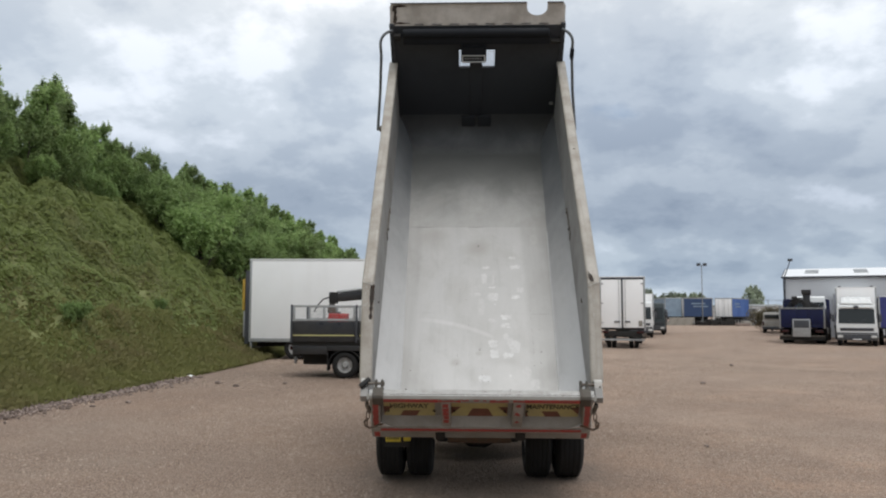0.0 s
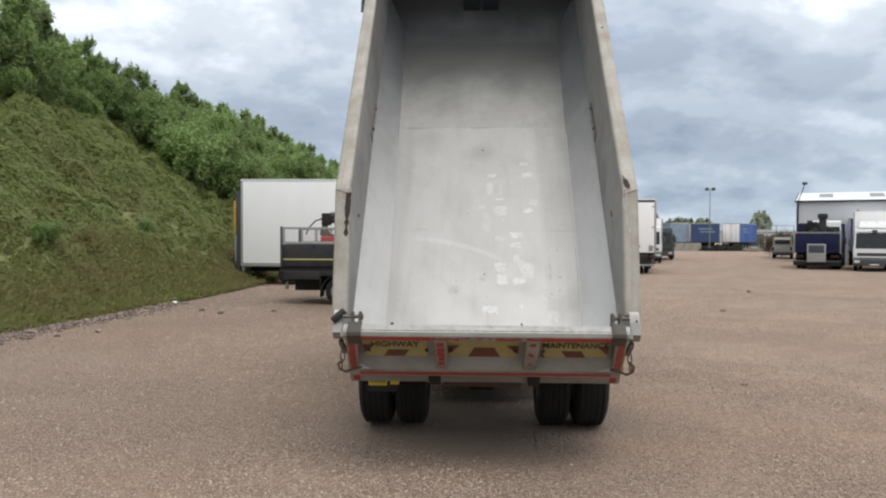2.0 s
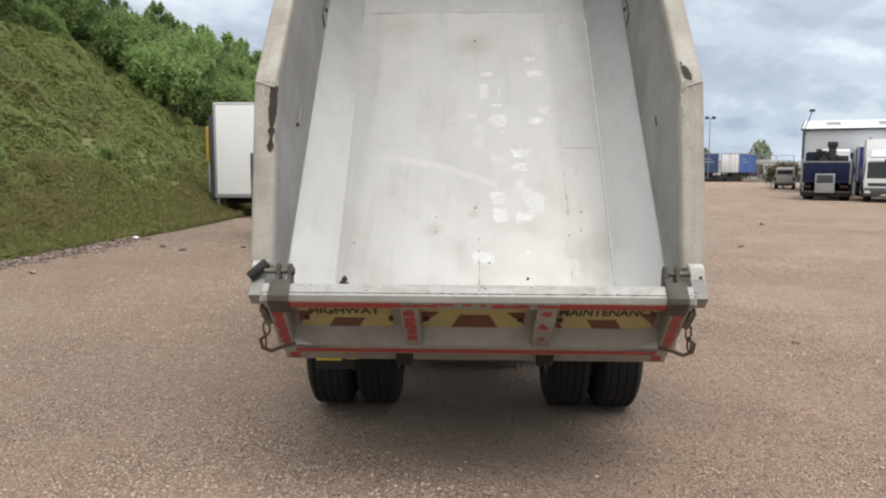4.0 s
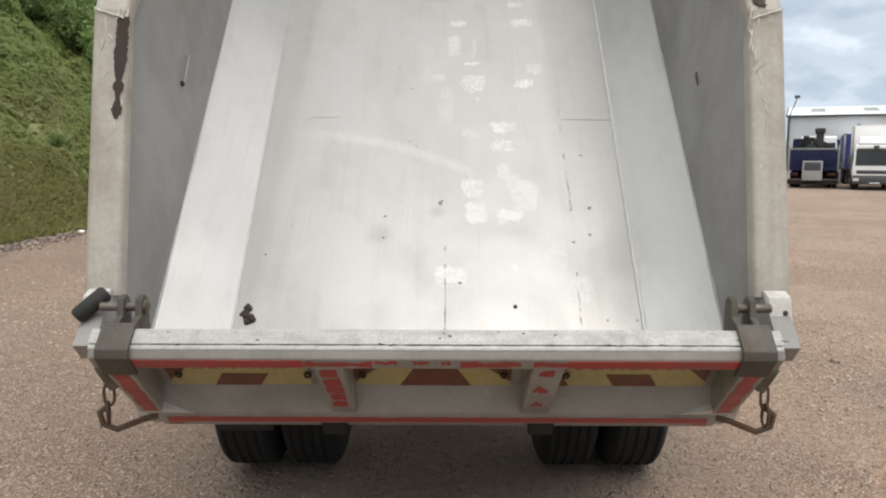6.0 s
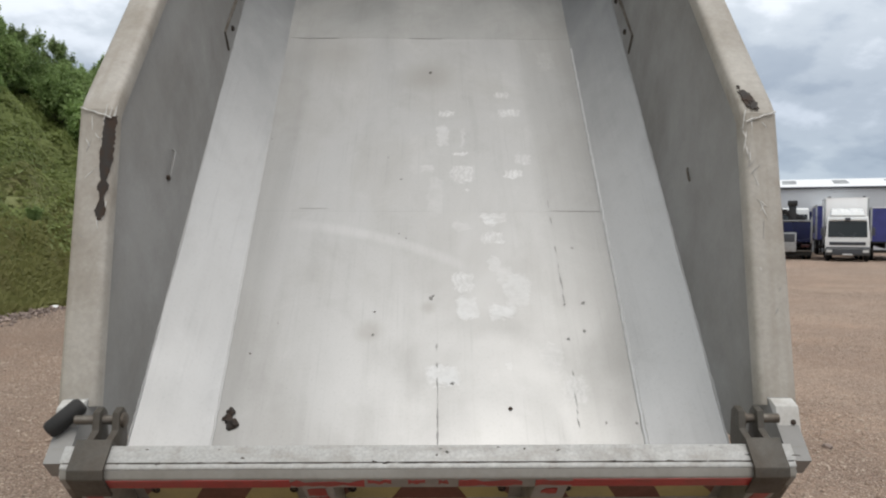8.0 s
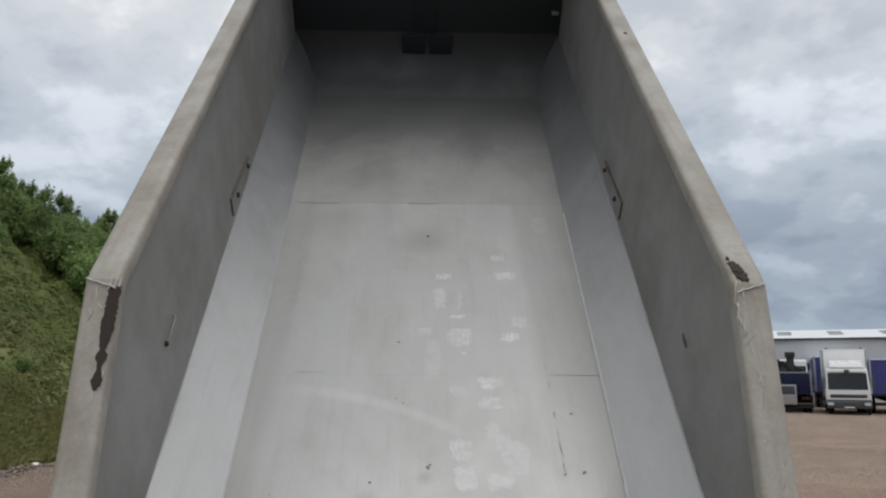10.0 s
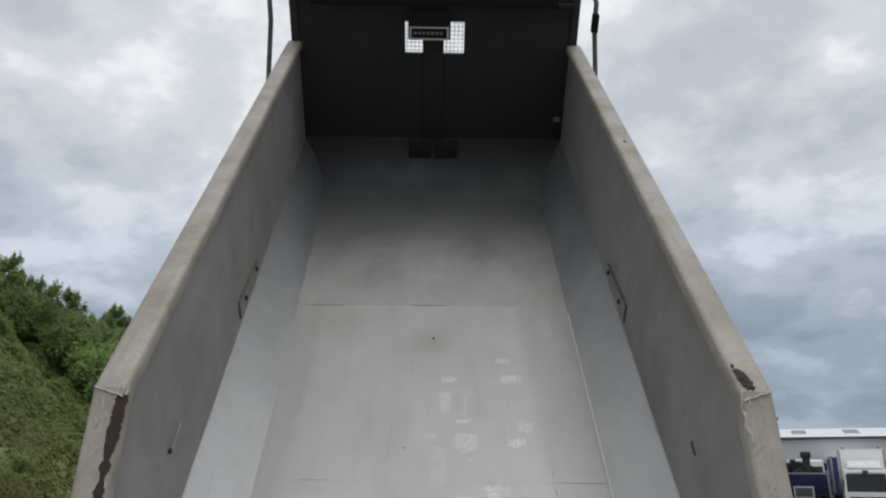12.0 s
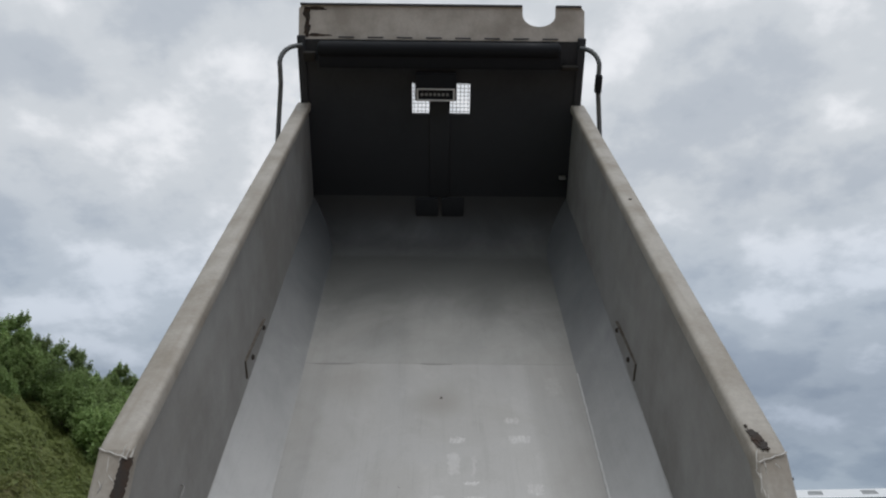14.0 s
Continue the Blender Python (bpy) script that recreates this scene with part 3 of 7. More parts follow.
def part(name, bm, mat, parent=None, label="", m=None, smooth=35):
    """Links a bmesh as one mesh object under its thing or part; m is its pose in the world (that of its parent, if not given)."""
    me = bpy.data.meshes.new(name)
    bmesh.ops.recalc_face_normals(bm, faces=bm.faces)
    if smooth:
        for f in bm.faces:
            f.smooth = True
        for e in bm.edges:
            if len(e.link_faces) == 2 and e.calc_face_angle(0) > radians(smooth):
                e.smooth = False
    bm.to_mesh(me)
    bm.free()
    me.materials.append(mat)
    return part_mesh(name, me, parent, label, m)


def part_mesh(name, me, parent=None, label="", m=None):
    ob = new(name, me)
    if parent is not None:
        m = m if m is not None else PLACED[parent]
        ob.parent = parent
        ob.matrix_basis = PLACED[parent].inverted() @ m
    else:
        m = m if m is not None else Matrix()
        ob.matrix_world = m
    PLACED[ob] = m
    if label:
        ob["label"] = label
    return ob


def box(x0, x1, y0, y1, z0, z1, r=0.0, seg=2, bm=None):
    b = bmesh.new()
    bmesh.ops.create_cube(b, size=1)
    bmesh.ops.transform(b, verts=b.verts, matrix=Matrix.Translation(((x0 + x1) / 2, (y0 + y1) / 2, (z0 + z1) / 2)) @ Matrix.Diagonal((x1 - x0, y1 - y0, z1 - z0, 1)))
    if r:
        bmesh.ops.bevel(b, geom=b.edges[:], offset=r, segments=seg, affect="EDGES", profile=0.6)
    return join(bm, b)


def join(bm, b):
    if bm is None:
        return b
    me = bpy.data.meshes.new("tmp")
    b.to_mesh(me)
    b.free()
    bm.from_mesh(me)
    bpy.data.meshes.remove(me)
    return bm


def prism(profile, axis, a, b, r=0.0, seg=2, bm=None):
    """A polygon drawn in the two other axes (in their order), drawn out along an axis from a to b."""
    g = bmesh.new()

    def at(p, h):
        q = list(p)
        q.insert("xyz".index(axis), h)
        return q
    v0 = [g.verts.new(at(p, a)) for p in profile]
    v1 = [g.verts.new(at(p, b)) for p in profile]
    g.faces.new(v0)
    g.faces.new(v1[::-1])
    for i in range(len(profile)):
        j = (i + 1) % len(profile)
        g.faces.new((v0[i], v1[i], v1[j], v0[j]))
    bmesh.ops.recalc_face_normals(g, faces=g.faces)
    if r:
        bmesh.ops.bevel(g, geom=g.edges[:], offset=r, segments=seg, affect="EDGES", profile=0.6)
    return join(bm, g)


def loft(sections, bm=None, r=0.0, closed=True, caps=True):
    """A solid through rings of points."""
    g = bmesh.new()
    rings = [[g.verts.new(p) for p in s] for s in sections]
    n = len(rings[0])
    for a, b in zip(rings, rings[1:]):
        for i in range(n if closed else n - 1):
            j = (i + 1) % n
            g.faces.new((a[i], a[j], b[j], b[i]))
    if closed and caps:
        g.faces.new(rings[0][::-1])
        g.faces.new(rings[-1])
    bmesh.ops.recalc_face_normals(g, faces=g.faces)
    if r:
        bmesh.ops.bevel(g, geom=[e for e in g.edges if e.calc_face_angle(0) > 0.3], offset=r, segments=2, affect="EDGES", profile=0.6)
    return join(bm, g)


def tube(points, r, n=10, bm=None, r_end=None, loop=False):
    """A round bar swept along points."""
    pts = [Vector(p) for p in points]
    rings = []
    side = None
    for i, p in enumerate(pts):
        if loop:
            d = (pts[(i + 1) % len(pts)] - pts[i - 1]).normalized()
        else:
            d = (pts[min(i + 1, len(pts) - 1)] - pts[max(i - 1, 0)]).normalized()
        if side is None:
            side = d.orthogonal().normalized()
        side = (side - d * side.dot(d)).normalized()
        up = d.cross(side)
        rad = r if r_end is None else r + (r_end - r) * i / (len(pts) - 1)
        rings.append([p + rad * (math.cos(2 * math.pi * k / n) * side + math.sin(2 * math.pi * k / n) * up) for k in range(n)])
    g = bmesh.new()
    vs = [[g.verts.new(p) for p in ring] for ring in rings]
    pairs = list(zip(vs, vs[1:]))
    if loop:
        pairs.append((vs[-1], vs[0]))
    for a, b in pairs:
        for k in range(n):
            g.faces.new((a[k], a[(k + 1) % n], b[(k + 1) % n], b[k]))
    if not loop:
        g.faces.new(vs[0][::-1])
        g.faces.new(vs[-1])
    return join(bm, g)


def turned(profile, axis_from, axis_to, n=24, bm=None, caps=True):
    """A solid of revolution: (distance along, radius) pairs round the line between two points."""
    a, b = Vector(axis_from), Vector(axis_to)
    d = (b - a).normalized()
    s = d.orthogonal().normalized()
    u = d.cross(s)
    rings = [[a + d * h + max(rad, 0.0005) * (math.cos(2 * math.pi * k / n) * s + math.sin(2 * math.pi * k / n) * u) for k in range(n)] for h, rad in profile]
    return loft(rings, bm, caps=caps)


def blotch(cx, cy, rx, ry, z, seed, n=14, rough=0.35, spin=0.0, thick=0.0016):
    """A thin flake or scab with a ragged outline, lying on a surface."""
    rnd = random.Random(seed)
    pts = []
    for k in range(n):
        a = 2 * math.pi * k / n
        q = 1 + rough * (rnd.random() * 2 - 1)
        x, y = rx * q * math.cos(a), ry * q * math.sin(a)
        pts.append((cx + x * math.cos(spin) - y * math.sin(spin), cy + x * math.sin(spin) + y * math.cos(spin)))
    return prism(pts, "z", z, z + thick)

# ---- ground: one sheet to the horizon ----
def ground_mesh():
    xs = [-2500, -600, -200, -80, -40] + [-20 + i for i in range(0, 61)] + [60, 120, 300, 800, 2500]
    ys = [-2500, -600, -150, -50, -25] + [-12 + i for i in range(0, 61)] + [60, 80, 120, 200, 500, 1200, 3000]
    bm = bmesh.new()
    grid = []
    for y in ys:
        row = []
        for x in xs:
            near = max(0.0, 1 - max(abs(x), abs(y - 8)) / 40)
            z = 0.05 * near * noise.noise(Vector((x * 0.22, y * 0.22, 0))) - 0.012 * near
            row.append(bm.verts.new((x, y, min(z, 0.012))))
        grid.append(row)
    for a, b in zip(grid, grid[1:]):
        for i in range(len(xs) - 1):
            bm.faces.new((a[i], a[i + 1], b[i + 1], b[i]))
    return bm


ground = part("ground", ground_mesh(), GRAVEL)
tagged(ground, "packed reddish brown gravel yard with loose stones", "ground", kind="structure")


def toe(y):
    return -8.75 - 0.045 * max(0.0, 12 - y) ** 1.15 - 0.25 * math.sin(y * 0.21) + (0.02 * (y - 30) if y > 30 else 0)


def bank_z(x, y):
    t = (toe(y) - x) / 11.6
    if t <= 0:
        return -0.3
    s = min(t, 1.0)
    z = 8.0 * (s * 0.92 + 0.08 * s * s * (3 - 2 * s)) if t < 1 else 8.0
    grow = min(1.0, t * 6)
    p = Vector((x * 0.62, y * 0.34 + x * 0.2, 0.0))
    z += grow * (0.55 * noise.noise(p) + 0.5 * noise.noise(p * 2.2) + 0.2 * noise.noise(p * 4.6))
    return z


def growth(x, y):
    """Depth of the brambles over the earth: long mounds along the face, thin towards the foot."""
    p = Vector((x * 0.85, y * 0.36 + x * 0.25, 7.0))
    m = noise.noise(p) + 0.5 * noise.noise(p * 2.1) + 0.12 * noise.noise(p * 4.6)
    k = min(1.0, max(0.0, (m + 0.75) / 1.5))
    t = min(1.0, max(0.0, ((toe(y) - x) / 11.6 - 0.06 - 0.10 * noise.noise(Vector((y * 0.25, 1.7, 0)))) / 0.5))
    return 0.03 + (0.10 + 0.62 * k * k * (3 - 2 * k)) * t


def bank_mesh():
    bm = bmesh.new()
    ys = [-80, -40, -20] + [-8 + 0.6 * i for i in range(100)] + [56, 62, 70, 80, 95, 115, 140, 180, 260]
    ts = [-0.06, 0.0] + [0.028 * i for i in range(1, 44)] + [1.4, 1.8, 3, 6, 15, 60]
    grid = []
    for y in ys:
        grid.append([bm.verts.new((toe(y) - 11.6 * t, y, bank_z(toe(y) - 11.6 * t, y) + (0.6 * growth(toe(y) - 11.6 * t, y) if t > 0 else 0))) for t in ts])
    for a, b in zip(grid, grid[1:]):
        for i in range(len(ts) - 1):
            bm.faces.new((a[i], a[i + 1], b[i + 1], b[i]))
    return bm


bank = part("bank", bank_mesh(), BANK_SOIL, smooth=180)
tagged(bank, "steep earth bank overgrown with rough grass and brambles", "bank", kind="structure")


def leaf_cloud(name, centres, normals, sizes, mat, slim=0.55, seed=1, unruly=0.42):
    """Many small leaves in one mesh: a tilted pointed blade at each centre."""
    rng = np.random.default_rng(seed)
    n = len(centres)
    c, nr, sz = np.asarray(centres, float), np.asarray(normals, float), np.asarray(sizes, float)[:, None]
    nr = nr + rng.normal(0, unruly, (n, 3))
    nr /= np.linalg.norm(nr, axis=1)[:, None] + 1e-9
    t = np.cross(nr, rng.normal(0, 1, (n, 3)))
    t /= np.linalg.norm(t, axis=1)[:, None] + 1e-9
    b = np.cross(nr, t)
    v = np.empty((n, 3, 3))
    v[:, 0] = c - t * sz * 1.1
    v[:, 1] = c + t * sz - b * sz * slim * 1.2 + nr * sz * 0.2
    v[:, 2] = c + t * sz * 0.7 + b * sz * slim * 1.4
    me = bpy.data.meshes.new(name)
    me.vertices.add(n * 3)
    me.vertices.foreach_set("co", v.reshape(-1))
    me.loops.add(n * 3)
    me.loops.foreach_set("vertex_index", np.arange(n * 3, dtype=np.int32))
    me.polygons.add(n)
    me.polygons.foreach_set("loop_start", np.arange(0, n * 3, 3, dtype=np.int32))
    me.update(calc_edges=True)
    me.validate()
    me.materials.append(mat)
    return me


def scatter_bank():
    """Low growth over the whole face: mounds of bramble leaves above, rough grass towards the foot."""
    rnd = random.Random(5)
    lc, ln, ls, gc, gn, gs = [], [], [], [], [], []
    slope = Vector((0.57, 0, 0.82))
    tries = 0
    while len(lc) < 290000 and tries < 1200000:
        tries += 1
        y = 5 + 48 * rnd.random() ** 1.25
        t = rnd.random() ** 0.8 * 1.12
        x = toe(y) - 11.6 * t
        cover = (t - 0.10 - 0.16 * noise.noise(Vector((y * 0.22, t * 4.0, 3.3)))) / 0.45
        if rnd.random() > 0.35 + 0.65 * cover:
            continue
        deep = growth(x, y)
        lc.append((x, y, bank_z(x, y) + deep * (0.62 + 0.42 * rnd.random() ** 0.5) + 0.05 * rnd.random()))
        e = 0.15
        gx = (growth(x + e, y) - growth(x - e, y)) / (2 * e)
        gy = (growth(x, y + e) - growth(x, y - e)) / (2 * e)
        ln.append((slope - Vector((gx, gy, 0)) * 0.9).normalized())
        ls.append(0.026 + 0.04 * rnd.random() + 0.0009 * y)
    for _ in range(140000):
        y = 4 + 46 * rnd.random() ** 1.3
        t = rnd.random() ** 2.0 * 0.6
        x = toe(y) + 0.45 * rnd.random() ** 2.5 - 0.03 - 11.6 * t
        gc.append((x, y, max(bank_z(x, y), 0) + 0.03 + 0.12 * rnd.random()))
        gn.append(Vector((0.95, -0.3, 0.15)))
        gs.append(0.07 + 0.12 * rnd.random())
    a = part_mesh("bramble_growth", leaf_cloud("bramble_growth", lc, [tuple(v) for v in ln], ls, BANK_LEAF, 0.6, 3, 0.2))
    tagged(a, "mounded green bramble and weed growth on the bank", "undergrowth", kind="stuff")
    b = part_mesh("rough_grass", leaf_cloud("rough_grass", gc, [tuple(v) for v in gn], gs, GRASS_LEAF, 0.16, 4, 0.3))
    tagged(b, "rough yellow-green grass along the foot of the bank", "grass", kind="stuff")


scatter_bank()


# ---- trees ----
def tree_meshes(seed, height, spread, leaves, leaf_size, bush=False):
    """One trunk-and-limbs mesh and one crown mesh, uneven and full of gaps."""
    rnd = random.Random(seed)
    bm = bmesh.new()
    tips = []
    stems = 1 if not bush else 4
    for s in range(stems):
        lean = Vector((rnd.uniform(-0.12, 0.12), rnd.uniform(-0.12, 0.12), 1)) if not bush else Vector((rnd.uniform(-0.5, 0.5), rnd.uniform(-0.5, 0.5), 1))
        pts = [Vector((0, 0, -0.4))]
        top = height * (0.9 if not bush else 0.75)
        for k in range(1, 8):
            h = top * k / 7
            pts.append(Vector((lean.x * h + rnd.uniform(-0.08, 0.08), lean.y * h + rnd.uniform(-0.08, 0.08), h)))
        tube(pts, height * (0.018 if not bush else 0.01), 6, bm, height * 0.004)
        for k in range(2, 8):
            for _ in range(4 if not bush else 3):
                a = rnd.uniform(0, 2 * math.pi)
                reach = spread * (1.05 - 0.75 * (k / 7) ** 1.6) * rnd.uniform(0.5, 1.1)
                if k < 3 and not bush:
                    reach *= 0.7
                rise = reach * rnd.uniform(0.35, 0.9)
                end = pts[k] + Vector((math.cos(a) * reach, math.sin(a) * reach, rise))
                mid = (pts[k] + end) / 2 + Vector((0, 0, -0.1 * reach))
                tube([pts[k], mid, end], height * 0.006, 3, bm, height * 0.0015)
                tips += [(mid, 0.8), (end, 0.85), ((mid + end) / 2, 1.0), (end + Vector((rnd.uniform(-0.2, 0.2), rnd.uniform(-0.2, 0.2), 0.22)) * reach, 0.6), (mid + Vector((rnd.uniform(-0.25, 0.25), rnd.uniform(-0.25, 0.25), rnd.uniform(-0.3, 0.3))) * reach, 0.7)]
        tips.append((pts[-1] + Vector((0, 0, 0.3)), 0.8))
    cen, nor, siz = [], [], []
    for _ in range(leaves):
        p, w = rnd.choice(tips)
        rr = spread * 0.225 * w
        d = Vector((rnd.gauss(0, 1), rnd.gauss(0, 1), rnd.gauss(0, 1.0)))
        d = d.normalized() * rr * rnd.random() ** 0.55
        if rnd.random() < 0.34:
            d = Vector((d.x * 0.30, d.y * 0.30, abs(d.z) * 2.1))
        q = p + d
        if bush and q.z < 0:
            q.z = abs(q.z) * 0.4
        cen.append(tuple(q))
        nor.append(tuple(d.normalized() * 0.7 + Vector((0, 0, 0.6))))
        siz.append(leaf_size * rnd.uniform(0.6, 1.35))
    return bm, leaf_cloud("crown", cen, nor, siz, BUSH_LEAF if bush else TREE_LEAF, 0.6, seed)


def tree_kind(name, label, seed, height, spread, leaves, leaf_size, bush=False, group=""):
    ob = thing(name, label, "tree" if not bush else "bush", group=group)
    bm, crown = tree_meshes(seed, height, spread, leaves, leaf_size, bush)
    part("trunk", bm, BARK, ob)
    part_mesh("crown", crown, ob)
    return ob


TREES = [tree_kind("tree", "young broadleaf tree in full green leaf on the bank", 11 + k, 5.9 + 0.45 * k, 1.9 + 0.15 * k, 11500, 0.085, group="trees on the bank") for k in range(4)]
BUSHES = [tree_kind("bush", "dense rounded green bush growing down the bank", 31 + k, 3.6 + 0.4 * k, 1.9 + 0.1 * k, 8500, 0.08, True, "bushes on the bank") for k in range(3)]
# the same growth further along, with fewer and larger leaves
TREES_ALONG = [tree_kind("tree", "slender broadleaf tree in leaf far along the bank", 15 + k, 6.2 + 0.5 * k, 1.8 + 0.2 * k, 3800, 0.13, group="trees on the bank") for k in range(2)]
BUSHES_ALONG = [tree_kind("bush", "rounded green bush far along the bank", 35 + k, 3.8 + 0.4 * k, 2.0, 2600, 0.135, True, "bushes on the bank") for k in range(2)]


def put(kind, spots, rnd, first_used):
    for x, y, s in spots:
        m = pose(x, y, max(0.0, bank_z(x, y)) - 0.1, 0, 0, rnd.uniform(0, 360))
        i = rnd.randrange(len(kind))
        if i not in first_used:
            first_used.add(i)
            kind[i].matrix_world = m @ Matrix.Scale(s, 4)
            PLACED[kind[i]] = m
        else:
            c = copy_thing(kind[i], m)
            c.scale = (s * rnd.uniform(0.92, 1.08), s * rnd.uniform(0.92, 1.08), s)


def plant():
    rnd = random.Random(21)
    trees, bushes = [], []
    y = 8.0
    while y < 125:
        tall = 0.94 if y < 15 else 0.94 if y < 24 else 0.99 if y < 34 else 0.88 if y < 46 else min(1.2, 0.88 + 0.018 * (y - 46))
        for row in range(3 if y < 60 else 2):
            x = -20.8 - 2.1 * row + rnd.uniform(-0.7, 0.7) + (0.8 if y < 27 else 0.0)
            trees.append((x, y + rnd.uniform(-0.9, 0.9), rnd.uniform(0.80, 1.04) * (0.68 if row == 0 else 0.84) * tall))
        y += (1.75 if y < 27 else 2.0) + 0.035 * max(0, y - 24)
    # growth spilling down the face further along
    y = 32.2
    while y < 115:
        for k in range(5):
            x = -13.2 - 1.75 * k + rnd.uniform(-0.6, 0.6)
            if y > 33.2 - 0.2 * k or k < 2:
                if k == 0 and rnd.random() < 0.35:
                    continue
                bushes.append((x, y + rnd.uniform(-0.8, 0.8), rnd.uniform(0.66, 0.94)))
        y += 2.5 + 0.06 * (y - 30)
    y = 12.0
    while y < 46:
        bushes.append((-19.2 + rnd.uniform(-0.5, 0.4) - (0.7 if y > 27 else 0.0), y, rnd.uniform(0.42, 0.66)))
        y += 1.7
    bushes += [(-10.9, 12.3, 0.20), (-11.6, 19.5, 0.17)]
    put(TREES, [t for t in trees if t[1] < 48], rnd, set())
    put(BUSHES, [b for b in bushes if b[1] < 48], rnd, set())
    put(TREES_ALONG, [t for t in trees if t[1] >= 48], rnd, set())
    put(BUSHES_ALONG, [b for b in bushes if b[1] >= 48], rnd, set())


plant()


# ---- tipping lorry ----
TILT, FLOOR_Z = 44.0, 0.787
B = pose(0, 0, FLOOR_Z, TILT, 0, 0)     # the raised body: x across, y along the bed from the tailgate, z off the floor
LENGTH = 5.74


def xin(u):
    return 1.122 + 0.0165 * u


def cove(u):
    return 0.087 + 0.059 * u


def crease(u):
    return 0.838 + 0.031 * u


def rail_v(u):
    return 1.06 + 0.058 * (u - 1.07)


lorry = thing("tipper_lorry", "grimy white tipper lorry with its empty body raised", "lorry", pose(0, 1.42, 0))


def bed():
    """Floor plate with its weld seam, folded coves along both sides and across the front."""
    for u0, u1, mt, lb in ((0.0, 1.6798, FLOOR_PAINT, "pale grey floor plate worn to a shine"), (1.6802, 3.3893, FLOOR_PAINT, ""), (3.3907, LENGTH - 0.45, FRONT_PLATE, "grey floor plate with shade painted in towards the headboard")):
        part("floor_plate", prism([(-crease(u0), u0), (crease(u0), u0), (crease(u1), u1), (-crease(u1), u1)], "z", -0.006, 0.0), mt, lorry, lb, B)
    for s in (-1, 1):
        n = 24
        secs = []
        for k in range(n + 1):
            u = LENGTH * k / n
            ripple = 0.004 * math.sin(k * 2.1) if 0 < k < 12 else 0.0
            c = crease(u)
            secs.append([(s * c, u, 0.001), (s * (c + 0.005), u, 0.006 if s > 0 else 0.004), (s * xin(u), u, cove(u) + ripple), (s * (xin(u) + 0.01), u, -0.006), (s * c, u, -0.006)])
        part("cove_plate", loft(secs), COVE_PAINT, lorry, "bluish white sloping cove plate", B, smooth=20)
        # ragged edge of paint where the cove meets the side
        jag = random.Random(17 + s)
        rim = []
        for k in range(150):
            u = 0.02 + 5.3 * k / 149
            h = cove(u) + 0.004 + (0.012 if s > 0 else 0.007) * jag.random() ** 2
            rim.append([(s * (xin(u) + 0.0018), u, cove(u) - 0.012), (s * (xin(u) + 0.0018), u, h), (s * (xin(u) - 0.0008), u, h), (s * (xin(u) - 0.0008), u, cove(u) - 0.012)])
        part("paint_edge", loft(rim), COVE_PAINT, lorry, "ragged pale paint edge", B, smooth=0)
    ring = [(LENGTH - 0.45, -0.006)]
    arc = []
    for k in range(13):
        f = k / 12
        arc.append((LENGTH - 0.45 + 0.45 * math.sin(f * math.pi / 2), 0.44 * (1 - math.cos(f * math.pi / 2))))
    part("front_cove", prism(arc + [(LENGTH + 0.01, 0.44), (LENGTH + 0.01, -0.006)] + ring, "x", -xin(LENGTH), xin(LENGTH)), FRONT_COVE, lorry, "curved plate with painted shade, sweeping up to the headboard", B, smooth=30)
    for y in (0.35, 1.2, 2.1, 3.0, 3.9, 4.8, 5.5):
        part("bearer", box(-1.12, 1.12, y - 0.04, y + 0.04, -0.13, -0.008, 0.008), CHASSIS, lorry, "", B)
    for s in (-1, 1):
        part("body_runner", box(s * 0.42 - 0.05, s * 0.42 + 0.05, 0.05, LENGTH, -0.27, -0.132, 0.01), CHASSIS, lorry, "", B)


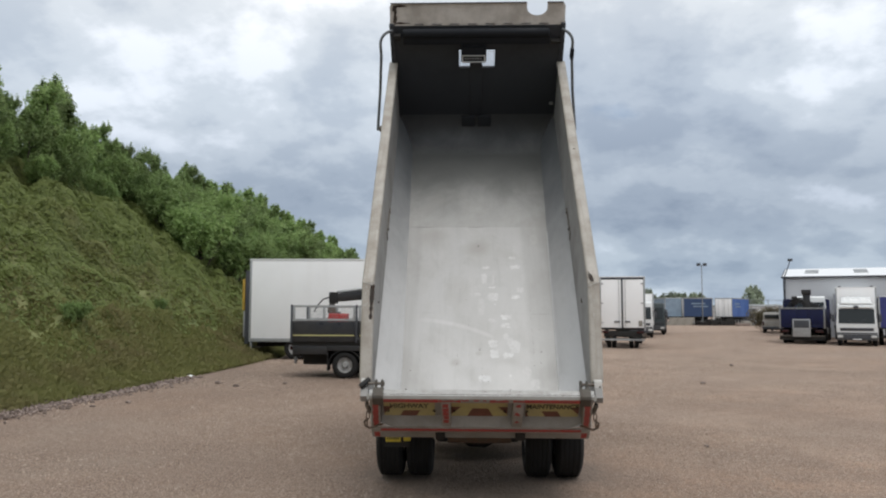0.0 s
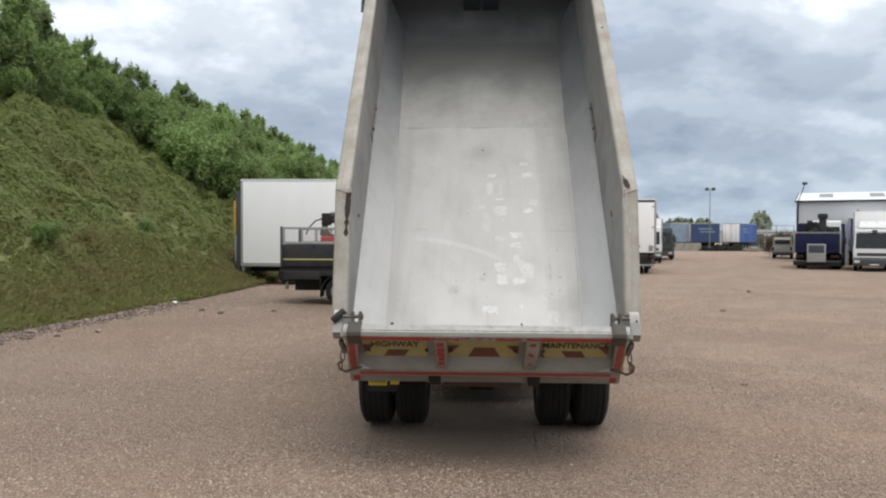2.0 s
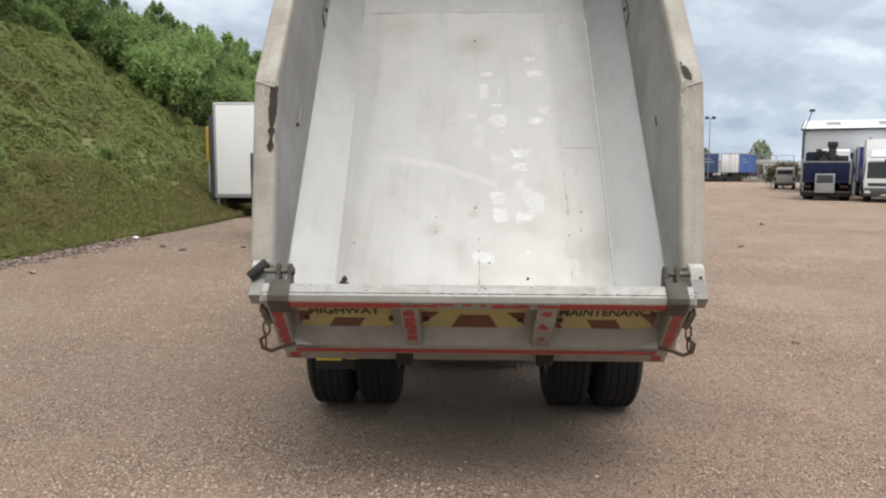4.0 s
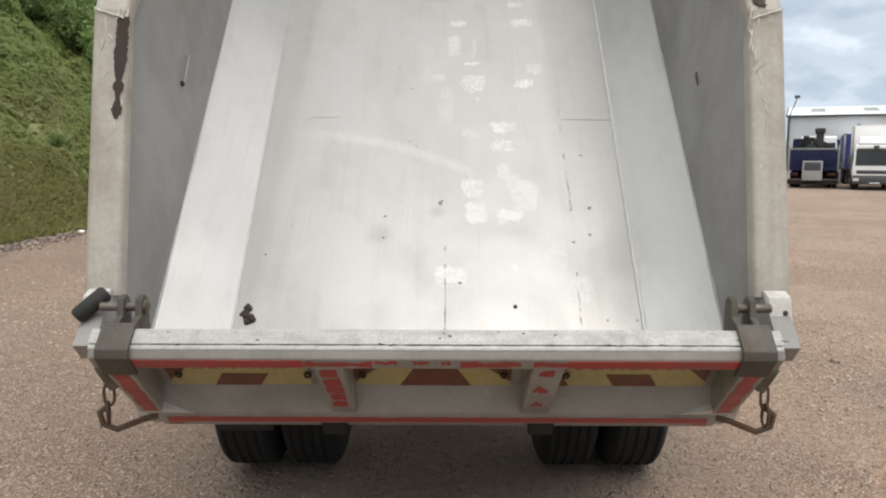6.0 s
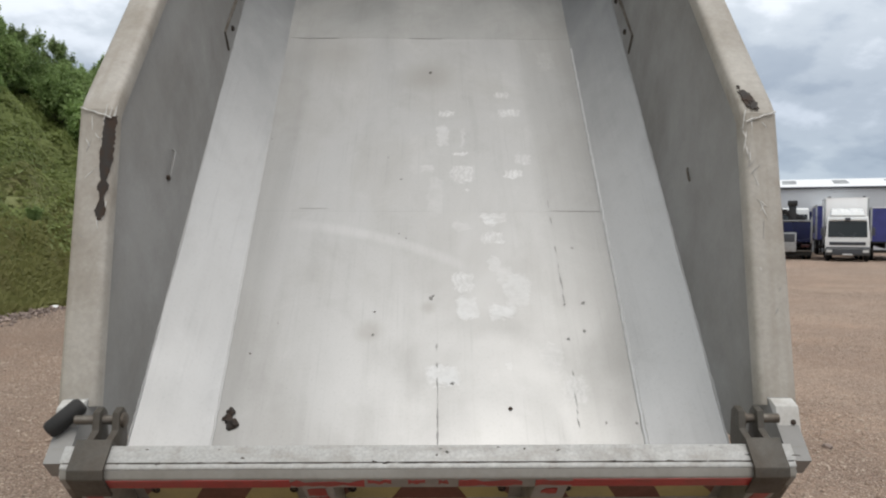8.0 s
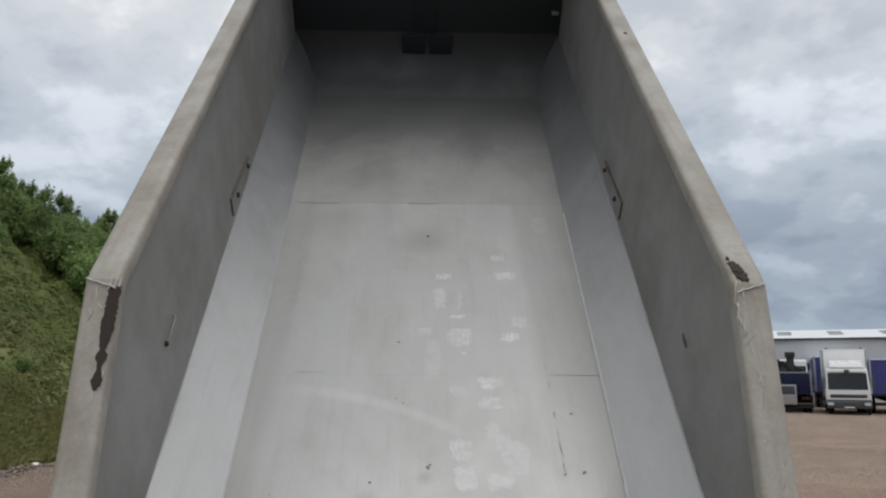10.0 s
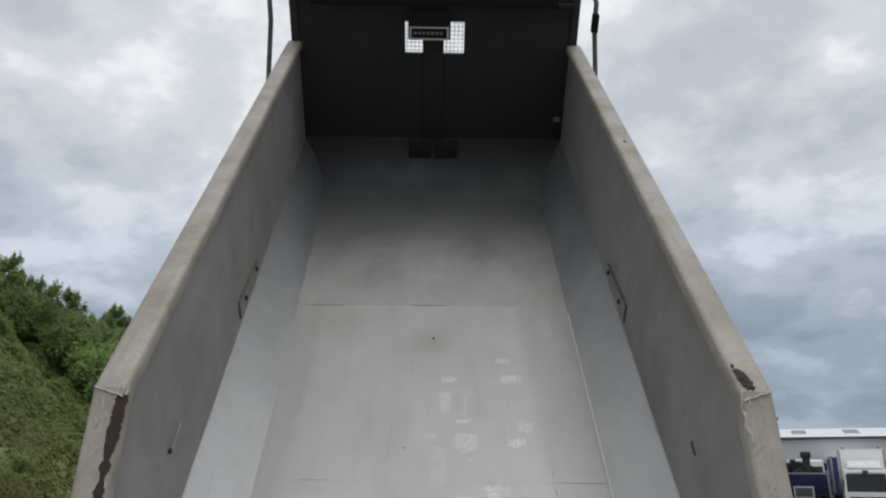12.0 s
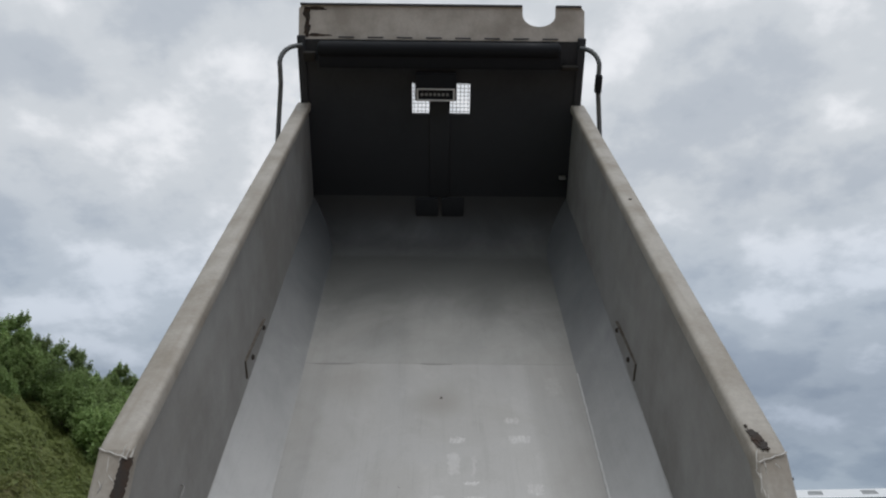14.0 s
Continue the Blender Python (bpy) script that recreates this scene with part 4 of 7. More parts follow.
def side(s):
    """Side wall: inner skin, rounded top rail, and the raked rear post down to the tailgate hinge."""
    th = 0.085
    prof_u = [0.0, 0.26, 0.5, 1.07, 2.0, 3.0, 4.0, 5.0, LENGTH]

    def top(u):
        return 0.50 if u <= 0.26 else 0.50 + (u - 0.26) * (1.04 - 0.50) / (1.07 - 0.26) if u < 1.07 else rail_v(u) - 0.02
    secs = []
    for u in prof_u:
        a, b = s * (xin(u) + 0.002), s * (xin(u) + th - 0.012)
        foot = -0.05 if u >= 0.5 else 0.42 - u * 0.94     # the lower rear corner is cut back
        secs.append([(a, u, foot), (a, u, top(u)), (b, u, top(u)), (b, u, foot)])
    wall = part("side_wall", loft(secs), SIDE_PAINT, lorry, "scuffed grey-white side wall", B, smooth=20)

    def rounded(u, v, du, dv, w=0.064, h=0.080, n=24):
        """A rounded section across the rail at (u, v); (du, dv) points away from the wall."""
        cx = s * (xin(u) + th / 2)
        ring = []
        for k in range(n):
            a = 2 * math.pi * k / n
            ex, ey = math.cos(a), math.sin(a)
            px = w * math.copysign(abs(ex) ** 0.46, ex)
            py = h / 2 * math.copysign(abs(ey) ** 0.46, ey)
            ring.append((cx + px, u + du * py, v + dv * py))
        return ring
    nd = Vector((-0.555, 0.83)).normalized()
    mitre = rounded(1.082, rail_v(1.07) - 0.040, -0.30, 0.97, 0.064, 0.079)
    post = [rounded(u, 0.50 + (u - 0.26) * 0.667 - 0.03, nd.x, nd.y) for u in (0.235, 0.5, 0.8, 1.05)] + [mitre]
    part("rear_post", loft(post), RAIL_PAINT, lorry, "scraped cream rear post with bare patches", B, smooth=50)
    path = [mitre] + [rounded(u, rail_v(u) - 0.035, -0.05, 1.0) for u in (1.13, 2, 3, 4, 5, LENGTH)]
    part("top_rail", loft(path), RAIL_PAINT, lorry, "rounded cream top rail", B, smooth=50)
    part("mitre_weld", tube([(s * (xin(1.08) + 0.0425 + 0.06 * f), 1.068 - 0.016 * (0.9 - f) + 0.002 * math.sin(f * 9), rail_v(1.07) + 0.003 - 0.0107 * (0.9 - f)) for f in [0.92 * (k / 8 - 1) for k in range(17)]], 0.0030, 6), SCRATCH, lorry, "", B)
    # rear face below the post, behind the tailgate's end
    part("rear_end_plate", box(min(s * 1.128, s * 1.19), max(s * 1.128, s * 1.19), 0.04, 0.06, 0.43, 0.50, 0.008), TAIL_PAINT, lorry, "", B)
    # outer stiffeners
    for u in (1.3, 2.4, 3.5, 4.6):
        part("side_stiffener", box(min(s * (xin(u) + th - 0.012), s * (xin(u) + th + 0.03)), max(s * (xin(u) + th - 0.012), s * (xin(u) + th + 0.03)), u - 0.05, u + 0.05, -0.04, rail_v(u) - 0.08, 0.01), RAIL_PAINT, lorry, "", B)
    # flaking paint along the cove's top edge
    rr = random.Random(60 + s)
    n, lift, rim = 150, 0.004, []
    for k in range(n + 1):
        u = 0.12 + 2.0 * k / n
        lift = max(0.0015, min(0.013, lift + rr.uniform(-0.006, 0.006)))
        rim.append((u, cove(u) + lift * max(0.25, 1.15 - 0.45 * u)))
    flakes = prism([(0.12, cove(0.12) - 0.004), (2.12, cove(2.12) - 0.004)] + rim[::-1], "x", 0.0, 0.002)
    for v in flakes.verts:
        v.co.x = s * (xin(v.co.y) - 0.0025 + v.co.x * 2.2)
    if s < 0:
        bmesh.ops.reverse_faces(flakes, faces=flakes.faces)
    part("flaking_edge", flakes, COVE_PAINT, lorry, "ragged flaking paint along the cove's edge", B, 0)
    # welded cleat with its two bolts on the inner face
    xa, xb = s * (xin(2.98) + 0.003), s * (xin(2.98) - 0.012)
    cl = box(min(xa, xb), max(xa, xb), 2.72, 2.73, 0.30, 0.42)
    box(min(xa, xb), max(xa, xb), 2.73, 3.26, 0.412, 0.42, bm=cl)
    part("cleat", cl, STEEL, lorry, "dark welded cleat", B)
    for u, v in ((2.90, 0.34), (3.25, 0.355)):
        x0 = s * (xin(u) + 0.014)
        part("bolt", turned([(0, 0.017), (0.02, 0.017), (0.026, 0.011)], (x0, u, v), (x0 - s, u, v), 8), CHIP, lorry, "", B)
    # small welded hook
    x0 = s * (xin(1.4) + 0.002)
    e = 1.0 if s < 0 else 0.35
    part("wall_hook", tube([(x0, 1.36, 0.485), (x0 - s * 0.014 * e, 1.37, 0.49), (x0 - s * 0.014 * e, 1.37 + 0.13 * e, 0.49 + 0.035 * e), (x0, 1.38 + 0.13 * e, 0.495 + 0.035 * e)], 0.0055 - 0.001 * e, 6), SIDE_PAINT if s < 0 else STEEL, lorry, "", B)
    if s < 0:
        part("hook_eye", turned([(0, 0.012), (0.012, 0.012), (0.015, 0.006)], (x0, 1.365, 0.488), (x0 - s, 1.365, 0.488), 8), CHIP, lorry, "", B)


def flake(name, bm, mat, label=""):
    return part(name, bm, mat, lorry, label, B, smooth=0)


def wear():
    """Scuffs, bare chips and stains on the bed, each a thin scab of its own."""
    chips = [(0.007, 2.972, .030), (-0.228, 2.118, .010), (-0.153, 1.935, .016), (-0.153, 1.516, .014), (-0.119, 1.484, .014), (0.004, 1.098, .030), (0.012, 1.11, .018), (-0.252, 1.012, .014),
             (-0.253, 0.883, .02), (-0.675, 0.948, .010), (-0.772, 0.782, .012), (0.701, 1.418, .018), (0.703, 1.066, .026), (0.616, 1.056, .015), (0.686, 0.905, .020), (0.607, 0.859, .016),
             (0.092, 0.629, .02), (-0.896, 2.281, .01), (0.705, 0.439, .016), (0.829, 0.438, .016)]
    for i, (x, u, r) in enumerate(chips):
        flake("chip", blotch(x, u, r * 0.29, r * 0.40, 0.0008, 90 + i, 13, 0.45, i * 0.7, 0.0008), CHIP if i in (0, 7, 10) else DULL_MARK, "dark bare chip" if i == 0 else "")
    rnd = random.Random(77)
    lump = None
    for x, u, r in ((-0.800, 0.492, 0.020), (-0.806, 0.470, 0.015), (-0.800, 0.452, 0.019), (-0.782, 0.437, 0.023), (-0.792, 0.424, 0.015), (-0.822, 0.462, 0.010)):
        blob = bmesh.new()
        bmesh.ops.create_icosphere(blob, subdivisions=2, radius=r)
        for v in blob.verts:
            v.co = v.co * rnd.uniform(0.72, 1.2) + Vector((x, u, 0.004))
            v.co.z = max(0.0006, v.co.z * 0.8)
        lump = join(lump, blob)
    part("tar_lump", lump, CHIP, lorry, "black lump stuck to the floor", B)
    part("floor_bolt", turned([(0, 0.009), (0.006, 0.008), (0.008, 0.004)], (0.325, 0.505, 0), (0.325, 0.505, 1), 8), CHIP, lorry, "", B)
    flake("scratch", blotch(-0.735, 3.385, 0.12, 0.009, 0.0014, 5, 16, 0.3), GREY_MARK)
    flake("scratch", blotch(-0.03, 3.387, 0.10, 0.006, 0.0014, 6, 16, 0.3), GREY_MARK)
    flake("scratch", blotch(0.03, 0.50, 0.0009, 0.12, 0.0006, 14, 30, 0.9), GREY_MARK)
    # raised weld beads along the creases
    for s, r, n in ((-1, 0.005, 52), (1, 0.011, 66)):
        pts = [(s * (crease(0.02 + 0.05 * k) + 0.002 + 0.002 * math.sin(k * 2.9)), 0.02 + 0.05 * k, 0.003 + 0.0016 * math.sin(k * 1.7)) for k in range(n)]
        flake("weld_bead", tube(pts, r, 8, None, r * 0.5), WELD if s > 0 else COVE_PAINT, "pale painted weld bead along the crease")
    # broken line of an old weld, and the open end of the cross seam
    for k, (u, h) in enumerate(((1.74, .035), (1.62, .02), (1.41, .03), (1.30, .012), (1.21, .05), (1.10, .03), (0.86, .01), (0.68, .016), (0.55, .028), (0.49, .012), (0.44, .02))):
        flake("scratch", blotch(0.617 - 0.02 * max(0.0, 1.0 - u) * 2, u, 0.0032, h, 0.0007, 210 + k, 17, 0.6, 0.05, 0.0006), GREY_MARK)
    for k, (u, h) in enumerate(((0.82, .012), (0.72, .010), (0.63, .026), (0.47, .036), (0.37, .03))):
        flake("scratch", blotch(0.028, u, 0.0036, h, 0.0007, 230 + k, 17, 0.6, 0.0, 0.0006), GREY_MARK)
    flake("scratch", blotch(0.765, 1.686, 0.12, 0.002, 0.0007, 240, 26, 0.4, -0.02, 0.0006), GREY_MARK)
    flake("scratch", blotch(-0.60, 1.70, 0.06, 0.0012, 0.0007, 241, 26, 0.4, 0.0, 0.0006), GREY_MARK)
    # bare patches and scars on the rear posts
    P = B @ Matrix.Translation((0, 0.26, 0.50)) @ Matrix.Rotation(math.atan2(0.54, 0.81), 4, "X")
    rnd = random.Random(42)
    inner, outer = [], []
    for k in range(46):
        a = 0.955 - 0.375 * k / 45
        w = 0.024 if a > 0.77 else 0.024 - 0.30 * (0.77 - a) if a > 0.72 else 0.014 + 0.006 * math.sin((0.72 - a) * 75)
        c = -1.131 - 0.030 * (0.955 - a)
        inner.append((c + w * rnd.uniform(0.78, 1.12), a))
        outer.append((c - w * rnd.uniform(0.78, 1.12), a))
    part("bare_patch", prism(inner + outer[::-1], "z", 0.0152, 0.0168), CHIP, lorry, "dark bare steel patch", P, 0)
    for j, (x, u, rx, ry) in enumerate([(1.156, 1.155, 0.020, 0.034), (1.164, 1.112, 0.024, 0.028), (1.146, 1.168, 0.014, 0.024), (1.140, 1.21, 0.006, 0.010)]):
        part("bare_patch", blotch(x, u, rx, ry, rail_v(u) + 0.0042, 50 + j, 20, 0.4, 0, 0.0028), CHIP, lorry, "", B, 0)
    part("rail_bolt", turned([(-0.002, 0.012), (0.005, 0.011), (0.007, 0.006)], (1.219, 3.46, rail_v(3.46) + 0.003), (1.219, 3.46, 2.5), 8), CHIP, lorry, "", B)
    # cracked paint running down from the folds
    for s, x, a in ((1, 1.122, 0.955), (1, 1.126, 0.90), (1, 1.124, 0.85), (1, 1.135, 0.83), (1, 1.15, 0.945), (-1, 1.118, 0.965), (-1, 1.135, 0.96), (-1, 1.15, 0.97), (-1, 1.13, 0.60), (-1, 1.15, 0.585)):
        part("scratch", blotch(s * x, a, 0.0022, 0.030, 0.0152, int(1000 * x + 100 * a), 13, 0.8, 0.25 * math.sin(a * 90), 0.0014), SCRATCH, lorry, "", P, 0)
    rnd = random.Random(3)
    for j in range(26):
        s = -1 if j % 2 else 1
        x = s * rnd.uniform(1.115, 1.205)
        a = rnd.choice((rnd.uniform(0.25, 0.95), rnd.uniform(0.7, 0.95)))
        part("scratch", blotch(x, a, 0.0016, rnd.uniform(0.006, 0.026), 0.0152, 60 + j, 11, 0.7, rnd.uniform(-0.9, 0.9), 0.0012), SCRATCH if j % 3 else GREY_MARK, lorry, "", P, 0)


def headboard():
    u0, u1 = LENGTH, LENGTH + 0.06
    bm = bmesh.new()
    outer = [(-1.275, 0.0), (1.275, 0.0), (1.275, 1.90), (-1.275, 1.90)]
    inner = [(-0.267, 1.235), (0.267, 1.235), (0.267, 1.52), (-0.267, 1.52)]
    rings = [[bm.verts.new((x, u, v)) for x, v in ring] for u in (u0, u1) for ring in (outer, inner)]
    for k in range(4):
        n = (k + 1) % 4
        for p, q in ((rings[0], rings[1]), (rings[2], rings[3]), (rings[0], rings[2]), (rings[1], rings[3])):
            bm.faces.new((p[k], p[n], q[n], q[k]))
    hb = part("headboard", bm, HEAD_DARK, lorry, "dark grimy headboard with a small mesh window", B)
    # lip above, leaning forward, with a rounded notch
    lip = [(-1.275, 0.0), (1.275, 0.0), (1.275, 0.27), (1.24, 0.315), (1.015, 0.315)]
    for k in range(13):
        a = math.pi * k / 12
        lip.append((0.868 + 0.147 * math.cos(a), 0.235 - 0.105 * math.sin(a)))
    lip += [(0.721, 0.315), (-1.24, 0.315), (-1.275, 0.27)]
    L = B @ Matrix.Translation((0, u0 + 0.01, 1.90)) @ Matrix.Rotation(radians(-24), 4, "X")
    lp = part("canopy_lip", prism(lip, "y", 0.0, 0.012), CANOPY_PAINT, lorry, "light grey canopy lip with a round notch", L, smooth=0)
    part("lip_edge", box(-1.26, 0.715, -0.02, 0.014, 0.302, 0.318), DARK_TRIM, lp, "", L)
    part("lip_edge", box(1.02, 1.245, -0.02, 0.014, 0.302, 0.318), DARK_TRIM, lp, "", L)
    rust = blotch(-1.20, 0.10, 0.035, 0.07, 0, 71, 18, 0.4)
    join(rust, blotch(-1.20, 0.23, 0.03, 0.06, 0, 72, 18, 0.4))
    join(rust, blotch(-1.13, 0.275, 0.09, 0.018, 0, 73, 18, 0.4))
    join(rust, blotch(-1.10, 0.035, 0.10, 0.014, 0, 74, 18, 0.4))
    part("rust_patch", rust, CHIP, lp, "dark rust round the corner", L @ Matrix.Rotation(radians(90), 4, "X") @ Matrix.Translation((0, 0, 0.001)), 0)
    for k in range(8):
        x = -0.85 + 0.26 * k
        part("lip_slot", box(x - 0.07, x + 0.07, -0.006, 0.004, 0.012, 0.024), DARK_TRIM, lp, "", L)
    for s in (-1, 1):
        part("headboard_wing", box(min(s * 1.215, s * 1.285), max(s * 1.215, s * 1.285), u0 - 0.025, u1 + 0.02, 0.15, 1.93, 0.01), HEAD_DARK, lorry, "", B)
    # rolled load sheet and its spindle
    part("sheet_roll", turned([(0, 0.05), (0.02, 0.066), (2.11, 0.066), (2.13, 0.05)], (-1.085, u0 - 0.12, 1.835), (1.06, u0 - 0.12, 1.835), 20), BLACK_SHEET, lorry, "rolled black load sheet", B)
    part("sheet_flap", loft([[(x, u0 - 0.12 + a, 1.79 + b) for a, b in ((-0.03, 0.0), (-0.045, -0.06), (-0.03, -0.115), (0.02, -0.125), (0.03, -0.11), (-0.01, -0.06), (-0.005, 0.0))] for x in (-1.075, -0.4, 0.3, 1.05)]), BLACK_SHEET, lorry, "hanging edge of the black load sheet", B, 60)
    part("spindle_bracket", box(1.07, 1.22, u0 - 0.12, u0 - 0.01, 1.66, 1.70, 0.006), CHASSIS, lorry, "", B)
    part("spindle_bracket", box(-1.22, -1.12, u0 - 0.12, u0 - 0.01, 1.72, 1.80, 0.006), CHASSIS, lorry, "", B)
    # mesh over the window
    g = None
    for k in range(15):
        x = -0.267 + 0.534 * (k + 0.5) / 15
        g = box(x - 0.0022, x + 0.0022, u1 - 0.012, u1 - 0.008, 1.235, 1.52, bm=g)
    for k in range(8):
        v = 1.235 + 0.285 * (k + 0.5) / 8
        box(-0.267, 0.267, u1 - 0.0078, u1 - 0.004, v - 0.0022, v + 0.0022, bm=g)
    part("window_mesh", g, GALV, hb, "thin wire mesh", B, 0)
    # motor box hung in front of the window
    mb = part("sheet_motor", box(-0.235, 0.135, u0 - 0.13, u0 - 0.005, 1.385, 1.62, 0.01), BLACK_SHEET, lorry, "black box with a pale rimmed plate", B)
    rim = box(-0.222, 0.122, u0 - 0.145, u0 - 0.131, 1.386, 1.400)
    box(-0.222, 0.122, u0 - 0.145, u0 - 0.131, 1.486, 1.498, bm=rim)
    box(-0.222, -0.206, u0 - 0.145, u0 - 0.131, 1.400, 1.486, bm=rim)
    box(0.106, 0.122, u0 - 0.145, u0 - 0.131, 1.400, 1.486, bm=rim)
    part("plate_rim", rim, BRIGHT_ALU, mb, "pale plate rim", B)
    for k in range(7):
        part("plate_bar", box(-0.185 + 0.038 * k, -0.160 + 0.038 * k, u0 - 0.136, u0 - 0.131, 1.432, 1.455), GALV, mb, "", B)
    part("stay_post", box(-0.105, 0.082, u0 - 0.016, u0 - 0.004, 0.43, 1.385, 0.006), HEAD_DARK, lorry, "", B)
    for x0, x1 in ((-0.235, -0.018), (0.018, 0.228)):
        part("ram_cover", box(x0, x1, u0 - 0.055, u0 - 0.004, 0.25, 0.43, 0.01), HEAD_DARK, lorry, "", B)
    part("pale_clip", box(1.13, 1.19, u0 - 0.06, u0 - 0.01, 0.63, 0.665, 0.006), GALV, lorry, "", B)
    # sheeting arms: a bent tube down each side, meeting the roll's ends under the lip
    for s, wide in ((-1, 1.405), (1, 1.375)):
        pts = [(s * (wide + 0.065), 4.9, 0.65), (s * (wide + 0.04), 5.35, 1.05), (s * wide, 5.48, 1.55)]
        for k in range(7):
            a = math.pi / 2 * k / 6
            pts.append((s * (wide - 0.115 + 0.115 * math.cos(a)), 5.5 + 0.16 * k / 6, 1.735 + 0.115 * math.sin(a)))
        pts.append((s * 1.24, 5.70, 1.85))
        part("sheeting_arm", tube(pts, 0.021, 10), DARK_TUBE, lorry, "grey bent sheeting arm", B, 60)
    for s in (-1, 1):
        part("arm_pivot", turned([(0, 0.05), (0.13, 0.05), (0.15, 0.03)], (s * 1.30, 4.92, 0.66), (s * 1.50, 4.92, 0.66), 14), STEEL, lorry, "", B)
        part("arm_bracket", box(min(s * 1.255, s * 1.33), max(s * 1.255, s * 1.33), 4.86, 4.98, 0.5, 0.72, 0.01), STEEL, lorry, "", B)
    part("arm_motor", box(1.345, 1.40, 5.42, 5.5, 1.50, 1.66, 0.015), BLACK_SHEET, lorry, "", B)


def tailgate():
    def face(v):
        """How far the ribs' raked outer face stands along the bed at height v."""
        return -0.078 * (v - 0.03) / 0.48

    tg = part("tailgate", box(-1.125, 1.125, 0.075, 0.095, -0.06, 0.42, 0.004), TAIL_PAINT, lorry, "grimy white tailgate with red and yellow markings", B)
    # top rail: flat cap with an open joint, rounded outer face
    part("tailgate_cap", box(-1.095, 1.095, -0.0505, 0.006, 0.535, 0.597, 0.004, 2), TAIL_TOP, tg, "worn white cap with a dark open joint", B, 50)
    part("tailgate_rail", prism([(-0.0515, 0.512), (-0.0515, 0.596), (-0.0630, 0.596), (-0.0685, 0.594), (-0.0705, 0.590), (-0.0705, 0.512)], "x", -1.09, 1.09, 0.002), TAIL_TOP, tg, "worn white top rail", B, 35)
    part("rail_face", prism([(-0.0708, 0.513), (-0.0708, 0.5915), (-0.0895, 0.5755), (-0.092, 0.571), (-0.092, 0.520), (-0.085, 0.513)], "x", -1.088, 1.088, 0.002), TAIL_PAINT, tg, "grimy folded face below the rail", B, 35)
    rnd = random.Random(14)
    jag = [(-1.085 + 2.17 * k / 60, 0.0015 + 0.0025 * rnd.random()) for k in range(61)]
    part("rail_joint", prism([(x, -0.0515 - h) for x, h in jag] + [(x, -0.0515 + h * 0.6) for x, h in reversed(jag)], "z", 0.55, 0.5965), CHIP, tg, "", B, 0)
    part("rail_web", prism([(-0.05, 0.513), (0.0, 0.535), (0.095, 0.42), (0.078, 0.40)], "x", -1.125, 1.125), TAIL_PAINT, tg, "", B)
    part("bottom_rail", prism([(0.0, 0.03), (0.0, -0.056), (0.045, -0.125), (0.10, -0.125), (0.10, 0.03)], "x", -1.10, 1.10, 0.006), TAIL_PAINT, tg, "", B, 30)
    part("lower_panel", prism([(0.001, 0.0305), (0.0735, 0.118), (0.0745, 0.118), (0.0745, 0.0305)], "x", -1.03, 1.03), TAIL_PAINT, tg, "", B)
    for k in range(44):
        x, u = rnd.uniform(-1.1, 1.1), rnd.choice((-0.053, -0.05, rnd.uniform(-0.060, 0.0), rnd.uniform(-0.01, 0.002)))
        part("chip", blotch(x, u, rnd.uniform(0.003, 0.012), rnd.uniform(0.0010, 0.0032), 0.5964, 300 + k, 11, 0.55, rnd.uniform(-0.25, 0.25), 0.0012), rnd.choice((CHIP, GREY_MARK, STRAP)), tg, "", B, 0)
    beam = part("rear_beam", box(-1.15, 1.15, 0.105, 0.17, -0.30, -0.012, 0.012), TAIL_PAINT, lorry, "grimy rear beam under the tailgate", B)
    for s in (-1, 1):
        part("red_patch", box(min(s * 1.06, s * 1.12), max(s * 1.06, s * 1.12), 0.1032, 0.1048, -0.28, -0.14), RED_TAPE, beam, "", B, 0)
    for x in (-0.36, 0.0, 0.38):
        part("beam_slot", box(x - 0.05, x + 0.05, 0.1025, 0.1048, -0.19, -0.15), CHIP, beam, "", B, 0)
    ribs = [(-0.395, -0.300), (0.315, 0.420), (-1.118, -1.03), (1.03, 1.118)]
    for x0, x1 in ribs:
        rb = prism([(face(0.51), 0.51), (0.0, 0.028), (0.074, 0.028), (0.074, 0.42), (-0.045, 0.51)], "x", x0, x1, 0.008)
        if abs(x0) > 0.9:
            for v in rb.verts:
                v.co.x -= math.copysign(0.034 * (v.co.z - 0.03) / 0.48, x0)
        part("rib" if abs(x0) < 0.9 else "end_post", rb, TAIL_PAINT, tg, "", B, 50)

    # red tape, ragged where it has worn
    def tape(x0, x1, v0, v1, worn=0.0, seed=0):
        n = max(4, int((x1 - x0) / 0.022))
        up, lo = [], []
        r = random.Random(seed)
        for k in range(n + 1):
            x = x0 + (x1 - x0) * k / n
            up.append((x, v1 - worn * r.random() * (v1 - v0)))
            lo.append((x, v0 + worn * r.random() * (v1 - v0) * 0.6))
        return lo + up[::-1]

    def stick(poly, u=None, mat=RED_TAPE, name="red_tape", label="", parent=tg):
        bm = prism(poly, "y", -0.0022, -0.0006)
        for v in bm.verts:
            v.co.y += face(v.co.z) if u is None else u
        return part(name, bm, mat, parent, label, B, 0)
    stick(tape(-0.985, -0.42, 0.525, 0.570, 0.05, 1), -0.092, label="red reflective tape")
    stick(tape(-0.42, -0.20, 0.527, 0.569, 0.5, 2), -0.092)
    stick(tape(-0.19, -0.12, 0.54, 0.572, 0.8, 3), -0.092)
    stick(tape(-0.07, -0.02, 0.54, 0.570, 0.8, 31), -0.092)
    stick(tape(0.02, 0.05, 0.535, 0.570, 0.7, 32), -0.092)
